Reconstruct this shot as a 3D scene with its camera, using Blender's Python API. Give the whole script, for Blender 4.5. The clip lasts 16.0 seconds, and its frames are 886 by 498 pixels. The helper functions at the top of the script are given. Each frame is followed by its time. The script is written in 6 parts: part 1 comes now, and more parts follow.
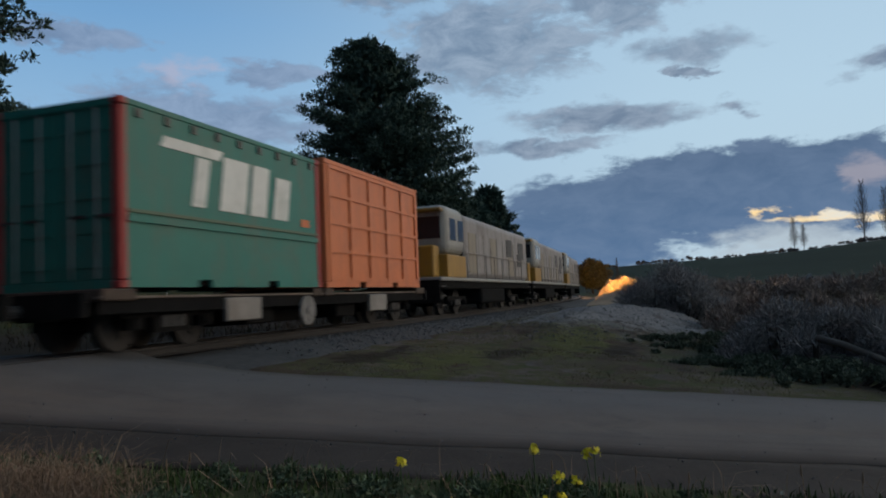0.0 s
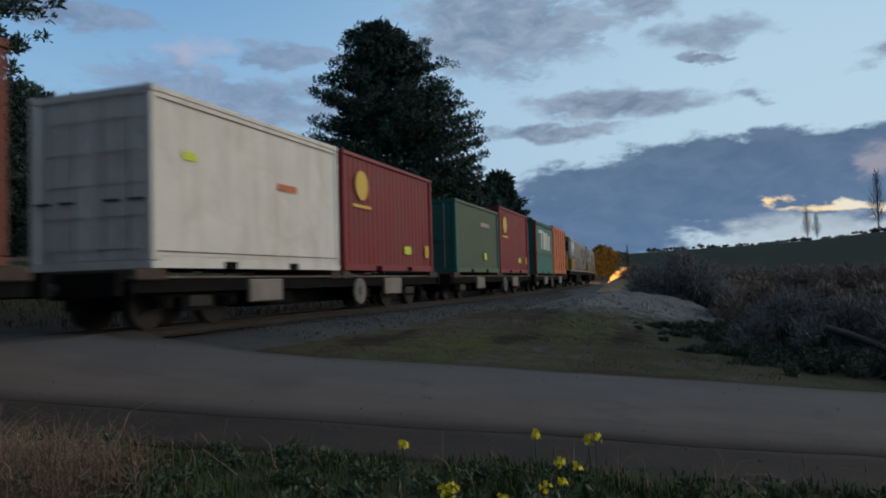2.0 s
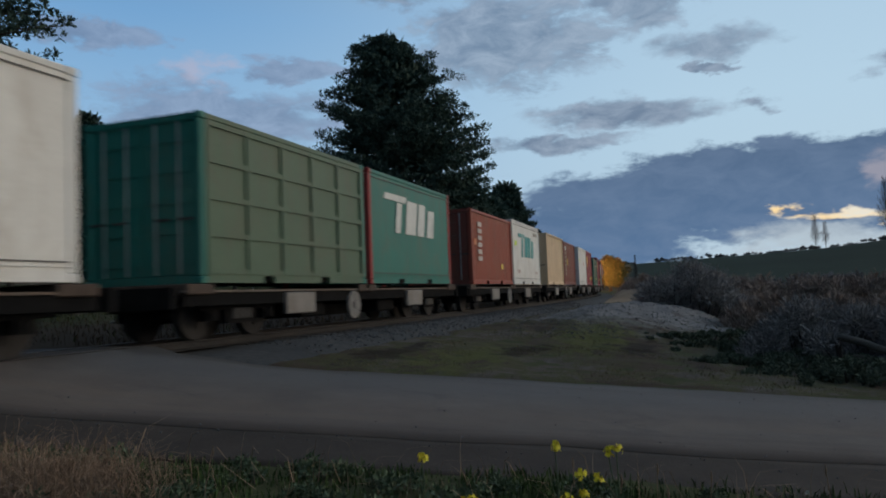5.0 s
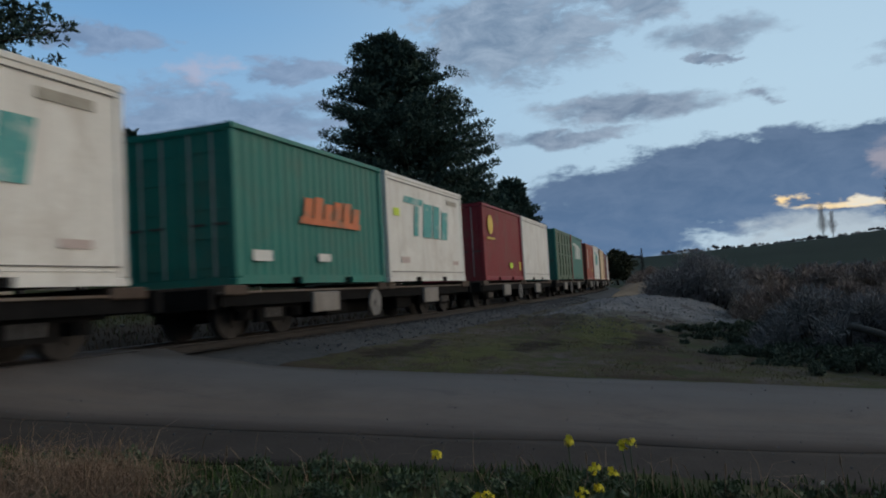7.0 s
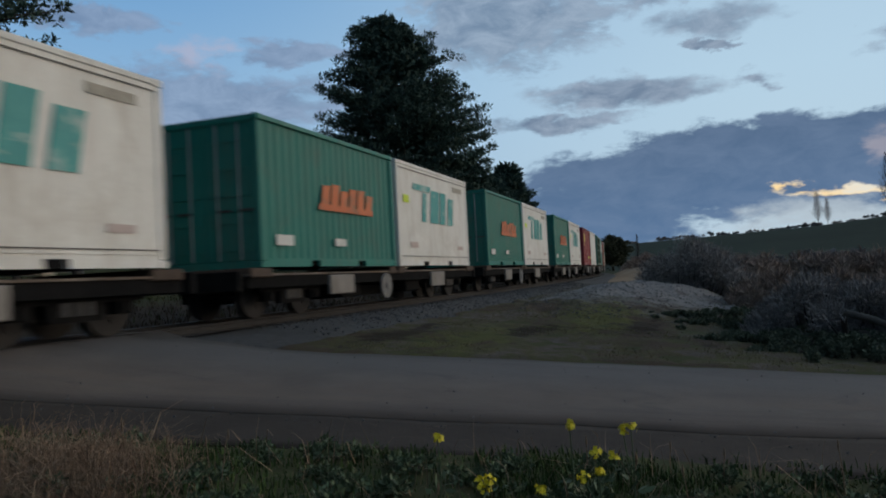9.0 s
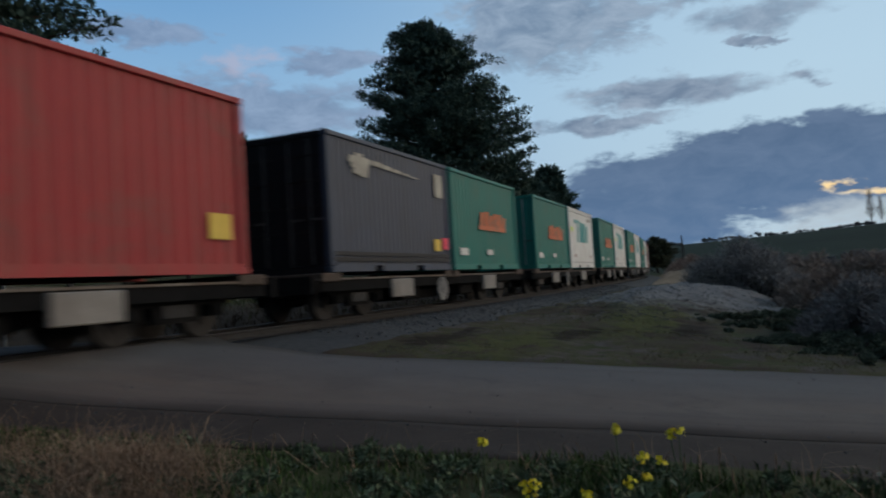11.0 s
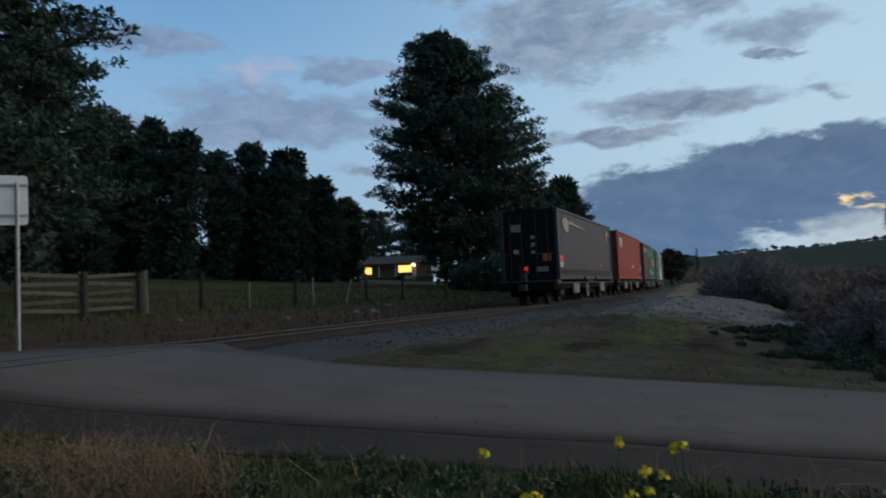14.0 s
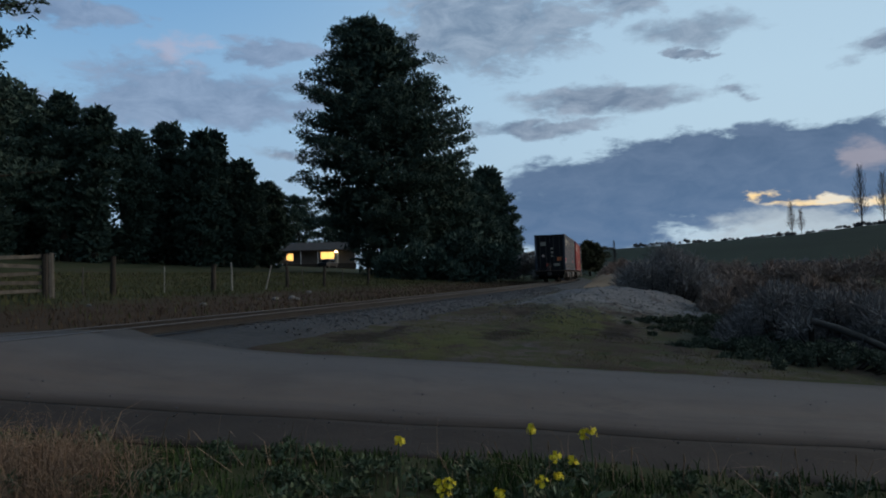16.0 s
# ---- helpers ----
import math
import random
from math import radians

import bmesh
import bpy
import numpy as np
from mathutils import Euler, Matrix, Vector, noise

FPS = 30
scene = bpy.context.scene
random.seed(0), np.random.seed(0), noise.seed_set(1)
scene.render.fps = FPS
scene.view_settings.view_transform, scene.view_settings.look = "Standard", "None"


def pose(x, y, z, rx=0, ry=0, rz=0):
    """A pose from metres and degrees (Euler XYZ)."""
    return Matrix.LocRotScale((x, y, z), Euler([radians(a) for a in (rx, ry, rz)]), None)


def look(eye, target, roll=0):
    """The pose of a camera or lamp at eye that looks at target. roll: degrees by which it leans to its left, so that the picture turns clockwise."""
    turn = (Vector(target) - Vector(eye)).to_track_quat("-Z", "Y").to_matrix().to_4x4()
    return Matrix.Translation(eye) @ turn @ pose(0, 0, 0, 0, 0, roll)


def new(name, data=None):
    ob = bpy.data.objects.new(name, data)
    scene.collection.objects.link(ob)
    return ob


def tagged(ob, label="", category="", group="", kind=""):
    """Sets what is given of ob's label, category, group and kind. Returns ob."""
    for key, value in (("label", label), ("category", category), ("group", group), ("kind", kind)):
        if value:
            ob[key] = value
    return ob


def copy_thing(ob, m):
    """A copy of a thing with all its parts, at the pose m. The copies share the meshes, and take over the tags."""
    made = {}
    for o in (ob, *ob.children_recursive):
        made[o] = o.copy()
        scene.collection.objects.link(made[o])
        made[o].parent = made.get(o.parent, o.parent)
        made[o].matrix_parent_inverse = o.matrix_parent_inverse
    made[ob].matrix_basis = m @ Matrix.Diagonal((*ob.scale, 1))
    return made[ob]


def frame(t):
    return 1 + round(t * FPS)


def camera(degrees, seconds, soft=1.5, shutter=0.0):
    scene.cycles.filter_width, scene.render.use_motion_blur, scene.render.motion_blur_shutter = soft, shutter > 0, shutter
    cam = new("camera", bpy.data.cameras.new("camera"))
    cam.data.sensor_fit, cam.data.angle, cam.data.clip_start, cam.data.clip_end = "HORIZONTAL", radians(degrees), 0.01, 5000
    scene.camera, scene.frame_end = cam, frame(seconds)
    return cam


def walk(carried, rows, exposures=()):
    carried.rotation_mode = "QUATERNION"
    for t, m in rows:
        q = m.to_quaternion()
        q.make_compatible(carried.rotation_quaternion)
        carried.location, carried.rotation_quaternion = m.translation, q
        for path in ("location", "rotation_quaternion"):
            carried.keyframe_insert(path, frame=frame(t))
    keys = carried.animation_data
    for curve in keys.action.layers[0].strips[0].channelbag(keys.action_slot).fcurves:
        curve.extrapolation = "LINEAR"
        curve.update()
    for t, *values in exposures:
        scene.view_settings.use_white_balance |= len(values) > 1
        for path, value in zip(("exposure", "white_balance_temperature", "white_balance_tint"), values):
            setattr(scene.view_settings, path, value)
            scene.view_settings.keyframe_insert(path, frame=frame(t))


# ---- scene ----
cam = camera(61.7, 16.0, soft=1.9, shutter=0.4)
EYE = (0.0, 0.0, 1.65)
# seconds, sway to the right, yaw, pitch, roll
TURNS = [(0.0, -0.048, -0.08, 3.73, 2.39), (0.5, -0.030, 0.01, 2.93, 1.83), (1.0, -0.010, 0.29, 2.37, 1.83), (1.5, 0.000, 0.41, 2.12, 1.79), 
         (2.0, -0.014, 0.67, 2.56, 1.57), (2.5, -0.048, 0.79, 3.02, 1.34), (3.0, -0.068, 0.92, 3.23, 1.47), (3.5, -0.080, 1.09, 3.38, 1.76), 
         (4.0, -0.078, 1.17, 3.35, 1.92), (6.5, -0.085, 1.56, 3.83, 2.84), (7.0, -0.100, 1.76, 3.32, 3.25), (7.5, -0.120, 1.80, 2.64, 3.44), 
         (8.0, -0.150, 1.60, 2.12, 3.11), (10.5, -0.140, 1.36, 2.19, 2.83), (11.0, -0.150, 4.63, 2.60, 3.40), (11.5, -0.200, 10.59, 3.84, 3.50), 
         (12.0, -0.245, 15.76, 5.21, 3.28), (12.5, -0.250, 18.55, 6.00, 2.78), (13.0, -0.200, 17.50, 5.86, 2.31), (13.5, -0.140, 11.17, 4.86, 2.35), 
         (14.0, -0.090, 5.65, 3.40, 2.71), (14.5, -0.050, 2.73, 2.74, 2.49), (15.0, -0.050, 1.27, 2.52, 2.10), (15.5, -0.055, 0.48, 2.46, 2.01), 
         (16.0, -0.060, -0.29, 2.24, 1.90)]
walk(cam, [(t, pose(EYE[0] + sx, EYE[1], EYE[2], 90 + p, r, y)) for t, sx, y, p, r in TURNS])

# ---- the line of the railway, the lie of the land ----
PSI, OFF, S0, BEND = radians(19.21), 9.07, 6.5, 0.001553
RAIL = 1.03
UX, UY = math.sin(PSI), math.cos(PSI)
NX, NY = -UY, UX


def track(s, off=0.0):
    """Place and heading of the line s metres along, off metres to its left."""
    if s < S0:
        a, b, th = s, 0.0, 0.0
    else:
        th = BEND * (s - S0)
        a, b = S0 + math.sin(th) / BEND, (1 - math.cos(th)) / BEND
    a, b = a - math.sin(th) * off, b + math.cos(th) * off
    return (OFF + b) * NX + a * UX, (OFF + b) * NY + a * UY, math.pi / 2 - PSI + th


def smooth(a, b, x):
    t = min(1.0, max(0.0, (x - a) / (b - a)))
    return t * t * (3 - 2 * t)


def from_line(x, y):
    """Distance from the line, to the right of it, and the way along it."""
    s, q = x * UX + y * UY, x * NX + y * NY
    if s <= S0:
        return OFF - q, s
    r = 1 / BEND
    a, b = s - S0, q - OFF
    away = math.hypot(a, r - b)
    if b > r:
        return -abs(away - r), s
    return away - r, S0 + math.atan2(a, r - b) * r


def ground_z(x, y):
    d, s = from_line(x, y)
    r, az = math.hypot(x, y), math.degrees(math.atan2(x, y))
    if d >= 0:
        z = 0.9 - 0.095 * min(d, 12) - 0.012 * min(max(d - 12, 0), 60)
    elif d > -3:
        z = 0.9
    else:
        z = 0.9 + 0.07 * min(-d - 3, 8) + 0.085 * min(max(-d - 11, 0), 60)
    if r > 90:
        # the grazed hill and the low country round it
        top = 0.031 + 0.0006 * max(-4, min(22, az - 14)) + 0.0045 * smooth(25, 31, az)
        near = smooth(2, 13, az) * (1 - smooth(60, 100, az))
        z += near * smooth(110, 420, r) * (top * min(r, 460) - z + 1.65 - 6 * smooth(460, 900, r))
        z += (1 - near) * smooth(300, 900, r) * 6
    if -15.5 < x < 59:
        z -= 0.12 * smooth(5.9, 6.4, y) * (1 - smooth(10.5, 11.0, y))
    return z + 0.05 * noise.noise((x * 0.25, y * 0.25, 0)) * smooth(1, 5, abs(d))


# ---- world ----


def math_node(nt, op, a, b=None, c=None):
    n = nt.nodes.new("ShaderNodeMath")
    n.operation = op
    for i, v in enumerate((a, b, c)):
        if v is None:
            continue
        if isinstance(v, (int, float)):
            n.inputs[i].default_value = v
        else:
            nt.links.new(v, n.inputs[i])
    return n.outputs[0]


def mix_colour(nt, fac, a, b):
    n = nt.nodes.new("ShaderNodeMix")
    n.data_type = "RGBA"
    for i, v in ((0, fac), (6, a), (7, b)):
        if isinstance(v, (int, float)):
            n.inputs[i].default_value = v
        elif isinstance(v, tuple):
            n.inputs[i].default_value = (*v, 1)
        else:
            nt.links.new(v, n.inputs[i])
    return n.outputs[2]


def ramp_node(nt, fac, stops):
    n = nt.nodes.new("ShaderNodeValToRGB")
    el = n.color_ramp.elements
    while len(el) < len(stops):
        el.new(0.5)
    for e, (p, c) in zip(el, stops):
        e.position, e.color = p, (*c, 1)
    nt.links.new(fac, n.inputs[0])
    return n.outputs[0]


def noise_node(nt, vec, scale, detail=4, rough=0.55, distortion=0.0):
    n = nt.nodes.new("ShaderNodeTexNoise")
    n.inputs["Scale"].default_value, n.inputs["Detail"].default_value = scale, detail
    n.inputs["Roughness"].default_value, n.inputs["Distortion"].default_value = rough, distortion
    if vec is not None:
        nt.links.new(vec, n.inputs["Vector"])
    return n.outputs[0]


SKY_GAIN = 1.1


def make_world():
    w = bpy.data.worlds.new("dusk_sky")
    scene.world = w
    w.use_nodes = True
    nt = w.node_tree
    nt.nodes.clear()
    out, bg = nt.nodes.new("ShaderNodeOutputWorld"), nt.nodes.new("ShaderNodeBackground")
    nt.links.new(bg.outputs[0], out.inputs[0])
    co = nt.nodes.new("ShaderNodeTexCoord")
    xyz = nt.nodes.new("ShaderNodeSeparateXYZ")
    nt.links.new(co.outputs["Generated"], xyz.inputs[0])
    x, y, z = xyz.outputs
    az = math_node(nt, "MULTIPLY", math_node(nt, "ARCTAN2", x, y), 57.2958)
    el = math_node(nt, "MULTIPLY", math_node(nt, "ARCSINE", z), 57.2958)
    comb = nt.nodes.new("ShaderNodeCombineXYZ")
    nt.links.new(az, comb.inputs[0])
    nt.links.new(math_node(nt, "MULTIPLY", el, 2.2), comb.inputs[1])
    ang = comb.outputs[0]
    def warp(src, scale, detail, ax, ay):
        """Shifts the direction by a coloured noise, so that cloud edges billow."""
        n = nt.nodes.new("ShaderNodeTexNoise")
        n.inputs["Scale"].default_value, n.inputs["Detail"].default_value, n.inputs["Roughness"].default_value = scale, detail, 0.62
        nt.links.new(src, n.inputs["Vector"])
        sp = nt.nodes.new("ShaderNodeSeparateColor")
        nt.links.new(n.outputs[1], sp.inputs[0])
        return (math_node(nt, "MULTIPLY", math_node(nt, "SUBTRACT", sp.outputs[0], 0.5), ax),
                math_node(nt, "MULTIPLY", math_node(nt, "SUBTRACT", sp.outputs[1], 0.5), ay))

    n1 = noise_node(nt, ang, 0.085, 8, 0.62, 0.4)
    n2 = noise_node(nt, ang, 0.30, 8, 0.66, 0.5)
    ragged = math_node(nt, "ADD", math_node(nt, "MULTIPLY", math_node(nt, "SUBTRACT", n1, 0.5), 2.2),
                       math_node(nt, "MULTIPLY", math_node(nt, "SUBTRACT", n2, 0.5), 2.4))
    wa1, we1 = warp(ang, 0.07, 3, 16.0, 3.5)
    wa2, we2 = warp(ang, 0.40, 7, 6.0, 2.2)
    true_az, true_el = az, el
    az = math_node(nt, "ADD", az, math_node(nt, "ADD", wa1, wa2))
    el = math_node(nt, "ADD", el, math_node(nt, "ADD", we1, we2))

    def cloud(a0, e0, wa, we, amp=0.55, soft=0.45):
        """A ragged patch of cloud about an azimuth and an elevation."""
        da = math_node(nt, "DIVIDE", math_node(nt, "SUBTRACT", az, a0), wa)
        de = math_node(nt, "DIVIDE", math_node(nt, "SUBTRACT", el, e0), we)
        r = math_node(nt, "SQRT", math_node(nt, "ADD", math_node(nt, "MULTIPLY", da, da), math_node(nt, "MULTIPLY", de, de)))
        v = math_node(nt, "ADD", math_node(nt, "SUBTRACT", 1.0, r), math_node(nt, "MULTIPLY", ragged, amp))
        m = nt.nodes.new("ShaderNodeMapRange")
        m.interpolation_type = "SMOOTHSTEP"
        nt.links.new(v, m.inputs[0])
        m.inputs[1].default_value, m.inputs[2].default_value = 0.0, soft
        return m.outputs[0]

    def both(*m):
        v = m[0]
        for k in m[1:]:
            v = math_node(nt, "MAXIMUM", v, k)
        return v

    clear = ramp_node(nt, math_node(nt, "DIVIDE", math_node(nt, "MAXIMUM", true_el, 0.0), 90.0),
                      [(0.0, (0.24, 0.36, 0.52)), (0.06, (0.27, 0.41, 0.58)), (0.15, (0.24, 0.42, 0.63)),
                       (0.23, (0.155, 0.33, 0.57)), (0.38, (0.075, 0.15, 0.28)), (1.0, (0.04, 0.08, 0.16))])
    # the west, right of the line, is paler than the rest
    west = nt.nodes.new("ShaderNodeMapRange")
    west.interpolation_type = "SMOOTHSTEP"
    west.inputs[1].default_value, west.inputs[2].default_value = -26.0, 24.0
    nt.links.new(true_az, west.inputs[0])
    clear = mix_colour(nt, math_node(nt, "MULTIPLY", west.outputs[0], 0.62), clear, (0.50, 0.65, 0.74))
    sky = nt.nodes.new("ShaderNodeTexSky")
    sky.sky_type, sky.sun_disc, sky.sun_elevation, sky.sun_rotation = "NISHITA", False, radians(2.0), radians(72)
    clear = mix_colour(nt, 0.015, clear, sky.outputs[0])
    cut = nt.nodes.new("ShaderNodeMapRange")
    cut.inputs[1].default_value, cut.inputs[2].default_value = 0.36, 0.64
    nt.links.new(n2, cut.inputs[0])
    n2 = cut.outputs[0]
    grey = mix_colour(nt, n2, (0.105, 0.15, 0.235), (0.265, 0.325, 0.42))
    high = both(cloud(4, 19, 9, 4.2), cloud(14, 21.5, 9, 2.6), cloud(-1, 23.5, 11, 1.8), cloud(30, 22.5, 7, 1.6), cloud(20, 17.6, 5.5, 1.3, 0.5, 0.8),
                cloud(-22, 24, 5, 1.6, 0.4), cloud(0, 60, 60, 22, 0.9))
    streak = both(cloud(12, 13.1, 8.8, 1.5, 0.35, 0.55), cloud(7.2, 11.2, 6, 0.9, 0.3, 0.55), cloud(22.5, 12.9, 2.6, 0.65, 0.3, 0.8),
                  cloud(31, 14.6, 3.4, 1.0, 0.3, 0.8), cloud(21, 16, 2.2, 0.5, 0.25), cloud(-12.6, 9.6, 4, 0.8, 0.3, 0.8))
    left = both(cloud(-19, 13.6, 12, 3.0, 0.5), cloud(-27, 19.2, 6.5, 1.5, 0.5), cloud(-11, 17.4, 5, 1.1, 0.4),
                cloud(-33, 10, 8, 3, 0.5))
    bank = both(cloud(24, 6.6, 21, 4.0, 0.22, 0.2), cloud(11, 4.2, 9, 3.4, 0.25, 0.35))
    col = mix_colour(nt, math_node(nt, "MULTIPLY", high, 0.72), clear, grey)
    col = mix_colour(nt, math_node(nt, "MULTIPLY", left, 0.75), col, mix_colour(nt, n2, (0.145, 0.20, 0.315), (0.24, 0.31, 0.445)))
    col = mix_colour(nt, math_node(nt, "MULTIPLY", cloud(-17.6, 17.0, 2.6, 1.5, 0.4, 0.9), 0.6), col, (0.42, 0.40, 0.50))
    col = mix_colour(nt, math_node(nt, "MULTIPLY", streak, 0.85), col, grey)
    low = nt.nodes.new("ShaderNodeMapRange")
    low.inputs[1].default_value, low.inputs[2].default_value = 2.0, 10.0
    nt.links.new(true_el, low.inputs[0])
    body = mix_colour(nt, low.outputs[0], (0.088, 0.160, 0.285), (0.084, 0.138, 0.232))
    body = mix_colour(nt, math_node(nt, "MULTIPLY", n2, 0.35), body, (0.165, 0.235, 0.355))
    col = mix_colour(nt, bank, col, body)
    col = mix_colour(nt, math_node(nt, "MULTIPLY", cloud(30.6, 7.4, 2.2, 1.6, 0.5, 0.9), 0.55), col, (0.42, 0.38, 0.42))
    gap = cloud(26, 2.9, 6.5, 1.5, 0.4, 0.6)
    col = mix_colour(nt, math_node(nt, "MULTIPLY", gap, 0.8), col, (0.40, 0.47, 0.53))
    gold = both(cloud(22.2, 5.0, 1.5, 0.75, 0.6, 0.55), cloud(26.2, 4.5, 3.2, 0.55, 0.6, 0.55), cloud(29.6, 4.2, 1.8, 0.5, 0.6, 0.55))
    col = mix_colour(nt, gold, col, mix_colour(nt, n2, (0.92, 0.66, 0.32), (0.74, 0.70, 0.60)))
    # afterglow about the place where the sun went down
    dot = nt.nodes.new("ShaderNodeVectorMath")
    dot.operation = "DOT_PRODUCT"
    nt.links.new(co.outputs["Generated"], dot.inputs[0])
    ga, ge = radians(80), radians(6)
    dot.inputs[1].default_value = (math.sin(ga) * math.cos(ge), math.cos(ga) * math.cos(ge), math.sin(ge))
    mg = nt.nodes.new("ShaderNodeMapRange")
    mg.interpolation_type = "SMOOTHSTEP"
    mg.inputs[1].default_value, mg.inputs[2].default_value = 0.72, 1.0
    nt.links.new(dot.outputs["Value"], mg.inputs[0])
    col = mix_colour(nt, math_node(nt, "MULTIPLY", mg.outputs[0], 0.9), col, (2.05, 1.62, 1.18))
    # the east, behind, has gone dark already
    east = nt.nodes.new("ShaderNodeVectorMath")
    east.operation = "DOT_PRODUCT"
    nt.links.new(co.outputs["Generated"], east.inputs[0])
    east.inputs[1].default_value = (math.sin(radians(-140)), math.cos(radians(-140)), 0.0)
    me = nt.nodes.new("ShaderNodeMapRange")
    me.interpolation_type = "SMOOTHSTEP"
    me.inputs[1].default_value, me.inputs[2].default_value = -0.05, 0.75
    nt.links.new(east.outputs["Value"], me.inputs[0])
    col = mix_colour(nt, math_node(nt, "MULTIPLY", me.outputs[0], 0.85), col, (0.035, 0.05, 0.085))
    nt.links.new(col, bg.inputs[0])
    bg.inputs[1].default_value = SKY_GAIN


make_world()
sun = new("sun", bpy.data.lights.new("sun", "SUN"))
sun.data.energy, sun.data.angle, sun.data.color = 0.14, radians(20), (1.0, 0.80, 0.62)
sun.matrix_world = look((0, 0, 0), (-math.sin(radians(72)), -math.cos(radians(72)), -0.14))

# ---- materials ----
MATS = {}


def mat(name, a, b, scale=3.0, rough=0.8, metal=0.0, bump=0.2, fine=40.0, vary=0.0, emit=0.0, stain=None, stain_amount=0.5,
        stain_scale=1.2, island=False, streak=0.0, spec=0.3):
    """A procedural surface: two tones at two scales, optional stains of a third tone, and fine relief."""
    if name in MATS:
        return MATS[name]
    m = bpy.data.materials.new(name)
    m.use_nodes = True
    nt = m.node_tree
    bsdf = nt.nodes["Principled BSDF"]
    co = nt.nodes.new("ShaderNodeTexCoord")
    vec = co.outputs["Object"]
    n1, n2 = noise_node(nt, vec, scale, 5, 0.6), noise_node(nt, vec, fine, 3, 0.6)
    f = math_node(nt, "ADD", math_node(nt, "MULTIPLY", n1, 0.65), math_node(nt, "MULTIPLY", n2, 0.35))
    mr = nt.nodes.new("ShaderNodeMapRange")
    mr.inputs[1].default_value, mr.inputs[2].default_value = 0.32, 0.68
    nt.links.new(f, mr.inputs[0])
    col = mix_colour(nt, mr.outputs[0], a, b)
    if stain:
        n3 = noise_node(nt, vec, stain_scale, 6, 0.7, 0.5)
        ms = nt.nodes.new("ShaderNodeMapRange")
        ms.inputs[1].default_value, ms.inputs[2].default_value = 0.52, 0.68
        nt.links.new(n3, ms.inputs[0])
        col = mix_colour(nt, math_node(nt, "MULTIPLY", ms.outputs[0], stain_amount), col, stain)
    if streak:
        # grime washed down the sides
        mp = nt.nodes.new("ShaderNodeMapping")
        mp.inputs["Scale"].default_value = (4.5, 4.5, 0.32)
        nt.links.new(vec, mp.inputs[0])
        n4 = noise_node(nt, mp.outputs[0], 1.0, 6, 0.7, 0.2)
        mk = nt.nodes.new("ShaderNodeMapRange")
        mk.inputs[1].default_value, mk.inputs[2].default_value = 0.46, 0.72
        nt.links.new(n4, mk.inputs[0])
        col = mix_colour(nt, math_node(nt, "MULTIPLY", mk.outputs[0], streak), col, stain or tuple(v * 0.4 for v in a))
    if vary or island:
        if island:
            rnd = nt.nodes.new("ShaderNodeNewGeometry").outputs["Random Per Island"]
        else:
            rnd = nt.nodes.new("ShaderNodeObjectInfo").outputs["Random"]
        hs = nt.nodes.new("ShaderNodeHueSaturation")
        nt.links.new(math_node(nt, "ADD", 1 - (vary or 0.35), math_node(nt, "MULTIPLY", rnd, 2 * (vary or 0.35))), hs.inputs["Value"])
        nt.links.new(col, hs.inputs["Color"])
        col = hs.outputs[0]
    nt.links.new(col, bsdf.inputs["Base Color"])
    bsdf.inputs["Roughness"].default_value, bsdf.inputs["Metallic"].default_value = rough, metal
    bsdf.inputs["Specular IOR Level"].default_value = spec
    if bump:
        bp = nt.nodes.new("ShaderNodeBump")
        bp.inputs["Strength"].default_value, bp.inputs["Distance"].default_value = bump, 0.01
        nt.links.new(n2, bp.inputs["Height"])
        nt.links.new(bp.outputs[0], bsdf.inputs["Normal"])
    if emit:
        bsdf.inputs["Emission Color"].default_value = (*b, 1)
        bsdf.inputs["Emission Strength"].default_value = emit
    MATS[name] = m
    return m


def paint(name, c, dirt=(0.12, 0.09, 0.07), amount=0.45, rough=0.5):
    dark = tuple(v * 0.82 for v in c)
    return mat(name, dark, c, 0.9, rough, 0, 0.06, 18, stain=dirt, stain_amount=amount, stain_scale=0.8, streak=amount)


ASPHALT = mat("worn_road_gravel", (0.080, 0.070, 0.066), (0.145, 0.126, 0.117), 1.1, 0.9, bump=0.5, fine=55, stain=(0.06, 0.055, 0.055), stain_scale=0.35)
SHOULDER = mat("dark_dirt", (0.022, 0.018, 0.0155), (0.045, 0.036, 0.031), 2.0, 0.95, bump=0.6, fine=35)
EARTH = mat("paddock_earth", (0.030, 0.038, 0.018), (0.072, 0.076, 0.038), 0.6, 0.95, bump=0.7, fine=9, stain=(0.070, 0.052, 0.042), stain_amount=0.7, stain_scale=0.3, spec=0.05)


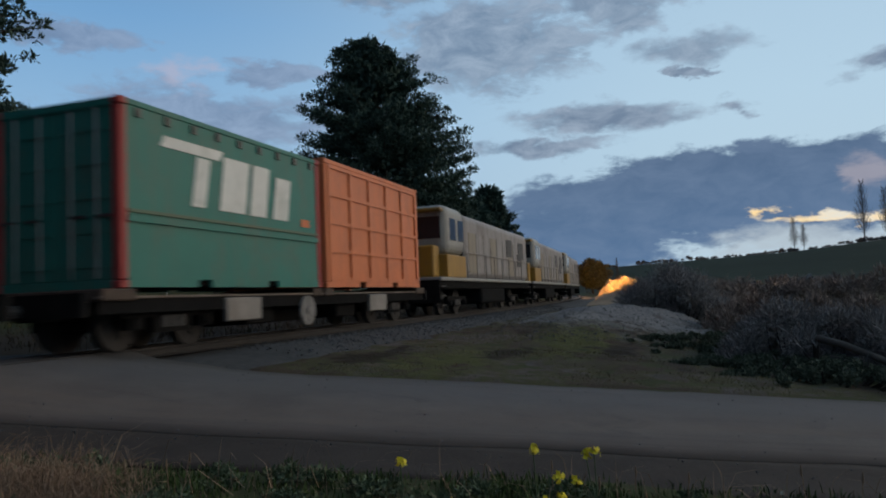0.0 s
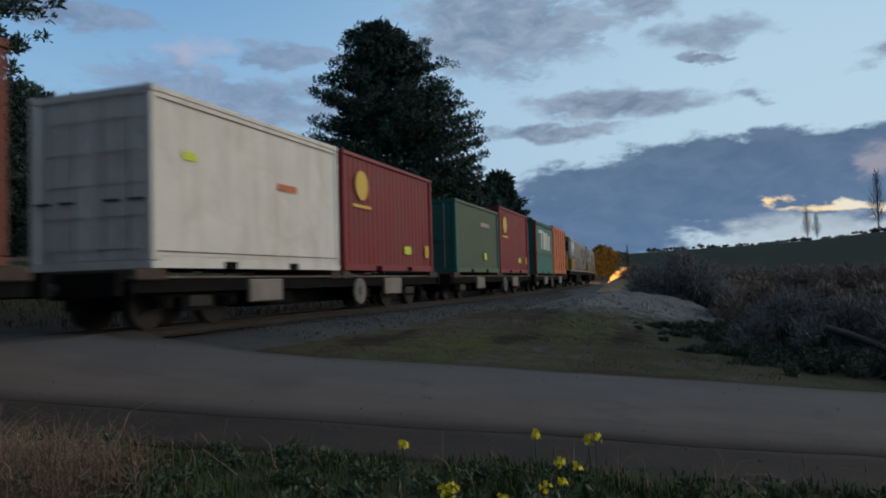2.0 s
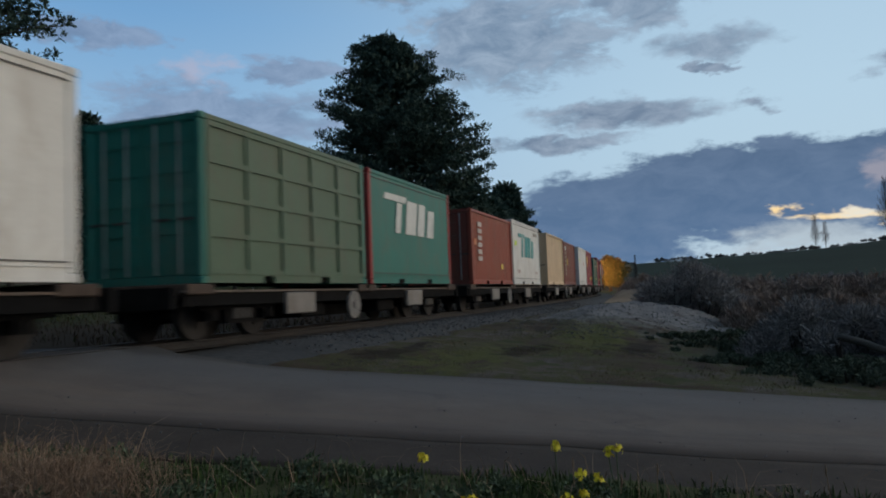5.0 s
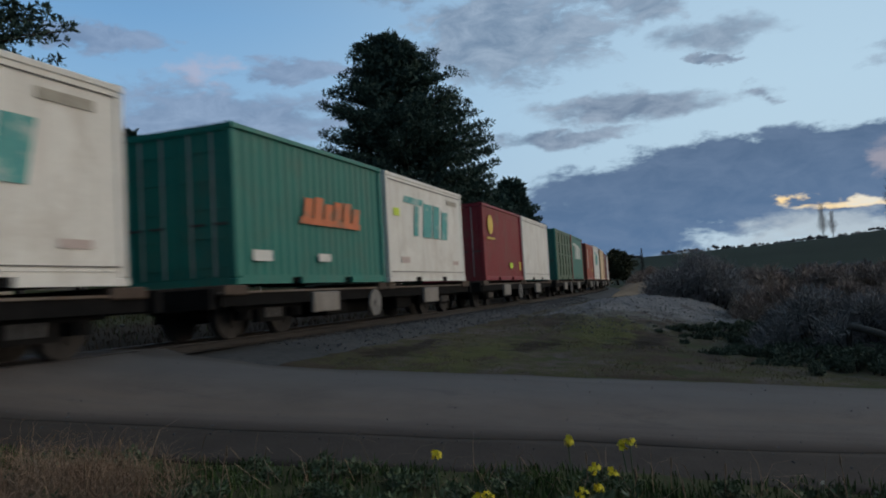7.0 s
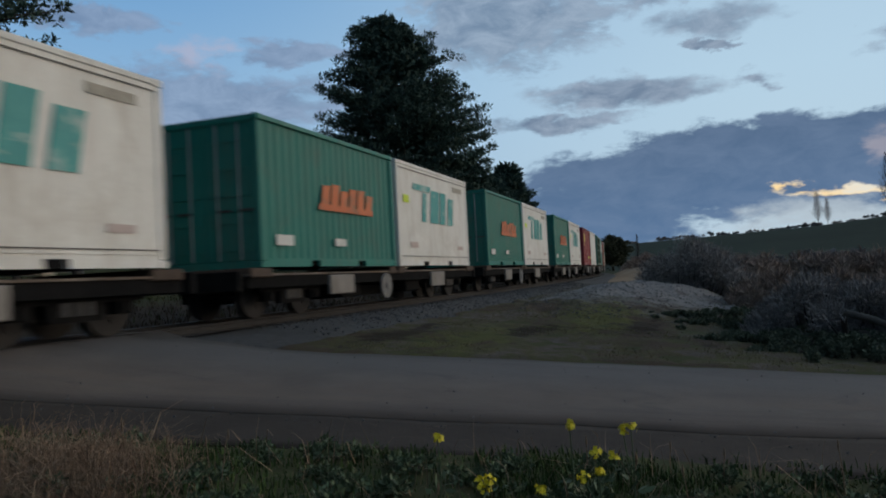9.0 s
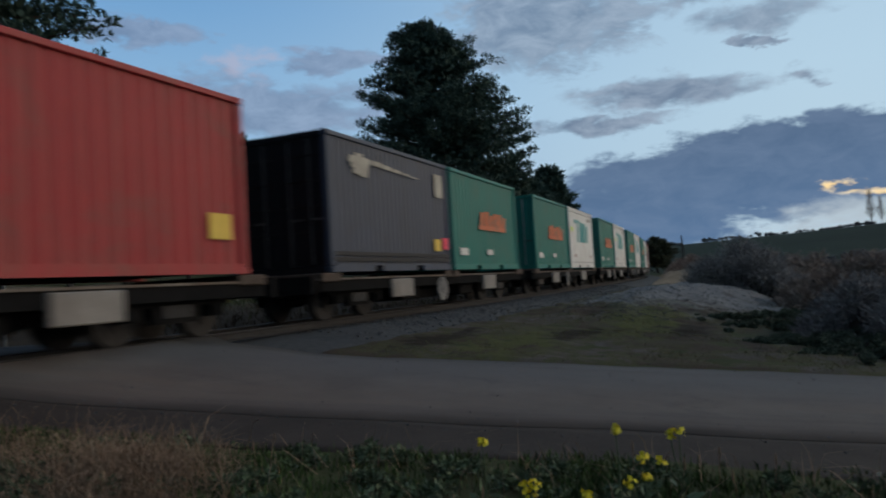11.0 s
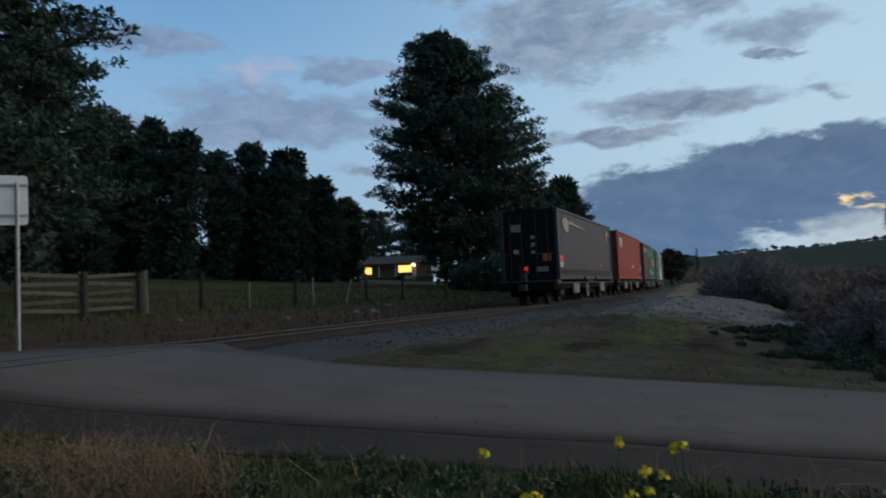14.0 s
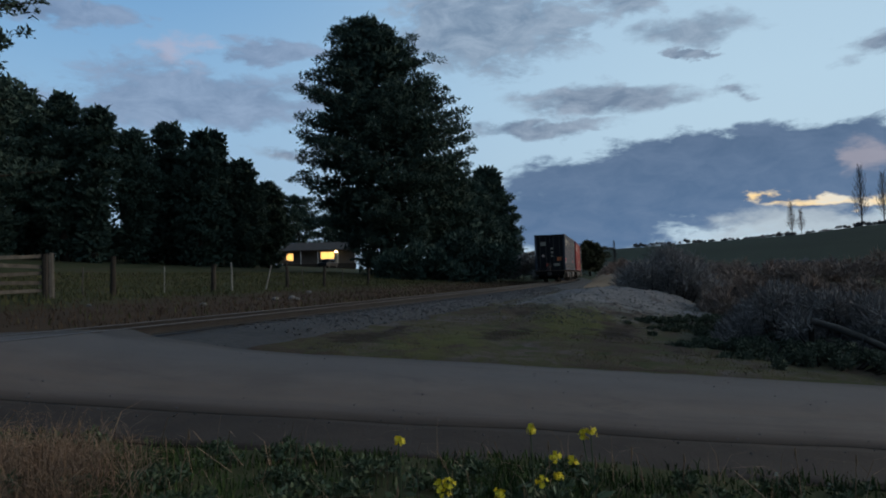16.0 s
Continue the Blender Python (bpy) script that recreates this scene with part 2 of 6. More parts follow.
def far_ground(m):
    """Beyond the paddocks the ground colour mixes to a darker, coarsely mottled green."""
    nt = m.node_tree
    bsdf = nt.nodes["Principled BSDF"]
    old = bsdf.inputs["Base Color"].links[0].from_socket
    ln = nt.nodes.new("ShaderNodeVectorMath")
    ln.operation = "LENGTH"
    co = nt.nodes.new("ShaderNodeTexCoord")
    nt.links.new(co.outputs["Object"], ln.inputs[0])
    mr = nt.nodes.new("ShaderNodeMapRange")
    mr.interpolation_type = "SMOOTHSTEP"
    mr.inputs[1].default_value, mr.inputs[2].default_value = 115, 210
    nt.links.new(ln.outputs["Value"], mr.inputs[0])
    rough = mix_colour(nt, noise_node(nt, co.outputs["Object"], 0.03, 6, 0.65), (0.014, 0.026, 0.020), (0.036, 0.052, 0.040))
    # bare reddish dirt and dead grass along the far side of the railway
    dot = nt.nodes.new("ShaderNodeVectorMath")
    dot.operation = "DOT_PRODUCT"
    nt.links.new(co.outputs["Object"], dot.inputs[0])
    dot.inputs[1].default_value = (NX, NY, 0)
    off = math_node(nt, "ADD", math_node(nt, "SUBTRACT", dot.outputs["Value"], OFF), math_node(nt, "MULTIPLY", math_node(nt, "SUBTRACT", noise_node(nt, co.outputs["Object"], 0.5, 6, 0.65), 0.5), 7.0))
    band = nt.nodes.new("ShaderNodeMapRange")
    band.interpolation_type = "SMOOTHSTEP"
    band.inputs[1].default_value, band.inputs[2].default_value = 9.5, 6.5
    nt.links.new(off, band.inputs[0])
    near = math_node(nt, "MULTIPLY", band.outputs[0], math_node(nt, "GREATER_THAN", dot.outputs["Value"], OFF))
    old = mix_colour(nt, math_node(nt, "MULTIPLY", near, 0.9), old, mix_colour(nt, noise_node(nt, co.outputs["Object"], 1.6, 6, 0.7), (0.030, 0.022, 0.018), (0.095, 0.066, 0.050)))
    nt.links.new(mix_colour(nt, mr.outputs[0], old, rough), bsdf.inputs["Base Color"])


far_ground(EARTH)
SLEEPER = mat("old_sleeper", (0.030, 0.030, 0.031), (0.075, 0.073, 0.072), 5, 0.95, bump=0.6, fine=30, vary=0.2)


def wheel_paths(m):
    """Long faint streaks along the road where tyres have polished or dirtied it."""
    nt = m.node_tree
    bsdf = nt.nodes["Principled BSDF"]
    old = bsdf.inputs["Base Color"].links[0].from_socket
    co = nt.nodes.new("ShaderNodeTexCoord")
    mp = nt.nodes.new("ShaderNodeMapping")
    mp.inputs["Scale"].default_value = (0.10, 1.5, 1.0)
    nt.links.new(co.outputs["Object"], mp.inputs[0])
    n = noise_node(nt, mp.outputs[0], 1.0, 6, 0.65, 0.3)
    mr = nt.nodes.new("ShaderNodeMapRange")
    mr.inputs[1].default_value, mr.inputs[2].default_value = 0.42, 0.66
    nt.links.new(n, mr.inputs[0])
    col = mix_colour(nt, math_node(nt, "MULTIPLY", mr.outputs[0], 0.55), old, (0.135, 0.105, 0.088))
    g = noise_node(nt, co.outputs["Object"], 0.9, 8, 0.75, 0.8)
    cr = nt.nodes.new("ShaderNodeMapRange")
    cr.inputs[1].default_value, cr.inputs[2].default_value = 0.30, 0.42
    cr.inputs[3].default_value, cr.inputs[4].default_value = 0.75, 0.0
    nt.links.new(g, cr.inputs[0])
    col = mix_colour(nt, cr.outputs[0], col, (0.055, 0.05, 0.05))
    # the crown of the far lane is bare bluish stone; dirt from the shoulder creeps over the near edge
    xyz = nt.nodes.new("ShaderNodeSeparateXYZ")
    nt.links.new(co.outputs["Object"], xyz.inputs[0])
    for y0, y1, tone, amount, fray in ((8.4, 10.2, (0.092, 0.098, 0.108), 0.6, 2.0), (10.5, 11.3, (0.052, 0.052, 0.054), 0.85, 1.8), (8.1, 6.85, (0.056, 0.045, 0.039), 0.8, 1.8)):
        mq = nt.nodes.new("ShaderNodeMapRange")
        mq.interpolation_type = "SMOOTHSTEP"
        mq.inputs[1].default_value, mq.inputs[2].default_value = y0, y1
        nt.links.new(math_node(nt, "ADD", xyz.outputs[1], math_node(nt, "MULTIPLY", math_node(nt, "SUBTRACT", n, 0.5), fray)), mq.inputs[0])
        col = mix_colour(nt, math_node(nt, "MULTIPLY", mq.outputs[0], amount), col, tone)
    nt.links.new(col, bsdf.inputs["Base Color"])


wheel_paths(ASPHALT)
TANGRASS = mat("tan_dead_grass", (0.075, 0.060, 0.042), (0.16, 0.125, 0.09), 2.0, 0.95, bump=0, vary=0.3, island=True, spec=0.05)
BROWNGRASS = mat("brown_dead_grass", (0.042, 0.030, 0.021), (0.10, 0.068, 0.045), 2.0, 0.95, bump=0, vary=0.35, island=True)
BALLAST = mat("ballast_grey", (0.026, 0.029, 0.033), (0.064, 0.067, 0.072), 6, 0.95, bump=0.9, fine=30)
STONE = mat("ballast_stone", (0.046, 0.051, 0.058), (0.105, 0.109, 0.116), 9, 0.9, bump=0.3, vary=0.25, island=True)
PALE_GRAVEL = mat("pale_gravel", (0.10, 0.10, 0.105), (0.215, 0.213, 0.21), 5, 0.95, bump=0.9, fine=26, stain=(0.10, 0.10, 0.09), stain_scale=0.9)
RUST = mat("rail_rust", (0.020, 0.020, 0.021), (0.040, 0.039, 0.040), 5, 0.7, 0.3)
RAILHEAD = mat("rail_worn", (0.09, 0.085, 0.085), (0.20, 0.19, 0.19), 6, 0.5, 0.8)
PICKET = mat("weathered_pale_paint", (0.16, 0.16, 0.155), (0.34, 0.34, 0.32), 5, 0.8, bump=0.3)
TIMBER = mat("grey_timber", (0.05, 0.046, 0.042), (0.13, 0.12, 0.105), 4, 0.9, bump=0.6, fine=30, vary=0.2)
DARKWOOD = mat("dark_timber", (0.02, 0.018, 0.016), (0.06, 0.05, 0.042), 4, 0.9, bump=0.6, fine=30, vary=0.2)
BARK = mat("pine_bark", (0.022, 0.018, 0.015), (0.07, 0.055, 0.045), 5, 0.95, bump=0.8, fine=16)
NEEDLES = mat("pine_needles", (0.034, 0.062, 0.054), (0.070, 0.105, 0.085), 0.7, 0.9, bump=0, vary=0.22, island=True, spec=0.08)
EUCALYPT = mat("gum_leaves", (0.03, 0.036, 0.02), (0.085, 0.085, 0.045), 1.2, 0.8, bump=0, vary=0.4, island=True)
SCRUB = mat("brown_scrub", (0.20, 0.160, 0.140), (0.36, 0.295, 0.255), 0.9, 0.95, bump=0, vary=0.22, island=True, spec=0.05)
BLACKSCRUB = mat("dark_scrub", (0.165, 0.165, 0.170), (0.30, 0.29, 0.285), 0.9, 0.95, bump=0, vary=0.22, island=True, spec=0.05)
BARE = mat("bare_twig", (0.05, 0.042, 0.036), (0.10, 0.08, 0.07), 2, 0.95, bump=0)
PADDOCK = mat("paddock_grass", (0.052, 0.060, 0.028), (0.105, 0.110, 0.056), 0.5, 0.9, bump=0, vary=0.25, island=True, spec=0.05)
GRASS = mat("green_grass", (0.026, 0.050, 0.014), (0.062, 0.100, 0.030), 2.0, 0.9, bump=0, vary=0.4, island=True)
BRUSH = mat("dead_twigs", (0.17, 0.11, 0.075), (0.40, 0.28, 0.20), 2.0, 0.9, bump=0, vary=0.35, island=True, spec=0.1)
DRYGRASS = mat("dry_grass", (0.13, 0.09, 0.062), (0.31, 0.225, 0.155), 2.0, 0.9, bump=0, vary=0.4, island=True)
VERGEGRASS = mat("verge_grass", (0.062, 0.070, 0.030), (0.13, 0.135, 0.06), 2.0, 0.8, bump=0, vary=0.4, island=True)
LOWWEED = mat("grey_green_weed", (0.070, 0.092, 0.068), (0.125, 0.150, 0.112), 1.0, 0.9, bump=0, vary=0.2, island=True, spec=0.05)
WEED = mat("weed_leaf", (0.050, 0.080, 0.045), (0.10, 0.14, 0.075), 3.0, 0.6, bump=0, vary=0.35, island=True)
YELLOW = mat("yellow_petal", (0.66, 0.54, 0.02), (0.88, 0.76, 0.05), 8, 0.6, bump=0)
WHITEPETAL = mat("white_petal", (0.5, 0.5, 0.42), (0.8, 0.8, 0.7), 8, 0.6, bump=0)
GALV = mat("galvanised_steel", (0.30, 0.32, 0.33), (0.46, 0.48, 0.49), 6, 0.45, 0.7, 0.1)
ALU = mat("bare_sign_back", (0.76, 0.77, 0.76), (0.88, 0.89, 0.88), 3, 0.4, 0.1, 0.05)
SIGN_RED = mat("sign_red", (0.42, 0.03, 0.03), (0.55, 0.055, 0.05), 4, 0.4, bump=0.03, stain=(0.30, 0.03, 0.03), stain_amount=0.4)
SIGN_WHITE = mat("sign_white", (0.68, 0.70, 0.70), (0.80, 0.82, 0.82), 4, 0.4, bump=0.03)
SIGN_BLACK = mat("sign_black", (0.015, 0.015, 0.017), (0.03, 0.03, 0.03), 4, 0.5, bump=0)
# near black: the shade under the train is put into this grime colour
UNDER = mat("shaded_grime", (0.006, 0.0063, 0.007), (0.015, 0.0145, 0.0145), 4, 0.95, 0.0, 0.4, spec=0.08)
SILL = mat("sill_rust", (0.075, 0.058, 0.047), (0.20, 0.17, 0.145), 1.5, 0.7, 0.1, 0.2, stain=(0.12, 0.06, 0.035), stain_amount=0.7)
PAD = mat("bolster_rust", (0.042, 0.030, 0.024), (0.10, 0.075, 0.060), 2, 0.8, 0.1, 0.3)
BOXGREY = mat("equipment_box", (0.16, 0.148, 0.138), (0.26, 0.245, 0.228), 2, 0.6, 0, 0.1, stain=(0.14, 0.11, 0.09))
DISC = mat("brake_wheel_white", (0.11, 0.108, 0.105), (0.22, 0.215, 0.21), 5, 0.5, 0, 0.1, stain=(0.2, 0.16, 0.13))
STEEL = mat("dark_steel", (0.05, 0.05, 0.052), (0.12, 0.12, 0.12), 5, 0.5, 0.6)
GLASS = mat("dark_glass", (0.012, 0.014, 0.018), (0.02, 0.024, 0.03), 2, 0.08, 0, 0)

C_RED = paint("container_red", (0.26, 0.024, 0.042))
C_REDORANGE = paint("container_vermilion", (0.37, 0.036, 0.042))
C_BROWN = paint("container_brown", (0.22, 0.055, 0.045), amount=0.5)
C_RUSTRED = paint("container_oxide", (0.33, 0.075, 0.05), amount=0.4)
C_GREEN = paint("container_green", (0.022, 0.185, 0.155), amount=0.3)
C_TEAL = paint("container_teal", (0.016, 0.20, 0.168), amount=0.25)
C_DULL = paint("container_dull_green", (0.085, 0.15, 0.10), amount=0.3)
C_WHITE = paint("container_white", (0.78, 0.78, 0.75), (0.36, 0.31, 0.25), 0.34)
C_CREAM = paint("container_cream", (0.74, 0.56, 0.37), (0.3, 0.22, 0.12), 0.3)
C_ORANGE = paint("container_orange", (0.66, 0.20, 0.08), (0.3, 0.1, 0.06), 0.4)
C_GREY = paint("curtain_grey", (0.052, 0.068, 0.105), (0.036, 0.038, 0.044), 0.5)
# navy taken down to near black: the container ends' shade is in the paint
C_NAVY = paint("shaded_navy", (0.008, 0.010, 0.014), (0.005, 0.006, 0.008), 0.5)
C_POSTRED = paint("post_red", (0.36, 0.04, 0.04), amount=0.3)
LOGO_TEAL = mat("logo_teal", (0.04, 0.27, 0.27), (0.08, 0.36, 0.35), 3, 0.5, bump=0, stain=(0.55, 0.62, 0.60), stain_amount=0.75, stain_scale=1.6)
LOGO_WHITE = mat("logo_white", (0.55, 0.57, 0.55), (0.7, 0.72, 0.7), 3, 0.5, bump=0, stain=(0.3, 0.35, 0.32))
LOGO_ORANGE = mat("logo_orange", (0.48, 0.13, 0.05), (0.60, 0.18, 0.07), 3, 0.5, bump=0, stain=(0.10, 0.16, 0.12), stain_amount=0.7, stain_scale=1.8)
LOGO_YELLOW = mat("logo_yellow", (0.62, 0.42, 0.06), (0.74, 0.52, 0.10), 3, 0.5, bump=0)
LOGO_PINK = mat("placard_red", (0.75, 0.05, 0.10), (0.85, 0.08, 0.14), 3, 0.5, bump=0)
LOGO_LIME = mat("placard_lime", (0.55, 0.70, 0.05), (0.65, 0.8, 0.08), 3, 0.5, bump=0)
LOGO_FADE = mat("faded_print", (0.30, 0.28, 0.24), (0.48, 0.46, 0.40), 2, 0.7, bump=0, stain=(0.15, 0.15, 0.15), stain_scale=2.5)
LOGO_PALE = mat("pale_print", (0.45, 0.36, 0.34), (0.58, 0.5, 0.47), 2, 0.7, bump=0)
LOCO_YELLOW = paint("loco_yellow", (0.36, 0.20, 0.03), amount=0.5)
LOCO_GREY = paint("loco_grey", (0.29, 0.27, 0.26), (0.11, 0.09, 0.085), 0.75)
LOCO_TAN = paint("loco_tan", (0.27, 0.23, 0.17), (0.12, 0.10, 0.09), 0.65)
LOCO_WHITE = paint("loco_white", (0.32, 0.32, 0.30), (0.16, 0.13, 0.11), 0.5)
LAMP_GLOW = mat("headlight_glass", (1.0, 0.44, 0.10), (1.0, 0.44, 0.10), 2, 0.3, bump=0, emit=650000)
TAIL_GLOW = mat("tail_lamp_glass", (1.0, 0.012, 0.010), (1.0, 0.012, 0.010), 2, 0.3, bump=0, emit=400)
WINDOW_GLOW = mat("lit_window", (1.0, 0.55, 0.14), (1.0, 0.55, 0.14), 2, 0.3, bump=0, emit=1.8)
PORCH_GLOW = mat("porch_lamp", (1.0, 0.7, 0.3), (1.0, 0.72, 0.34), 2, 0.3, bump=0, emit=9)
WALL = mat("house_wall", (0.07, 0.065, 0.06), (0.12, 0.11, 0.10), 2, 0.8)
ROOF = mat("house_roof", (0.035, 0.034, 0.034), (0.065, 0.062, 0.06), 2, 0.85, 0.0)



def verge_material():
    """Moss, bare dirt and scattered gravel in patches, with a spread of pale stone where the heap lies."""
    m = bpy.data.materials.new("verge_ground")
    m.use_nodes = True
    nt = m.node_tree
    bsdf = nt.nodes["Principled BSDF"]
    co = nt.nodes.new("ShaderNodeTexCoord")
    vec = co.outputs["Object"]
    big, mid, fine = noise_node(nt, vec, 0.42, 8, 0.68, 0.6), noise_node(nt, vec, 1.7, 7, 0.7, 0.4), noise_node(nt, vec, 22, 4, 0.7)
    f = math_node(nt, "ADD", math_node(nt, "MULTIPLY", big, 0.6), math_node(nt, "MULTIPLY", mid, 0.4))
    col = ramp_node(nt, f, [(0.36, (0.030, 0.025, 0.020)), (0.43, (0.068, 0.052, 0.042)), (0.475, (0.058, 0.050, 0.034)), (0.51, (0.066, 0.068, 0.032)), (0.535, (0.078, 0.070, 0.055)), (0.56, (0.080, 0.070, 0.062)), (0.64, (0.125, 0.122, 0.12))])
    x, y, h = track(30, -6.4)
    mp = nt.nodes.new("ShaderNodeMapping")
    mp.vector_type = "TEXTURE"
    mp.inputs["Location"].default_value, mp.inputs["Rotation"].default_value = (x, y, 0), (0, 0, h)
    mp.inputs["Scale"].default_value = (9.5, 4.4, 1000)
    nt.links.new(vec, mp.inputs[0])
    ln = nt.nodes.new("ShaderNodeVectorMath")
    ln.operation = "LENGTH"
    nt.links.new(mp.outputs[0], ln.inputs[0])
    e = math_node(nt, "ADD", math_node(nt, "SUBTRACT", 1.0, ln.outputs["Value"]), math_node(nt, "MULTIPLY", math_node(nt, "SUBTRACT", f, 0.5), 3.0))
    mk = nt.nodes.new("ShaderNodeMapRange")
    mk.interpolation_type = "SMOOTHSTEP"
    mk.inputs[1].default_value, mk.inputs[2].default_value = -0.1, 0.55
    nt.links.new(e, mk.inputs[0])
    pale = mix_colour(nt, fine, (0.095, 0.098, 0.105), (0.25, 0.25, 0.255))

    def patch(s, d, along, wide, tone, low, high, amount):
        """An uneven patch of another cover, lying along the line."""
        px, py, ph = track(s, -d)
        pm = nt.nodes.new("ShaderNodeMapping")
        pm.vector_type = "TEXTURE"
        pm.inputs["Location"].default_value, pm.inputs["Rotation"].default_value = (px, py, 0), (0, 0, ph)
        pm.inputs["Scale"].default_value = (along, wide, 1000)
        nt.links.new(vec, pm.inputs[0])
        pl = nt.nodes.new("ShaderNodeVectorMath")
        pl.operation = "LENGTH"
        nt.links.new(pm.outputs[0], pl.inputs[0])
        pe = math_node(nt, "ADD", math_node(nt, "SUBTRACT", 1.0, pl.outputs["Value"]), math_node(nt, "MULTIPLY", math_node(nt, "SUBTRACT", mid, 0.5), 3.6))
        pr = nt.nodes.new("ShaderNodeMapRange")
        pr.interpolation_type = "SMOOTHSTEP"
        pr.inputs[1].default_value, pr.inputs[2].default_value = low, high
        nt.links.new(pe, pr.inputs[0])
        return mix_colour(nt, math_node(nt, "MULTIPLY", pr.outputs[0], amount), col, tone)

    col = mix_colour(nt, mk.outputs[0], col, pale)
    moss, soil = (0.078, 0.086, 0.030), (0.020, 0.016, 0.013)
    col = patch(20.5, 11.0, 6.5, 2.6, (0.066, 0.076, 0.062), 0.0, 0.8, 0.85)
    col = patch(13.0, 4.6, 3.6, 1.2, moss, 0.1, 0.7, 0.85)
    col = patch(18.6, 6.2, 4.6, 1.4, moss, 0.1, 0.7, 0.9)
    col = patch(15.2, 5.2, 2.0, 0.5, soil, 0.1, 0.5, 0.9)
    col = patch(17.6, 7.3, 2.8, 0.5, soil, 0.1, 0.5, 0.9)
    col = patch(12.6, 3.2, 2.4, 0.5, soil, 0.1, 0.5, 0.8)
    grain = mix_colour(nt, fine, (0.55, 0.55, 0.55), (1.35, 1.35, 1.35))
    mul = nt.nodes.new("ShaderNodeMix")
    mul.data_type, mul.blend_type = "RGBA", "MULTIPLY"
    mul.inputs[0].default_value = 1.0
    nt.links.new(col, mul.inputs[6])
    nt.links.new(grain, mul.inputs[7])
    nt.links.new(mul.outputs[2], bsdf.inputs["Base Color"])
    bsdf.inputs["Roughness"].default_value, bsdf.inputs["Specular IOR Level"].default_value = 0.95, 0.1
    bp = nt.nodes.new("ShaderNodeBump")
    bp.inputs["Strength"].default_value, bp.inputs["Distance"].default_value = 0.8, 0.03
    nt.links.new(fine, bp.inputs["Height"])
    nt.links.new(bp.outputs[0], bsdf.inputs["Normal"])
    return m


VERGE = verge_material()

# ---- mesh helpers ----
def box(bm, x0, x1, y0, y1, z0, z1, skew=0.0):
    v = [bm.verts.new(p) for p in ((x0, y0, z0), (x1, y0, z0), (x1, y1, z0), (x0, y1, z0),
                                   (x0 + skew, y0, z1), (x1 + skew, y0, z1), (x1 + skew, y1, z1), (x0 + skew, y1, z1))]
    for q in ((3, 2, 1, 0), (4, 5, 6, 7), (0, 1, 5, 4), (1, 2, 6, 5), (2, 3, 7, 6), (3, 0, 4, 7)):
        bm.faces.new([v[i] for i in q])


def soft_box(x0, x1, y0, y1, z0, z1, bevel=0.02, seg=2):
    bm = bmesh.new()
    box(bm, x0, x1, y0, y1, z0, z1)
    bmesh.ops.bevel(bm, geom=bm.edges[:], offset=bevel, segments=seg, affect="EDGES", profile=0.5)
    return bm


def tube(bm, pts, radii, sides=8, cap=True):
    """A tapered tube along points."""
    rings = []
    for i, p in enumerate(pts):
        p = Vector(p)
        d = (Vector(pts[min(i + 1, len(pts) - 1)]) - Vector(pts[max(i - 1, 0)])).normalized()
        a = d.orthogonal().normalized()
        b = d.cross(a)
        r = radii[i] if isinstance(radii, (list, tuple)) else radii
        rings.append([bm.verts.new(p + r * (math.cos(k * 2 * math.pi / sides) * a + math.sin(k * 2 * math.pi / sides) * b)) for k in range(sides)])
    for r0, r1 in zip(rings, rings[1:]):
        for k in range(sides):
            try:
                bm.faces.new((r0[k], r0[(k + 1) % sides], r1[(k + 1) % sides], r1[k]))
            except ValueError:
                pass
    if cap:
        bm.faces.new(rings[0][::-1])
        bm.faces.new(rings[-1])


def part(name, bm, material, parent=None, label="", flat=True):
    """Links a bmesh as one mesh object, under a thing or a part."""
    me = bpy.data.meshes.new(name)
    bmesh.ops.recalc_face_normals(bm, faces=bm.faces[:])
    bm.to_mesh(me)
    bm.free()
    me.materials.append(material)
    if not flat:
        me.polygons.foreach_set("use_smooth", [True] * len(me.polygons))
    ob = new(name, me)
    if parent:
        ob.parent = parent
    if label:
        ob["label"] = label
    return ob


def again(ob, name, parent, m):
    """Another object on the same mesh."""
    o = new(name, ob.data)
    o.parent = parent
    o.matrix_basis = m
    return o


def part_box(name, dims, material, parent, bevel=0.0, label=""):
    if bevel:
        return part(name, soft_box(*dims, bevel), material, parent, label)
    bm = bmesh.new()
    box(bm, *dims)
    return part(name, bm, material, parent, label)


def soup(name, verts, faces, material, parent=None):
    """A mesh from computed vertices and faces."""
    me = bpy.data.meshes.new(name)
    me.from_pydata(verts, [], faces)
    me.materials.append(material)
    ob = new(name, me)
    if parent:
        ob.parent = parent
    return ob


def thing(name, label, category, group="", kind=""):
    return tagged(new(name), label, category, group, kind)


def lettering(text, size, material, parent, m, name="lettering", squeeze=1.0, spacing=1.0):
    cu = bpy.data.curves.new(name, "FONT")
    cu.body, cu.size, cu.align_x, cu.align_y, cu.extrude, cu.offset = text, size, "CENTER", "CENTER", 0.001, size * 0.02
    cu.space_character = spacing
    tmp = bpy.data.objects.new(name, cu)
    scene.collection.objects.link(tmp)
    bpy.context.view_layer.update()
    me = bpy.data.meshes.new_from_object(tmp.evaluated_get(bpy.context.evaluated_depsgraph_get()))
    bpy.data.objects.remove(tmp)
    me.transform(Matrix.Diagonal((squeeze, 1, 1, 1)))
    me.materials.clear()
    me.materials.append(material)
    ob = new(name, me)
    ob.parent, ob.matrix_basis = parent, m
    return ob

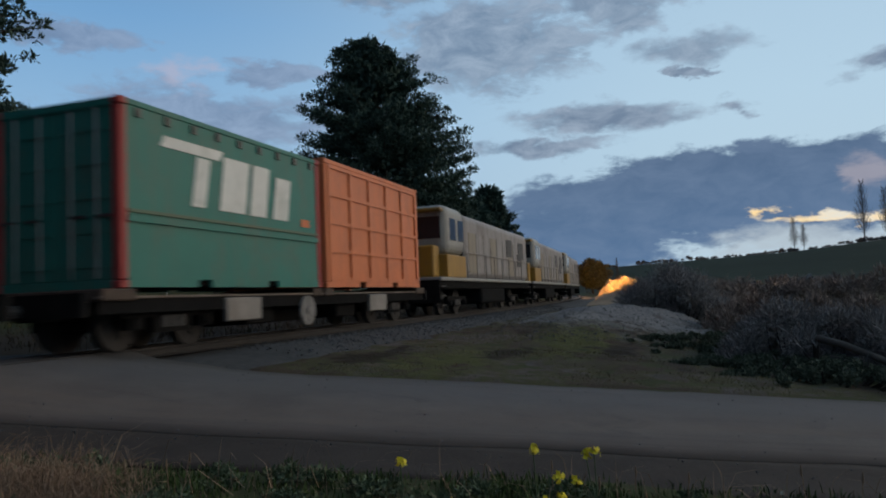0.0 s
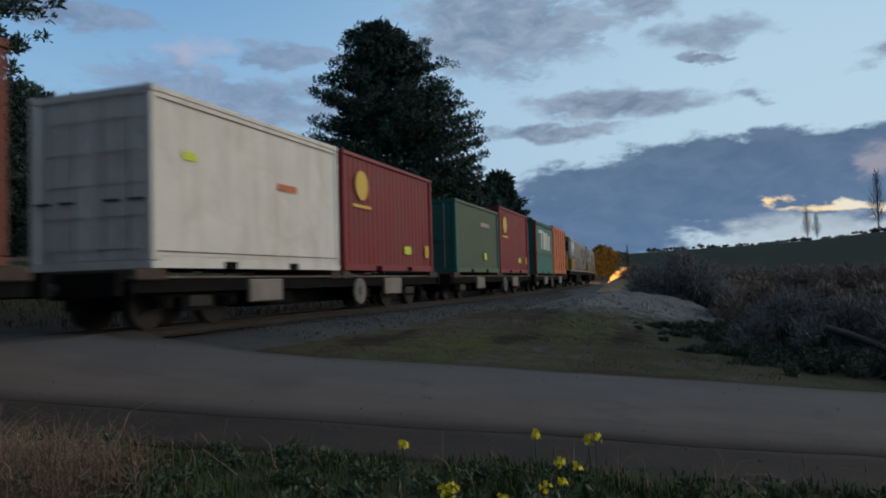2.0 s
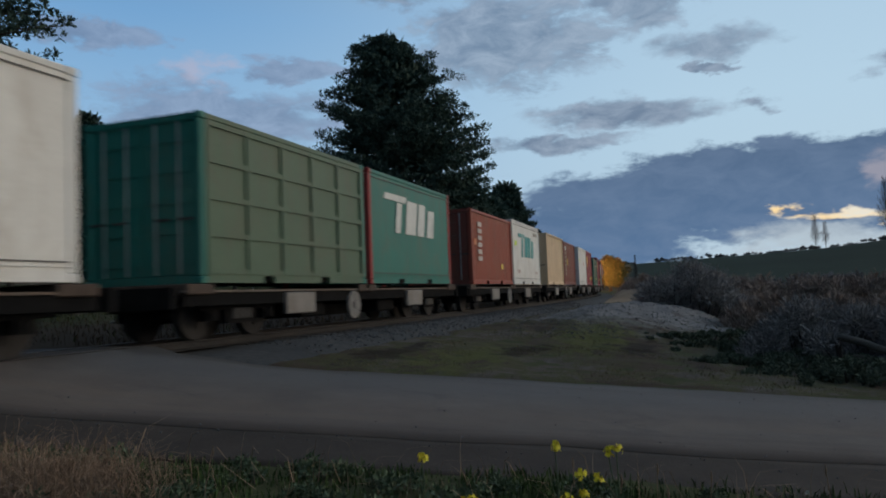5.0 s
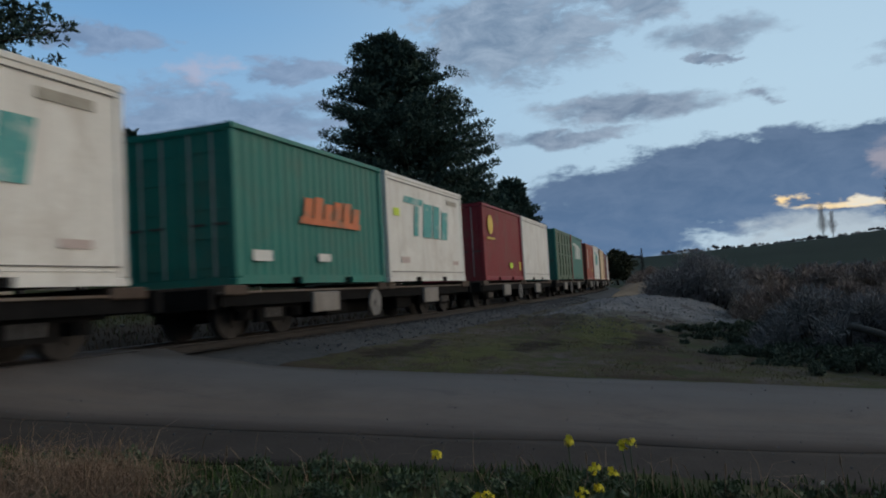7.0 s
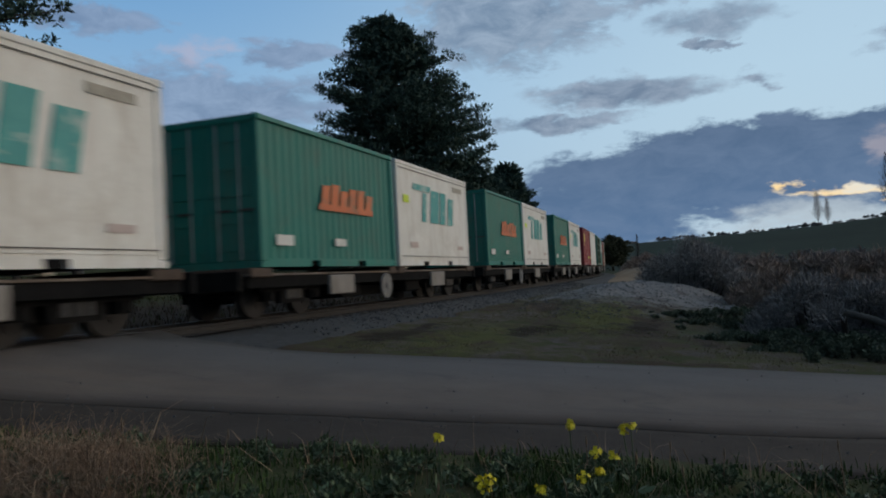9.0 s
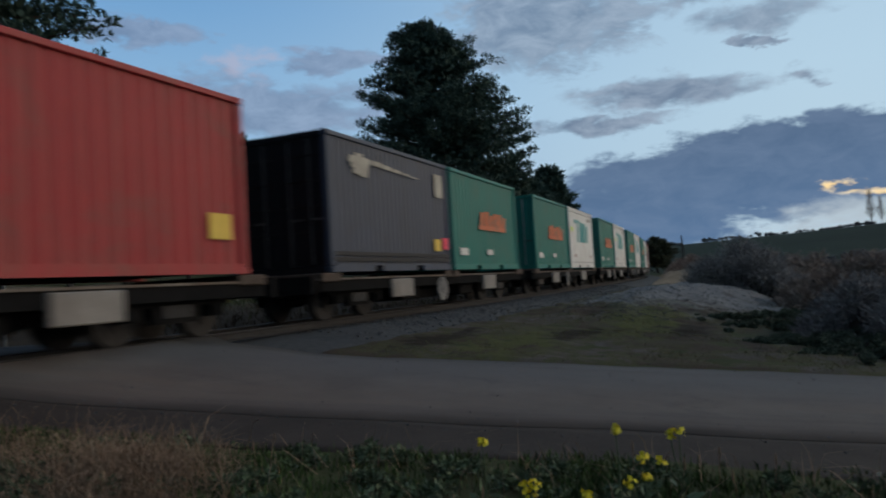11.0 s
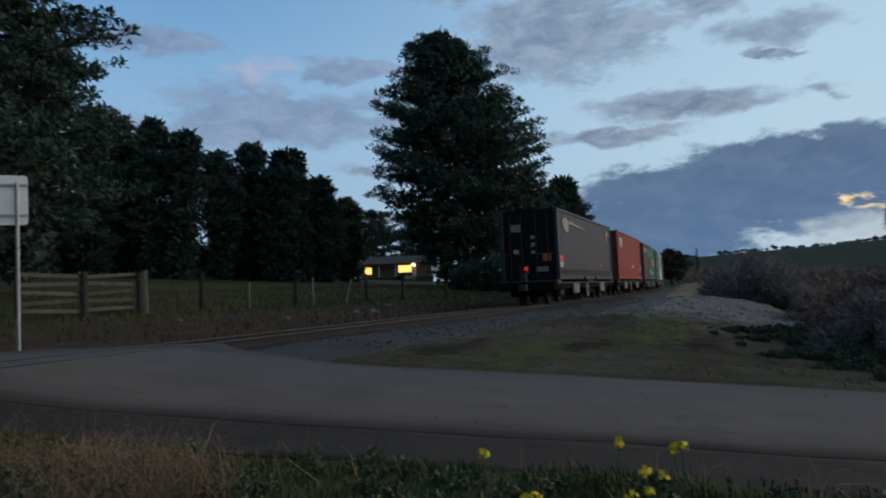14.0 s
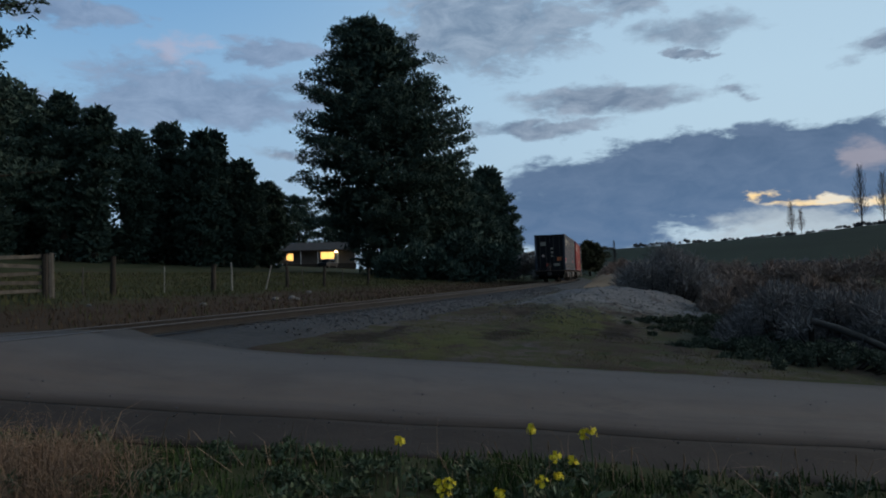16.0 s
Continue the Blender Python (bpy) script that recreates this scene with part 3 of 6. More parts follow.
# ---- ground, road, railway ----
def make_ground():
    verts, faces = [], []
    radii = [0.0] + [0.6 * 1.075 ** i for i in range(60)]
    while radii[-1] < 4500:
        radii.append(radii[-1] * 1.11)
    sect = 240
    verts.append((0, 0, ground_z(0, 0)))
    for r in radii[1:]:
        for k in range(sect):
            a = 2 * math.pi * k / sect
            x, y = r * math.sin(a), r * math.cos(a)
            d, s = from_line(x, y)
            bed = 0.2 * (1 - smooth(1.5, 3.4, abs(d))) if 6 < s < 200 else 0.0
            verts.append((x, y, ground_z(x, y) - bed))
    for k in range(sect):
        faces.append((0, 1 + (k + 1) % sect, 1 + k))
    for i in range(len(radii) - 2):
        b0, b1 = 1 + i * sect, 1 + (i + 1) * sect
        for k in range(sect):
            j = (k + 1) % sect
            faces.append((b0 + k, b0 + j, b1 + j, b1 + k))
    ob = soup("ground", verts, faces, EARTH)
    ob.data.polygons.foreach_set("use_smooth", [True] * len(faces))
    tagged(ob, "uneven dark grass and bare earth rising to a hill", "ground", kind="structure")


def road_z(x, y):
    d, s = from_line(x, y)
    if d > 0.9:
        z = 0.9 - 0.095 * min(d, 12) - 0.012 * max(d - 12, 0)
        return z + 0.02 + 0.098 * (1 - smooth(0.9, 3.2, d))
    if d > -1.6:
        return 1.018
    return 1.018 - 0.04 * smooth(-1.6, -4, d) + 0.06 * max(0.0, min(-d - 4, 12))


def strip(name, xs, edges, material, lift=0.0, label="", cat="", skirt=0.12, cols=10):
    """A strip along x between two edges y0(x), y1(x), laid on the road's fall, with sides that run into the ground."""
    verts, faces = [], []
    w = cols + 3
    for x in xs:
        y0, y1 = edges(x)
        for k in range(w):
            t = (k - 1) / cols
            y = y0 + (y1 - y0) * min(1.0, max(0.0, t))
            z = road_z(x, y) + lift + 0.012 * noise.noise((x * 0.9, y * 0.9, 3.0))
            if k in (0, w - 1):
                z -= skirt
            verts.append((x, y, z))
    for i in range(len(xs) - 1):
        for k in range(w - 1):
            a = i * w + k
            faces.append((a, a + w, a + w + 1, a + 1))
    ob = soup(name, verts, faces, material)
    ob.data.polygons.foreach_set("use_smooth", [i % (w - 1) not in (0, w - 2) for i in range(len(faces))])
    return tagged(ob, label, cat, kind="structure")


def steps(a, b, d):
    n = int(round((b - a) / d))
    return [a + (b - a) * i / n for i in range(n + 1)]


def road_edges(x):
    near = 6.95 + 0.10 * noise.noise((x * 0.7, 1, 0)) + 0.05 * noise.noise((x * 2.9, 1, 0))
    far = 11.15 + 0.14 * noise.noise((x * 0.6, 7, 0)) + 0.07 * noise.noise((x * 2.3, 7, 0))
    if x < -3.4:
        far += 0.22 * (-3.4 - x)
    return near, far


def shoulder_edges(x):
    near = 5.75 + 0.22 * noise.noise((x * 0.8, 4, 0)) + 0.1 * noise.noise((x * 2.6, 5, 0)) - 0.03 * x
    return near, 7.05 + 0.1 * noise.noise((x, 9, 0))


def make_track():
    # the ballast bed
    verts, faces = [], []
    prof = [(-3.1, -0.16), (-2.2, -0.02), (-1.35, 0.0), (0, -0.015), (1.35, 0.0), (2.1, -0.06), (3.0, -0.36), (3.9, -0.52)]
    ss = [i * 1.0 for i in range(-40, 12)] + [12 + i * 0.5 for i in range(60)] + [42 + i * 4 for i in range(75)]
    for s in ss:
        for off, dz in prof:
            x, y, h = track(s, -off)
            z = RAIL - 0.17 + dz + 0.03 * noise.noise((s * 1.3, off * 1.3, 0))
            if s < 12.0:
                z = min(z, road_z(x, y) - 0.06)
            verts.append((x, y, z))
    w = len(prof)
    for i in range(len(ss) - 1):
        for k in range(w - 1):
            a = i * w + k
            faces.append((a, a + 1, a + w + 1, a + w))
    bed = soup("ballast_bed", verts, faces, BALLAST)
    tagged(bed, "grey crushed-stone ballast bed under the railway", "ballast", kind="structure")
    # rails
    line = thing("railway_track", "narrow-gauge railway track with worn steel rails curving away", "railway track", kind="structure")
    sec = [(-0.063, -0.15), (0.063, -0.15), (0.063, -0.135), (0.012, -0.12), (0.012, -0.045), (0.034, -0.035), (0.034, -0.004), (0.026, 0.0),
           (-0.026, 0.0), (-0.034, -0.004), (-0.034, -0.035), (-0.012, -0.045), (-0.012, -0.12), (-0.063, -0.135)]
    ss = [i * 2.0 for i in range(-20, 10)] + [20 + i * 3 for i in range(115)]
    for side in (-0.5335, 0.5335):
        verts, faces = [], []
        for s in ss:
            for a, b in sec:
                x, y, h = track(s, side + a)
                verts.append((x, y, RAIL + b))
        n = len(sec)
        for i in range(len(ss) - 1):
            for k in range(n):
                a, b = i * n + k, i * n + (k + 1) % n
                faces.append((a, b, b + n, a + n))
        rail = soup("rail", verts, faces, RUST, line)
        rail.data.materials.append(RAILHEAD)
        for p in rail.data.polygons:
            if p.index % n in (6, 7, 8):
                p.material_index = 1
    sl = None
    for i in range(150):
        s = 12.6 + i * 0.66
        x, y, h = track(s)
        m = Matrix.Translation((x, y, RAIL - 0.22)) @ Matrix.Rotation(h, 4, "Z")
        if sl is None:
            sl = part("sleeper", soft_box(-0.115, 0.115, -1.02, 1.02, -0.06, 0.07, 0.012, 1), SLEEPER, line)
            sl.matrix_basis = m
        else:
            again(sl, "sleeper", line, m)


def pebbles(name, spots, sizes, material, label, cat, flat=0.7):
    """Loose stones: squashed, uneven six-cornered lumps."""
    verts, faces = [], []
    rng = random.Random(5)
    for (x, y, z), r in zip(spots, sizes):
        b = len(verts)
        a0 = rng.random() * 6.28
        for k in range(4):
            a = a0 + k * 1.57 + rng.uniform(-0.4, 0.4)
            q = r * rng.uniform(0.6, 1.15)
            verts.append((x + q * math.cos(a), y + q * math.sin(a), z + r * rng.uniform(-0.3, 0.3)))
        verts.append((x + r * rng.uniform(-0.3, 0.3), y + r * rng.uniform(-0.3, 0.3), z + r * flat * rng.uniform(0.7, 1.2)))
        verts.append((x, y, z - r * flat))
        for k in range(4):
            j = (k + 1) % 4
            faces += [(b + k, b + j, b + 4), (b + j, b + k, b + 5)]
    ob = soup(name, verts, faces, material)
    return tagged(ob, label, cat, kind="stuff")


def loose_stones():
    rng = random.Random(3)
    spots, sizes = [], []
    for _ in range(9000):
        s, off = rng.uniform(11.5, 46), rng.uniform(-1.2, 4.0)
        if abs(off) < 1.0 and rng.random() < 0.4:
            continue
        x, y, h = track(s, -off)
        z = RAIL - 0.17 + (0.0 if off < 1.35 else -0.06 * (off - 1.35) / 0.75 if off < 2.1 else -0.06 - 0.33 * (off - 2.1))
        if s < 12.6 and rng.random() < 0.6:
            continue
        spots.append((x, y, z + 0.005))
        sizes.append(rng.uniform(0.02, 0.055))
    pebbles("ballast_stones", spots, sizes, STONE, "loose grey crushed stones along the railway bed", "ballast stones")
    spots, sizes = [], []
    for _ in range(600):
        x = rng.uniform(-7, 8)
        e = road_edges(x)
        k = rng.random()
        y = e[0] + rng.gauss(0, 0.25) if k < 0.45 else e[1] + rng.gauss(0, 0.3) if k < 0.8 else rng.uniform(5.9, 11.2)
        d, s = from_line(x, y)
        if abs(d) < 1.4:
            continue
        spots.append((x, y, road_z(x, y) + 0.003))
        sizes.append(rng.choice((0.005, 0.007, 0.009, 0.012, 0.016)))
    pebbles("road_stones", spots, sizes, STONE, "small stones scattered along the road edges", "road stones")


def far_rocks():
    """Pale lumps of rock and clods lying beyond the line."""
    rng = random.Random(14)
    for i in range(9):
        s, d = rng.uniform(15, 30), rng.uniform(-9, -4)
        if i < 4:
            s, d = 23.5 + 0.6 * i, -5.2 - 0.3 * (i % 2)
        x, y, h = track(s, -d)
        bm = bmesh.new()
        bmesh.ops.create_icosphere(bm, subdivisions=2, radius=rng.uniform(0.07, 0.15))
        k = rng.random() * 9
        for v in bm.verts:
            v.co *= 1 + 0.5 * noise.noise(v.co * 4 + Vector((k, k, 0)))
            v.co.z *= 0.6
        rock = thing("rock", "pale weathered rock lying in dry grass", "rock", "rocks by the railway")
        rock.location = (x, y, ground_z(x, y) + 0.03)
        part("stone", bm, PALE_GRAVEL, rock)


# the heap of pale gravel beside the line
def heap_z(x, y):
    d, s = from_line(x, y)
    a = math.exp(-((s - 27) / 7.0) ** 2 - ((d - 5.6) / 2.4) ** 2) * 0.62
    b = math.exp(-((s - 31.5) / 3.2) ** 2 - ((d - 7.6) / 2.4) ** 2) * 0.55
    return (a + b) * (1 + 0.25 * noise.noise((x * 0.8, y * 0.8, 2))) + 0.10 * noise.noise((x * 1.7, y * 1.7, 5)) - 0.10


def verge_z(x, y):
    """The rough ground between road and line: clods, hollows and the heap, run in under the road and the ballast."""
    d, s = from_line(x, y)
    z = ground_z(x, y) + max(0.0, heap_z(x, y)) + 0.05 * noise.noise((x * 1.1, y * 1.1, 1)) + 0.03 * noise.noise((x * 3.3, y * 3.3, 2)) + 0.02
    return z - 0.12 * (1 - smooth(11.0, 11.5, y)) - 0.25 * (1 - smooth(2.0, 2.5, d))


def make_heap():
    verts, faces = [], []
    nu, nv = 210, 90
    for i in range(nu + 1):
        for k in range(nv + 1):
            x, y, h = track(9.5 + 36 * i / nu, -(2.0 + 14.0 * k / nv))
            z = verge_z(x, y)
            if i in (0, nu) or k == nv:
                z -= 0.3
            verts.append((x, y, z))
    for i in range(nu):
        for k in range(nv):
            a = i * (nv + 1) + k
            faces.append((a, a + 1, a + nv + 2, a + nv + 1))
    ob = soup("verge", verts, faces, VERGE)
    ob.data.polygons.foreach_set("use_smooth", [True] * len(faces))
    tagged(ob, "rough verge of moss, dirt and a low heap of pale gravel", "verge", kind="structure")
    rng = random.Random(8)
    spots, sizes = [], []
    while len(spots) < 2600:
        s, d = rng.uniform(15, 38), rng.uniform(3.2, 10)
        x, y, h = track(s, -d)
        if heap_z(x, y) < 0.05:
            continue
        spots.append((x, y, verge_z(x, y)))
        sizes.append(rng.uniform(0.015, 0.045))
    pebbles("heap_stones", spots, sizes, STONE, "loose grey stones lying on the gravel heap", "stones")


def make_bank():
    """A low earth bank on the outside of the curve."""
    verts, faces = [], []
    nu, nv = 40, 12
    for i in range(nu + 1):
        for k in range(nv + 1):
            s, d = 56 + 66 * i / nu, 2.4 + 7.5 * k / nv
            x, y, h = track(s, -d)
            z = 1.25 * math.sin(math.pi * k / nv) ** 0.8 * smooth(56, 72, s) * (1 - smooth(105, 122, s)) * (1 + 0.25 * noise.noise((s * 0.3, d * 0.4, 1)))
            verts.append((x, y, ground_z(x, y) - 0.06 + z))
    for i in range(nu):
        for k in range(nv):
            a = i * (nv + 1) + k
            faces.append((a, a + 1, a + nv + 2, a + nv + 1))
    ob = soup("earth_bank", verts, faces, BANK)
    ob.data.polygons.foreach_set("use_smooth", [True] * len(faces))
    tagged(ob, "low bank of dry brown earth beside the curve", "earth bank", kind="structure")


BANK = mat("dry_bank", (0.14, 0.10, 0.065), (0.28, 0.21, 0.14), 0.8, 0.95, bump=0.6, fine=12)
make_ground()
make_bank()
strip("road", steps(-16, 60, 0.4), road_edges, ASPHALT, 0.0, "worn grey-brown sealed road crossing the railway", "road")
strip("shoulder", steps(-7, 40, 0.4), shoulder_edges, SHOULDER, -0.006, "dark bare-earth road shoulder", "shoulder", 0.15, 6)
make_track()
make_heap()
far_rocks()
loose_stones()

# ---- the train ----
PITCH, FIRST = 14.774, 14.667
L20, GAP = 6.06, 0.235
SPEED, GAIN = 14.967, 0.0131
BASE = 0.944
MOVERS, BEACON = [], []


def rows_for(s0, lift):
    rows = []
    for i in range(65):
        t = i * 0.25
        x, y, h = track(s0 + SPEED * t + GAIN * t * t)
        rows.append((t, Matrix.Translation((x, y, RAIL + lift)) @ Matrix.Rotation(h, 4, "Z")))
    return rows


def spin_rows(at, radius):
    rows = []
    turn = 0.0
    for i in range(481):
        t = i / 30.0
        turn = (SPEED * t + GAIN * t * t) / radius
        rows.append((t, Matrix.Translation(at) @ Matrix.Rotation(turn, 4, "Y")))
    return rows


def on_line(ob, s0, lift):
    ob.matrix_basis = rows_for(s0, lift)[0][1]
    MOVERS.append((ob, s0, lift))


def corrugated(x0, x1, z0, z1, y, depth, pitch=0.278):
    """A sheet in the plane y, folded into upright trapezoid waves."""
    bm = bmesh.new()
    n = max(4, int(round((x1 - x0) / pitch)))
    p = (x1 - x0) / n
    xs = []
    for i in range(n):
        b = x0 + i * p
        xs += [(b, 0), (b + 0.26 * p, 0), (b + 0.5 * p, depth), (b + 0.76 * p, depth)]
    xs.append((x1, 0))
    prev = None
    for x, o in xs:
        a, b = bm.verts.new((x, y + o, z0)), bm.verts.new((x, y + o, z1))
        if prev:
            bm.faces.new((prev[0], a, b, prev[1]))
        prev = (a, b)
    return bm


def bars_logo(parent, kind, x0, z0, y, length, height, material):
    """Plain slanted shapes in the colours of a painted mark, each a piece of its own."""
    e = 0.008
    k = [0]

    def piece(xa, xb, za, zb, skew=0.0):
        bm = bmesh.new()
        box(bm, xa, xb, y - e - 0.0007 * k[0], y, za, zb, skew)
        k[0] += 1
        part("painted_mark", bm, material, parent)

    if kind == "slab":
        # four broad slanting blocks under a long swept bar
        w = length / 4
        piece(x0 - 0.75 * w, x0 + 1.05 * w, z0 + height * 0.83, z0 + height, 0.10)
        piece(x0 + 0.12 * w, x0 + 0.55 * w, z0, z0 + height * 0.80, 0.16)
        piece(x0 + 1.02 * w, x0 + 1.95 * w, z0, z0 + height * 0.92, 0.16)
        for k0 in (2.1, 3.05):
            piece(x0 + k0 * w, x0 + (k0 + 0.66) * w, z0, z0 + height * (0.92 - 0.12 * (k0 > 3)), 0.16)
    elif kind == "wedge":
        # a row of worn slanting blocks on a thin foot
        w = length / 6
        for i in range(6):
            piece(x0 + i * w, x0 + (i + 0.80) * w, z0 + 0.20 * height, z0 + height * (0.86 + 0.10 * math.sin(i * 2.2)), 0.10)
        piece(x0 - 0.3 * w, x0 + 5.9 * w, z0, z0 + 0.21 * height, 0.04)
    elif kind == "disc":
        bm = bmesh.new()
        tube(bm, [(x0, y, z0), (x0, y - e, z0)], height / 2, 28)
        part("painted_disc", bm, material, parent)
        piece(x0 - 0.72 * height, x0 + 0.72 * height, z0 - 0.76 * height, z0 - 0.66 * height)
    elif kind == "column":
        for i in range(6):
            z = z0 + height * i / 6
            piece(x0, x0 + length, z, z + height / 6 * 0.66)
    elif kind == "swoosh":
        # a frayed wing with broken bars running forward from it
        for i in range(11):
            a = i * 2.4
            u, q = 0.13 * length + 0.10 * length * math.cos(a) * (0.3 + 0.07 * i), z0 + height * (0.55 + 0.42 * math.sin(a) * (0.3 + 0.07 * i))
            piece(x0 + u - 0.05 * length, x0 + u + 0.05 * length, q - 0.14 * height, q + 0.16 * height, 0.10)
        for i in range(5):
            piece(x0 + length * (0.30 + 0.14 * i), x0 + length * (0.42 + 0.14 * i), z0 + height * (0.62 - 0.03 * i), z0 + height * (0.84 - 0.07 * i), 0.05)
    else:
        piece(x0, x0 + length, z0, z0 + height)


def container(label, length, height, skin, style="corrugated", post=None, end=None, marks=(), end_marks=()):
    """A freight container: frame, panels, doors with bars, castings. x forward, the side seen at -y."""
    c = thing("shipping_container", label, "shipping container", "containers on the train")
    post, end = post or skin, end or skin
    h, w, hl = height, 1.219, length / 2
    for sx in (-1, 1):
        for sy in (-1, 1):
            x, y = sx * (hl - 0.08), sy * (w - 0.08)
            part("corner_post", soft_box(x - 0.075, x + 0.075, y - 0.075, y + 0.075, 0.12, h - 0.12, 0.02, 1), post, c)
            for z in (0.0, h - 0.118):
                part("corner_casting", soft_box(x - 0.083, x + 0.083, y - 0.083, y + 0.083, z, z + 0.118, 0.014, 1), post, c)
    for sy in (-1, 1):
        y = sy * (w - 0.05)
        part("top_rail", soft_box(-hl + 0.16, hl - 0.16, y - 0.04, y + 0.04, h - 0.10, h - 0.005, 0.012, 1), skin, c)
        bm = bmesh.new()
        lo = [(-hl + 0.16, -1.25), (-0.88, 0.88), (1.25, hl - 0.16)] if length < 7 else [(-hl + 0.16, -1.5), (-1.1, 1.1), (1.5, hl - 0.16)]
        box(bm, -hl + 0.16, hl - 0.16, y - 0.04, y + 0.04, 0.135, 0.17)
        for a, b in lo:
            box(bm, a, b, y - 0.04, y + 0.04, 0.012, 0.135)
        part("bottom_rail", bm, skin, c)
        lo_z, hi_z = 0.165, h - 0.095
        if style == "corrugated":
            bm = corrugated(-hl + 0.15, hl - 0.15, lo_z, hi_z, sy * (w - 0.052), -sy * 0.036 if sy < 0 else -0.036)
        elif style == "curtain":
            bm = corrugated(-hl + 0.15, hl - 0.15, lo_z, hi_z, sy * (w - 0.045), -sy * 0.022 if sy < 0 else -0.022, 0.215)
        else:
            bm = bmesh.new()
            box(bm, -hl + 0.15, hl - 0.15, min(sy * (w - 0.03), sy * (w - 0.07)), max(sy * (w - 0.03), sy * (w - 0.07)), lo_z, hi_z)
        part("side_panel", bm, skin, c)
    ys = -(w - 0.02)
    if style == "grid":
        for i in range(6):
            x = -hl + 0.2 + (length - 0.4) * i / 5
            part_box("stiffener", (x - 0.05, x + 0.05, ys - 0.035, ys + 0.03, 0.17, h - 0.1), skin, c)
        for k in range(5):
            z = 0.2 + (h - 0.36) * k / 4
            part_box("stiffener", (-hl + 0.15, hl - 0.15, ys - 0.028, ys + 0.03, z - 0.045, z + 0.045), skin, c)
    if style == "band":
        part_box("side_band", (-hl + 0.15, hl - 0.15, ys - 0.035, ys + 0.02, 0.98, 1.08), skin, c)
        part_box("side_band", (-hl + 0.15, hl - 0.15, ys - 0.030, ys + 0.02, 1.12, 1.17), C_DULL, c)
        for i in range(9):
            x = -hl + 0.4 + (length - 0.8) * i / 8
            part_box("lashing_bracket", (x - 0.05, x + 0.05, ys - 0.03, ys + 0.01, h - 0.26, h - 0.12), STEEL, c)
    if style == "smooth":
        for z in (h - 0.20, 0.26):
            part_box("panel_seam", (-hl + 0.15, hl - 0.15, ys - 0.013, ys + 0.0, z, z + 0.018), STEEL, c)
        for x in (-1.02, 1.02):
            # solid block; the pocket's inner shade is its near-black colour
            part_box("forklift_pocket", (x - 0.15, x + 0.15, -(w - 0.005), -(w - 0.07), 0.015, 0.13), UNDER, c)
    if style in ("smooth", "curtain"):
        for z in ((0.22, 0.30), (0.34, 0.42)) if style == "curtain" else ((0.20, 0.225),):
            part_box("side_band", (-hl + 0.15, hl - 0.15, ys - 0.012, ys + 0.02, *z), skin if style == "smooth" else C_NAVY, c)
    # roof
    bm = bmesh.new()
    box(bm, -hl + 0.16, hl - 0.16, -w + 0.1, w - 0.1, h - 0.06, h - 0.03)
    part("roof", bm, skin, c)
    # front wall, floor
    part_box("end_wall", (hl - 0.09, hl - 0.05, -w + 0.15, w - 0.15, 0.12, h - 0.08), end, c)
    part_box("floor_frame", (-hl + 0.16, hl - 0.16, -w + 0.1, w - 0.1, 0.05, 0.13), UNDER, c)
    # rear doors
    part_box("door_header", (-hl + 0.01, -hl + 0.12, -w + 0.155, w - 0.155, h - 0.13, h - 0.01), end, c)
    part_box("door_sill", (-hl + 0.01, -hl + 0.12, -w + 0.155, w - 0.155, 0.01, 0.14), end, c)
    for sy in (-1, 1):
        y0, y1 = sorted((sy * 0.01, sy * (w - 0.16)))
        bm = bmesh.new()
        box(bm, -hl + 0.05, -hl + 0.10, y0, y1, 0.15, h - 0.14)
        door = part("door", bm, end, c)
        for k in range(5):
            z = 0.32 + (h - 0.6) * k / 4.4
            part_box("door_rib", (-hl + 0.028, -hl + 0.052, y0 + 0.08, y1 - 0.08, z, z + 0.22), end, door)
        for k in (0.30, 0.78):
            bm = bmesh.new()
            y = sy * k
            tube(bm, [(-hl + 0.012, y, 0.16), (-hl + 0.012, y, h - 0.15)], 0.018, 6)
            part("locking_bar", bm, GALV if style != "curtain" else STEEL, door)
            part_box("handle", (-hl - 0.004, -hl + 0.02, y - 0.02, y + 0.30 * sy if sy > 0 else y + 0.02, 1.05, 1.09) if sy > 0 else (-hl - 0.004, -hl + 0.02, y - 0.30, y + 0.02, 1.05, 1.09), STEEL, door)
    for y, z, wd, ht, m in end_marks:
        part_box("placard", (-hl + 0.016, -hl + 0.026, y - wd / 2, y + wd / 2, z - ht / 2, z + ht / 2), m, c)
    for kind, x, z, ln, ht, m in marks:
        bars_logo(c, kind, x, z, -(w - 0.016) if style != "band" else -(w - 0.022), ln, ht, m)
    return c


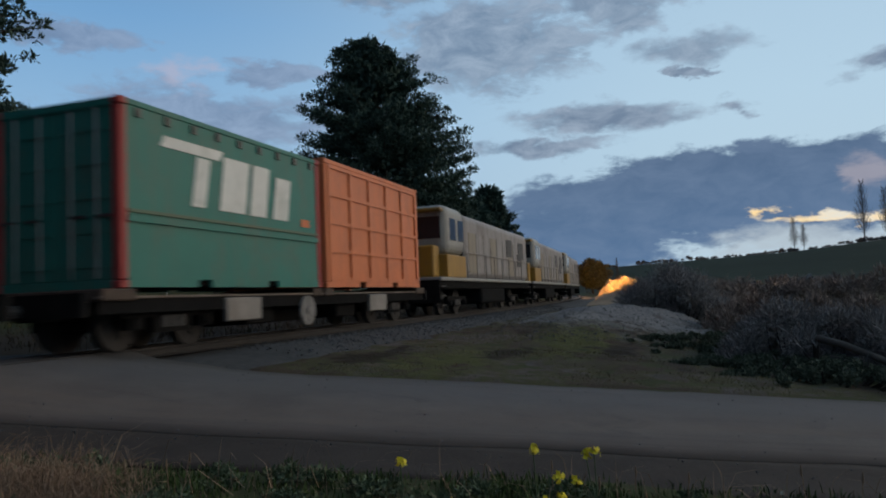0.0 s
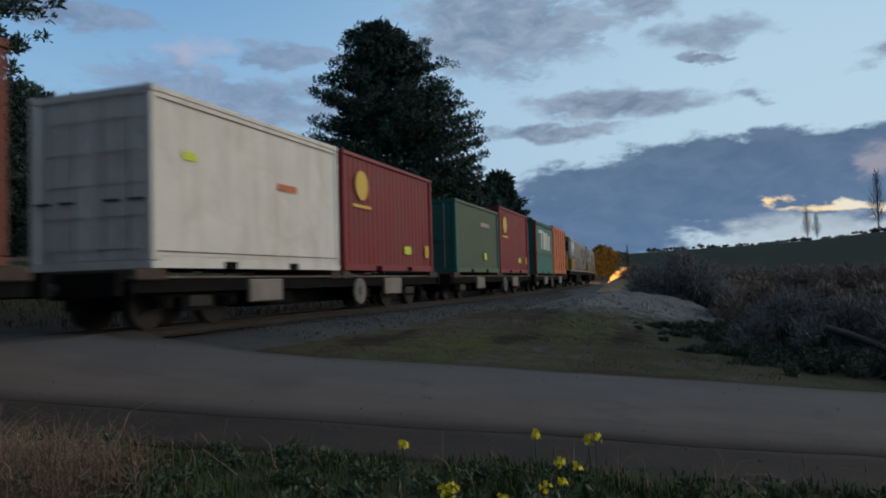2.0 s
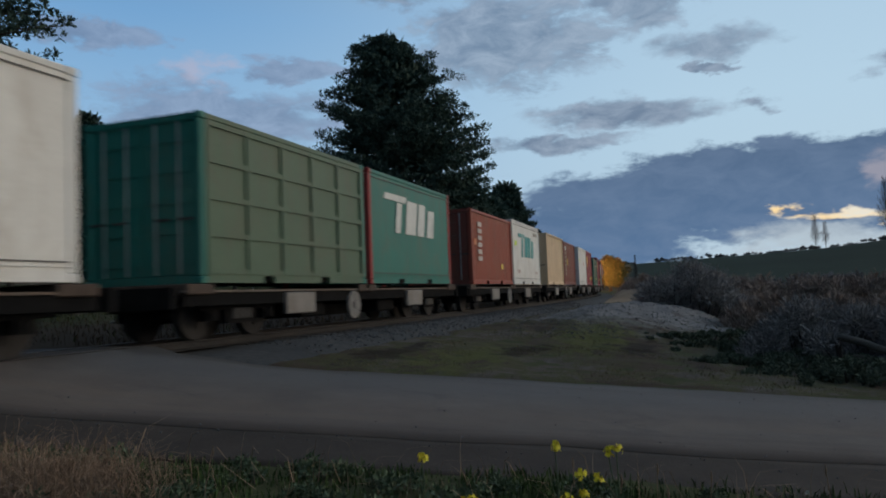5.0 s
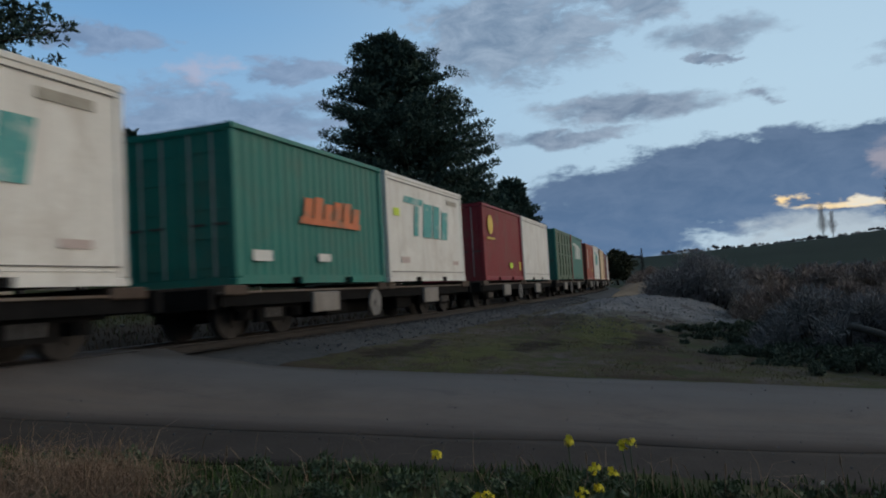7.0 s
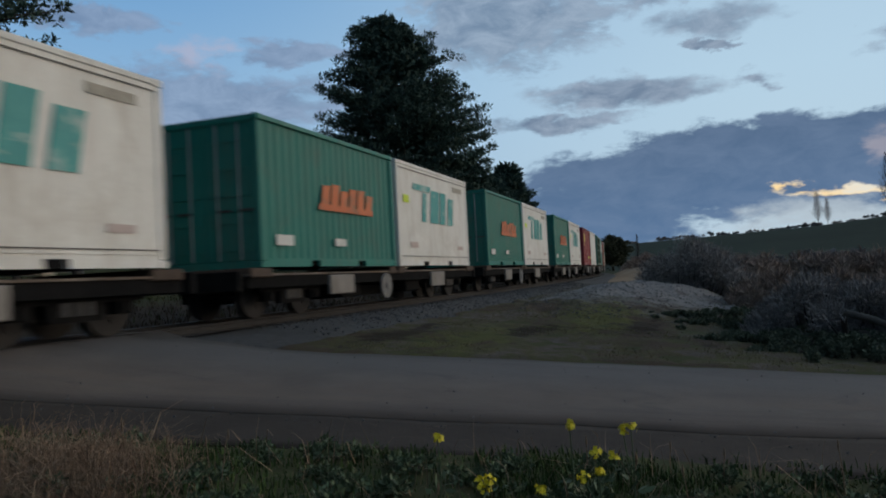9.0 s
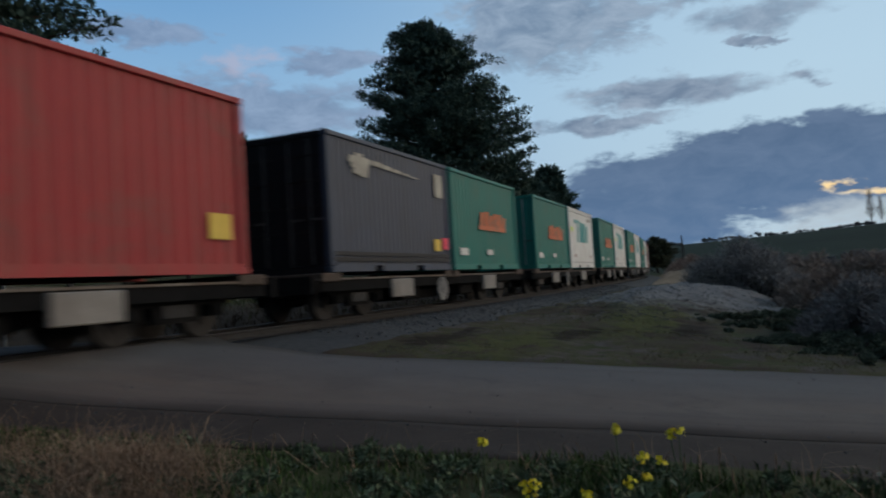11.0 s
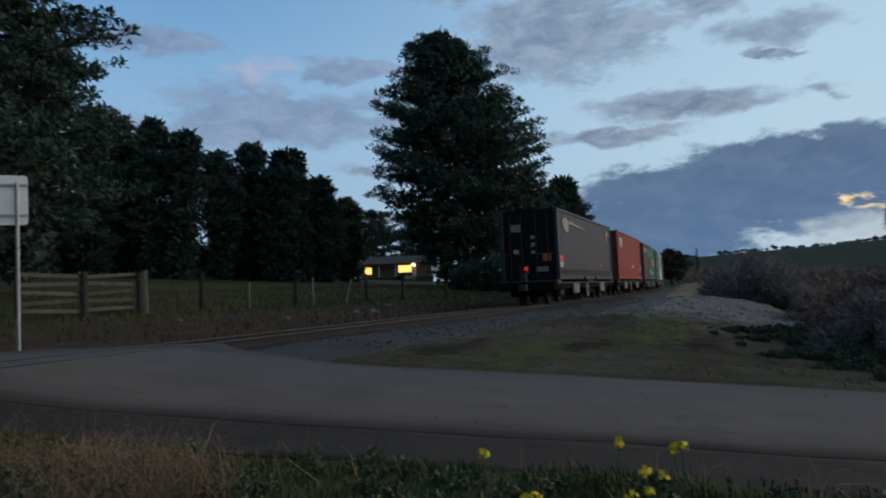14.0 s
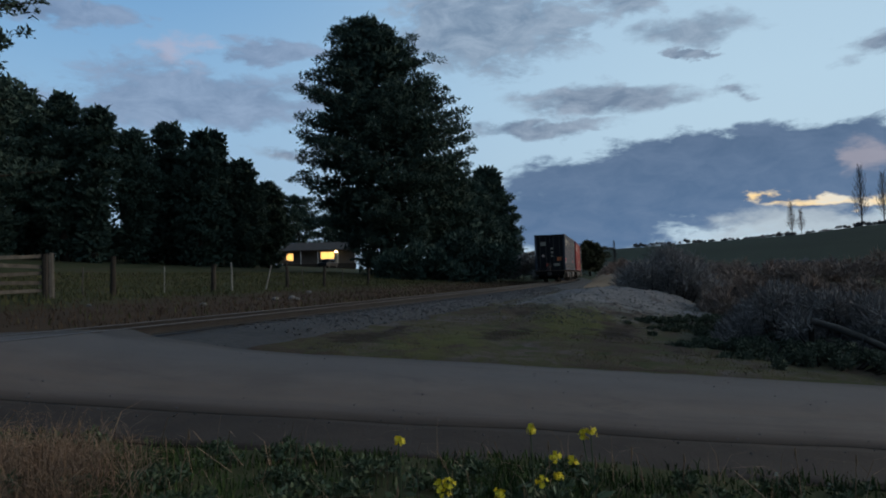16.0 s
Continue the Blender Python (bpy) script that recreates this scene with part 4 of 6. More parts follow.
def make_bogie(parent, at, wheel_r=0.42, base=1.7, cover=UNDER):
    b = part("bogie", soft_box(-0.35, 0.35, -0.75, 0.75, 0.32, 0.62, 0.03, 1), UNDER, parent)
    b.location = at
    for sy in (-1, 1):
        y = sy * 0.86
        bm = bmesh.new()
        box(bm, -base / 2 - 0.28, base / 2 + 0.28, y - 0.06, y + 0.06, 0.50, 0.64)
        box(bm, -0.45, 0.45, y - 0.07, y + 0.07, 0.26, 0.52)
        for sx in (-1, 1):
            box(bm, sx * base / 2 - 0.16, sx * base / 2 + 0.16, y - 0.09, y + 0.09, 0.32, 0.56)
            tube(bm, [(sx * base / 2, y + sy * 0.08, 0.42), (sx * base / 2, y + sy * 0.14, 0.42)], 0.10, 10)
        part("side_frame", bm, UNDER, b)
        for k in (-0.2, 0.0, 0.2):
            bm = bmesh.new()
            tube(bm, [(k, y + sy * 0.07, 0.34), (k, y + sy * 0.07, 0.52)], 0.06, 8)
            part("spring", bm, STEEL, b)
    for sx in (-1, 1):
        bm = bmesh.new()
        for sy in (-1, 1):
            tube(bm, [(0, sy * 0.50, 0), (0, sy * 0.60, 0)], wheel_r, 22)
            tube(bm, [(0, sy * 0.46, 0), (0, sy * 0.50, 0)], wheel_r + 0.03, 22)
            for k in range(4):
                a = k * math.pi / 2
                tube(bm, [(0.2 * math.cos(a), sy * 0.6, 0.2 * math.sin(a)), (0.2 * math.cos(a), sy * 0.615, 0.2 * math.sin(a))], 0.05, 6)
        tube(bm, [(0, -0.55, 0), (0, 0.55, 0)], 0.08, 10)
        ws = part("wheelset", bm, RUST, b)
        ws.location = (sx * base / 2, 0, wheel_r)
    return b


def make_wagon(disc=-0.75):
    wg = thing("container_wagon", "rusty skeletal container flat wagon on two bogies", "rail wagon", "wagons of the train")
    hl = 6.75
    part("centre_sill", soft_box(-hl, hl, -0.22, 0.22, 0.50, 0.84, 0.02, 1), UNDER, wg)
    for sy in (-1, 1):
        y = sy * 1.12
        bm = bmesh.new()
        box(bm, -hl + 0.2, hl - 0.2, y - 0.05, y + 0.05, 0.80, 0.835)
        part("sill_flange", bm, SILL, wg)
        # web below the flange, with the underside's shade in its colour
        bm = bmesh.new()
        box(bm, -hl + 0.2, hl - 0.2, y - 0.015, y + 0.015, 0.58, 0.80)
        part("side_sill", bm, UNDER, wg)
        for x in (-3.1, 3.0):
            part("equipment_box", soft_box(x - 0.55, x + 0.55, min(y, y + sy * 0.09), max(y, y + sy * 0.09), 0.36, 0.775, 0.02, 1), BOXGREY, wg)
        bm = bmesh.new()
        tube(bm, [(disc, y + sy * 0.04, 0.47), (disc, y + sy * 0.09, 0.47)], 0.31, 26)
        tube(bm, [(disc, y + sy * 0.09, 0.47), (disc, y + sy * 0.13, 0.47)], 0.09, 12)
        for k in range(3):
            a = k * math.pi / 3
            box(bm, disc - 0.02, disc + 0.02, y + sy * 0.09 - 0.012, y + sy * 0.09 + 0.012, 0.47 - 0.28, 0.47 + 0.28)
            bmesh.ops.rotate(bm, verts=bm.verts[-8:], cent=(disc, y, 0.47), matrix=Matrix.Rotation(a, 3, "Y"))
        part("brake_wheel", bm, DISC, wg, "white-painted round hand-brake wheel")
        bm = bmesh.new()
        box(bm, disc - 0.07, disc + 0.07, min(sy * 0.2, y), max(sy * 0.2, y), 0.5, 0.62)
        part("bracket", bm, UNDER, wg)
    # belly and brake gear close the view below in the same shade colour
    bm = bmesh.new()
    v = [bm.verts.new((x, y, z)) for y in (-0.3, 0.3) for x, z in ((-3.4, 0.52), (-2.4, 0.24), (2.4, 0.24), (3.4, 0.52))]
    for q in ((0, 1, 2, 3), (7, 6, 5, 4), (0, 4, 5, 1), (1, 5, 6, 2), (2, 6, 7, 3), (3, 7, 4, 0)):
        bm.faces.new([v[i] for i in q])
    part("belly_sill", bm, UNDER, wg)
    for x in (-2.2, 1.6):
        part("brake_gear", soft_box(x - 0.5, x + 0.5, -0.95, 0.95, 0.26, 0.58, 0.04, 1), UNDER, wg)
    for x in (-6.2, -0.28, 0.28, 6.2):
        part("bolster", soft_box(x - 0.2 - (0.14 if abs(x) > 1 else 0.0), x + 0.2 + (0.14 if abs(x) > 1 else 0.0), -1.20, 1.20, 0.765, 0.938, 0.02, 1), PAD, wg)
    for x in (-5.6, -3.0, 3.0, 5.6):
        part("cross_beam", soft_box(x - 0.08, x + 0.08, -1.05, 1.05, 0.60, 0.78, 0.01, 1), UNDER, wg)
    for sx in (-1, 1):
        bm = bmesh.new()
        box(bm, min(sx * hl, sx * (hl + 0.12)), max(sx * hl, sx * (hl + 0.12)), -1.15, 1.15, 0.55, 0.88)
        part("headstock", bm, UNDER, wg)
        bm = bmesh.new()
        tube(bm, [(sx * (hl + 0.1), 0, 0.66), (sx * (hl + 0.66), 0, 0.66)], 0.09, 8)
        box(bm, sx * (hl + 0.5) - 0.14, sx * (hl + 0.5) + 0.14, -0.14, 0.14, 0.54, 0.80)
        part("coupler", bm, STEEL, wg)
        make_bogie(wg, (sx * 4.75, 0, 0))
    bm = bmesh.new()
    tube(bm, [(-1.6, 0.45, 0.42), (-0.3, 0.45, 0.42)], 0.2, 14)
    part("air_tank", bm, UNDER, wg)
    return wg


def make_loco(lead):
    lo = thing("diesel_locomotive", "grime-streaked grey and yellow diesel locomotive" + (" with its headlight on" if lead else " coupled behind another"), "locomotive", "locomotives")
    hl = 8.1
    part("underframe", soft_box(-hl, hl, -1.32, 1.32, 1.17, 1.29, 0.02, 1), LOCO_WHITE, lo)
    part("frame_skirt", soft_box(-hl + 0.05, hl - 0.05, -1.22, 1.22, 0.90, 1.18, 0.03, 1), UNDER, lo)
    part("fuel_tank", soft_box(-2.3, 2.0, -1.2, 1.2, 0.30, 0.97, 0.12, 3), UNDER, lo)
    # cab, at the trailing end
    bm = soft_box(-hl + 0.75, -hl + 3.1, -1.32, 1.32, 2.05, 3.75, 0.32, 4)
    cab = part("cab", bm, LOCO_WHITE, lo)
    part("cab_base", soft_box(-hl + 0.752, -hl + 3.098, -1.325, 1.325, 1.28, 2.06, 0.03, 1), LOCO_YELLOW, lo)
    part("nose", soft_box(-hl + 0.1, -hl + 0.77, -1.05, 1.05, 1.28, 2.35, 0.08, 2), LOCO_YELLOW, lo)
    part_box("windscreen", (-hl + 0.742, -hl + 0.76, -1.1, -0.1, 2.6, 3.35), GLASS, cab)
    part_box("windscreen", (-hl + 0.742, -hl + 0.76, 0.1, 1.1, 2.6, 3.35), GLASS, cab)
    for sy in (-1, 1):
        for x in (-hl + 1.15, -hl + 2.15):
            part_box("side_window", (x, x + 0.72, min(sy * 1.315, sy * 1.328), max(sy * 1.315, sy * 1.328), 2.55, 3.3), GLASS, cab)
    part("visor", soft_box(-hl + 0.5, -hl + 0.9, -1.2, 1.2, 3.5, 3.62, 0.03, 1), LOCO_YELLOW, cab)
    # long hood
    # solid block; the shade between cab and hood is its colour
    part("cab_gap", soft_box(-hl + 3.09, -hl + 3.36, -1.15, 1.15, 1.29, 3.5, 0.02, 1), UNDER, lo)
    part_box("air_intake", (hl - 3.3, hl - 2.2, -1.285, -1.255, 1.95, 2.55), SIGN_BLACK, lo)
    hood = part("hood", soft_box(-hl + 3.35, hl - 0.5, -1.25, 1.25, 1.28, 3.66, 0.26, 4), LOCO_GREY, lo)
    for i in range(9):
        x = -hl + 3.8 + i * 1.18
        for sy in (-1, 1):
            part_box("hood_door", (x, x + 1.08, min(sy * 1.245, sy * 1.265), max(sy * 1.245, sy * 1.265), 1.5, 3.0), LOCO_GREY if i % 3 else LOCO_TAN, hood)
    for x in (2.4, 5.2):
        for sy in (-1, 1):
            grille = part_box("grille", (x, x + 1.2, min(sy * 1.262, sy * 1.275), max(sy * 1.262, sy * 1.275), 2.35, 3.15), SIGN_BLACK, hood)
            for k in range(7):
                z = 2.4 + k * 0.105
                part_box("slat", (x, x + 1.2, min(sy * 1.27, sy * 1.29), max(sy * 1.27, sy * 1.29), z, z + 0.03), STEEL, grille)
    for x in (1.2, 3.6, 5.8):
        bm = bmesh.new()
        tube(bm, [(x, 0, 3.58), (x, 0, 3.75)], 0.55, 18)
        part("roof_fan", bm, STEEL, lo)
    bm = bmesh.new()
    box(bm, -1.6, -1.0, -0.25, 0.25, 3.55, 3.86)
    part("exhaust", bm, UNDER, lo)
    for sy in (-1, 1):
        y = sy * 1.29
        for i in range(9):
            x = -hl + 3.4 + i * 1.48
            bm = bmesh.new()
            tube(bm, [(x, y, 1.28), (x, y, 2.22)], 0.016, 6)
            part("stanchion", bm, LOCO_GREY, lo)
        bm = bmesh.new()
        tube(bm, [(-hl + 3.3, y, 2.22), (hl - 0.4, y, 2.22)], 0.018, 6)
        part("handrail", bm, LOCO_GREY, lo)
        for x in (-hl + 0.35, hl - 0.35):
            bm = bmesh.new()
            for z in (0.35, 0.66, 0.97):
                box(bm, x - 0.26, x + 0.26, min(y, y - sy * 0.3), max(y, y - sy * 0.3), z, z + 0.03)
            part("steps", bm, STEEL, lo)
    for sx in (-1, 1):
        make_bogie(lo, (sx * 5.0, 0, 0), 0.46, 1.9)
        bm = bmesh.new()
        box(bm, min(sx * hl, sx * (hl + 0.06)), max(sx * hl, sx * (hl + 0.06)), -1.25, 1.25, 0.45, 1.2)
        part("pilot", bm, UNDER, lo)
        bm = bmesh.new()
        tube(bm, [(sx * hl, 0, 0.66), (sx * (hl + 0.4), 0, 0.66)], 0.09, 8)
        part("coupler", bm, STEEL, lo)
    # twin headlights in deep hoods, set a little outward and down
    for y in (-0.16, 0.16):
        aim = Matrix.Translation((hl - 0.52, y, 3.30)) @ Matrix.Rotation(radians(-6), 4, "Z") @ Matrix.Rotation(radians(2), 4, "Y")
        bm = bmesh.new()
        tube(bm, [(0, 0, 0), (0.50, 0, 0)], [0.11, 0.11], 16, False)
        part("headlight_rim", bm, STEEL, lo).matrix_basis = aim
        bm = bmesh.new()
        tube(bm, [(0.02, 0, 0), (0.05, 0, 0)], 0.07, 16)
        part("headlight", bm, LAMP_GLOW if lead else GLASS, lo).matrix_basis = aim
    return lo


def build_train():
    hi = 2.83
    w0 = make_wagon()
    on_line(w0, FIRST, 0)
    w1 = make_wagon(0.95)
    on_line(w1, FIRST - PITCH, 0)
    for i in range(2, 14):
        MOVERS.append((copy_thing(w1 if i < 4 else w0, rows_for(FIRST - PITCH * i, 0)[0][1]), FIRST - PITCH * i, 0))

    def put(c, wagon, slot):
        s = FIRST - PITCH * wagon + {0: (GAP + L20) / 2, 1: -(GAP + L20) / 2, 2: 0.0}[slot]
        on_line(c, s, BASE)

    toll_w = lambda tag="white": container("grimy white refrigerated container with a faded teal mark", L20, hi, C_WHITE, "smooth", None, None,
                                           (("slab", -1.35, 1.25, 3.0, 1.05, LOGO_TEAL), ("patch", -2.6, 1.72, 0.4, 0.2, LOGO_LIME), ("patch", 1.6, 2.35, 0.9, 0.15, LOGO_FADE), ("patch", -2.2, 0.5, 0.55, 0.16, LOGO_PALE), ("patch", 1.9, 0.5, 0.5, 0.12, LOGO_PALE)))
    green_t = lambda: container("teal-green corrugated container with an orange slanted mark", L20, hi, C_TEAL, "corrugated", None, C_TEAL,
                                (("wedge", -0.75, 1.2, 2.5, 0.62, LOGO_ORANGE), ("patch", -2.5, 0.42, 0.6, 0.2, LOGO_WHITE), ("patch", -0.2, 0.45, 0.5, 0.16, LOGO_WHITE)))
    red_y = lambda: container("dark red corrugated container with a yellow disc", L20, 2.83, C_RED, "corrugated", None, None,
                              (("disc", -2.0, 2.08, 0, 0.72, LOGO_YELLOW), ("patch", 2.35, 0.42, 0.3, 0.35, LOGO_YELLOW), ("patch", 0.7, 0.48, 0.5, 0.22, LOGO_LIME)))
    put(container("orange container with a grid of steel stiffeners", L20, 2.95, C_ORANGE, "grid"), 0, 0)
    put(container("green open-sided container with a red corner post and white mark", L20, 2.82, C_GREEN, "band", C_POSTRED, C_GREEN,
                  (("slab", -1.5, 1.35, 3.4, 1.05, LOGO_WHITE), ("patch", 2.2, 1.28, 0.35, 0.16, LOGO_ORANGE))), 0, 1)
    put(red_y(), 1, 0)
    put(container("dull green corrugated container", L20, 2.52, C_DULL, "corrugated", C_GREEN, C_GREEN,
                  (("patch", 0.2, 1.75, 1.3, 0.16, LOGO_FADE), ("patch", 0.6, 0.5, 0.4, 0.25, LOGO_LIME))), 1, 1)
    put(red_y(), 2, 0)
    put(container("weathered white insulated container", L20, 2.82, C_WHITE, "smooth", None, C_WHITE,
                  (("patch", 0.5, 1.55, 0.7, 0.14, LOGO_ORANGE), ("patch", -2.3, 1.75, 0.35, 0.14, LOGO_LIME))), 2, 1)
    put(container("brown-red corrugated container with a column of white letters", L20, 2.74, C_BROWN, "corrugated", None, None,
                  (("column", -2.2, 0.6, 0.34, 1.6, LOGO_FADE), ("patch", -2.3, 2.2, 0.6, 0.25, LOGO_WHITE), ("patch", -1.25, 1.3, 0.3, 0.36, LOGO_YELLOW))), 3, 0)
    put(container("plain cream corrugated container", L20, 2.82, C_CREAM, "corrugated"), 3, 1)
    put(toll_w(), 4, 0)
    put(container("oxide-red corrugated container with a column of pale letters", L20, 2.68, C_RUSTRED, "corrugated", None, C_BROWN,
                  (("column", -2.2, 0.85, 0.5, 1.5, LOGO_PALE), ("patch", -2.75, 1.4, 0.4, 0.22, LOGO_ORANGE), ("patch", 1.1, 0.6, 0.32, 0.2, LOGO_YELLOW))), 4, 1)
    put(container("green container with a white mark and red corner post", L20, hi, C_GREEN, "smooth", C_POSTRED, C_GREEN,
                  (("slab", -1.5, 1.35, 3.2, 1.0, LOGO_WHITE),)), 5, 0)
    put(container("green container with pale grid-marked side", L20, hi, C_DULL, "grid", C_GREEN, C_GREEN), 5, 1)
    put(container("plain white insulated container", L20, hi, C_WHITE, "smooth"), 6, 0)
    put(red_y(), 6, 1)
    for wgn in (7, 8, 9, 10):
        put(toll_w(), wgn, 0)
        put(green_t(), wgn, 1)
    put(green_t(), 11, 0)
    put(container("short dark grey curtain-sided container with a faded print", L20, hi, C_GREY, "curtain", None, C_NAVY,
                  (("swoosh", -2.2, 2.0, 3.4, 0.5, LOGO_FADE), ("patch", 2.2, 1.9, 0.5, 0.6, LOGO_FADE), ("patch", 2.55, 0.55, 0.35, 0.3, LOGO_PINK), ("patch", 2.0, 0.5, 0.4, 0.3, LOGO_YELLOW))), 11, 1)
    put(container("long vermilion corrugated container with a white panel", 12.19, 2.88, C_REDORANGE, "corrugated", None, C_BROWN,
                  (("patch", -5.2, 1.95, 1.3, 0.55, LOGO_PALE), ("patch", 0.6, 0.75, 0.45, 0.18, LOGO_WHITE), ("patch", 5.2, 0.55, 0.5, 0.4, LOGO_YELLOW))), 12, 2)
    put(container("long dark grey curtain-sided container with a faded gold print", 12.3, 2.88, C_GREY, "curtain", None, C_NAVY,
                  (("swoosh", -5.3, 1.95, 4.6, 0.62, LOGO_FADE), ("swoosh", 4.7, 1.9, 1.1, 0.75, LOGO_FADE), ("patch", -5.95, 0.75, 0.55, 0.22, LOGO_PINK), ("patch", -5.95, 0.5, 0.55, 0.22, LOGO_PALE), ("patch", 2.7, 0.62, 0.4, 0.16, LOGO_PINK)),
                  ((-0.72, 0.92, 0.34, 0.30, C_ORANGE), (0.52, 2.15, 0.42, 0.30, LOGO_FADE), (-0.16, 1.75, 0.16, 0.14, LOGO_FADE), (-0.16, 1.45, 0.16, 0.16, LOGO_FADE),
                   (-0.16, 1.15, 0.16, 0.12, LOGO_FADE), (0.55, 1.2, 0.22, 0.16, LOGO_PALE), (-0.5, 0.45, 0.5, 0.2, LOGO_FADE))), 13, 2)
    rear = FIRST + 7.45 + 8.5
    on_line(make_loco(False), rear, 0)
    on_line(make_loco(False), rear + 17.0, 0)
    on_line(make_loco(True), rear + 34.0, 0)
    # marker on the tail of the last wagon
    mk = thing("tail_marker", "small red end-of-train marker lamp on the last wagon", "marker lamp")
    part("case", soft_box(-0.12, 0.02, -0.12, 0.12, 0.0, 0.34, 0.02, 1), STEEL, mk)
    part("post", soft_box(-0.07, -0.03, -0.02, 0.02, 0.33, 0.46, 0.005, 1), STEEL, mk)
    housing = bmesh.new()
    box(housing, 0.15, 0.16, -0.16, 0.16, 0.36, 0.66)
    box(housing, -0.10, 0.15, -0.16, -0.15, 0.36, 0.66)
    box(housing, -0.10, 0.15, 0.15, 0.16, 0.36, 0.66)
    box(housing, -0.10, 0.15, -0.15, 0.15, 0.65, 0.66)
    bm = bmesh.new()
    tube(bm, [(0.05, 0, 0), (-0.03, 0, 0), (-0.13, 0, 0)], [0.042, 0.042, 0.042], 14, False)
    tube(bm, [(0.05, 0, 0), (0.04, 0, 0)], 0.041, 14)
    part("hood", housing, STEEL, mk)
    head = part("lamp_head", bm, STEEL, mk, "turning hood of the red flashing lamp")
    head.location = (-0.05, 0, 0.54)
    bm = bmesh.new()
    tube(bm, [(0.0, 0, 0), (-0.012, 0, 0)], 0.032, 14)
    part("lamp_glass", bm, TAIL_GLOW, head)
    BEACON.append(head)
    on_line(mk, FIRST - PITCH * 13 - 6.96, 0.88)


def motions():
    for ob, s0, lift in MOVERS:
        walk(ob, rows_for(s0, lift))
    # the tail lamp turns once in a second and a half
    for head in BEACON:
        at = tuple(head.location)
        walk(head, [(i * 0.25, Matrix.Translation(at) @ Matrix.Rotation(radians(22 + 240 * (i * 0.25 - 13.37)), 4, "Z")) for i in range(65)])
    # wheelsets roll without slipping; those at the same place on their bogies share one turn
    first = {}
    for ob in [o for o in scene.objects if o.name.startswith("wheelset")]:
        key = (round(ob.location.x, 3), round(ob.location.z, 3))
        if key not in first:
            walk(ob, spin_rows(tuple(ob.location), ob.location.z))
            first[key] = ob
        else:
            lead = first[key].animation_data
            ob.rotation_mode = "QUATERNION"
            ob.animation_data_create().action = lead.action
            ob.animation_data.action_slot = lead.action_slot


build_train()

# ---- trees and scrub ----
def spot(az, r):
    a = radians(az)
    x, y = r * math.sin(a), r * math.cos(a)
    return x, y, ground_z(x, y)


def leaf_cloud(centres, sizes, per, rng, length=0.35, width=0.10, up=0.35, flat=0.55):
    """Many small pointed leaves about clump centres; returns vertices and faces."""
    c = np.repeat(np.asarray(centres, dtype=float), per, axis=0)
    s = np.repeat(np.asarray(sizes, dtype=float), per)
    n = len(c)
    d = rng.normal(size=(n, 3))
    d /= np.linalg.norm(d, axis=1)[:, None] + 1e-9
    rad = s * rng.random(n) ** 0.45
    p = c + d * rad[:, None] * np.array([1, 1, flat])
    way = d * 0.7 + rng.normal(size=(n, 3)) * 0.55 + np.array([0, 0, up])
    way /= np.linalg.norm(way, axis=1)[:, None] + 1e-9
    side = np.cross(way, rng.normal(size=(n, 3)))
    side /= np.linalg.norm(side, axis=1)[:, None] + 1e-9
    ln = length * (0.6 + 0.8 * rng.random(n))[:, None]
    wd = width * (0.6 + 0.8 * rng.random(n))[:, None]
    v = np.empty((n * 4, 3))
    v[0::4], v[1::4], v[2::4], v[3::4] = p, p + way * ln * 0.5 + side * wd, p + way * ln, p + way * ln * 0.5 - side * wd
    f = np.arange(n * 4).reshape(n, 4)
    return v, f


def cloud_mesh(name, v, f, material, parent=None):
    me = bpy.data.meshes.new(name)
    n = len(f)
    me.vertices.add(len(v))
    me.vertices.foreach_set("co", np.asarray(v, dtype=np.float32).ravel())
    me.loops.add(n * 4)
    me.loops.foreach_set("vertex_index", np.asarray(f, dtype=np.int32).ravel())
    me.polygons.add(n)
    me.polygons.foreach_set("loop_start", np.arange(0, n * 4, 4, dtype=np.int32))
    me.update(calc_edges=True)
    me.materials.append(material)
    ob = new(name, me)
    if parent:
        ob.parent = parent
    return ob


def profile(stops, f):
    for (a, ra), (b, rb) in zip(stops, stops[1:]):
        if f <= b:
            return ra + (rb - ra) * (f - a) / max(1e-6, b - a)
    return stops[-1][1]


PINE = [(0.0, 0.45), (0.12, 0.95), (0.3, 1.0), (0.5, 0.88), (0.68, 0.78), (0.82, 0.62), (0.93, 0.42), (1.0, 0.12)]
DOME = [(0.0, 0.5), (0.2, 0.95), (0.5, 1.0), (0.75, 0.8), (0.92, 0.5), (1.0, 0.15)]
TALL = [(0.0, 0.1), (0.3, 0.3), (0.4, 0.8), (0.6, 1.0), (0.8, 0.85), (0.93, 0.6), (1.0, 0.2)]


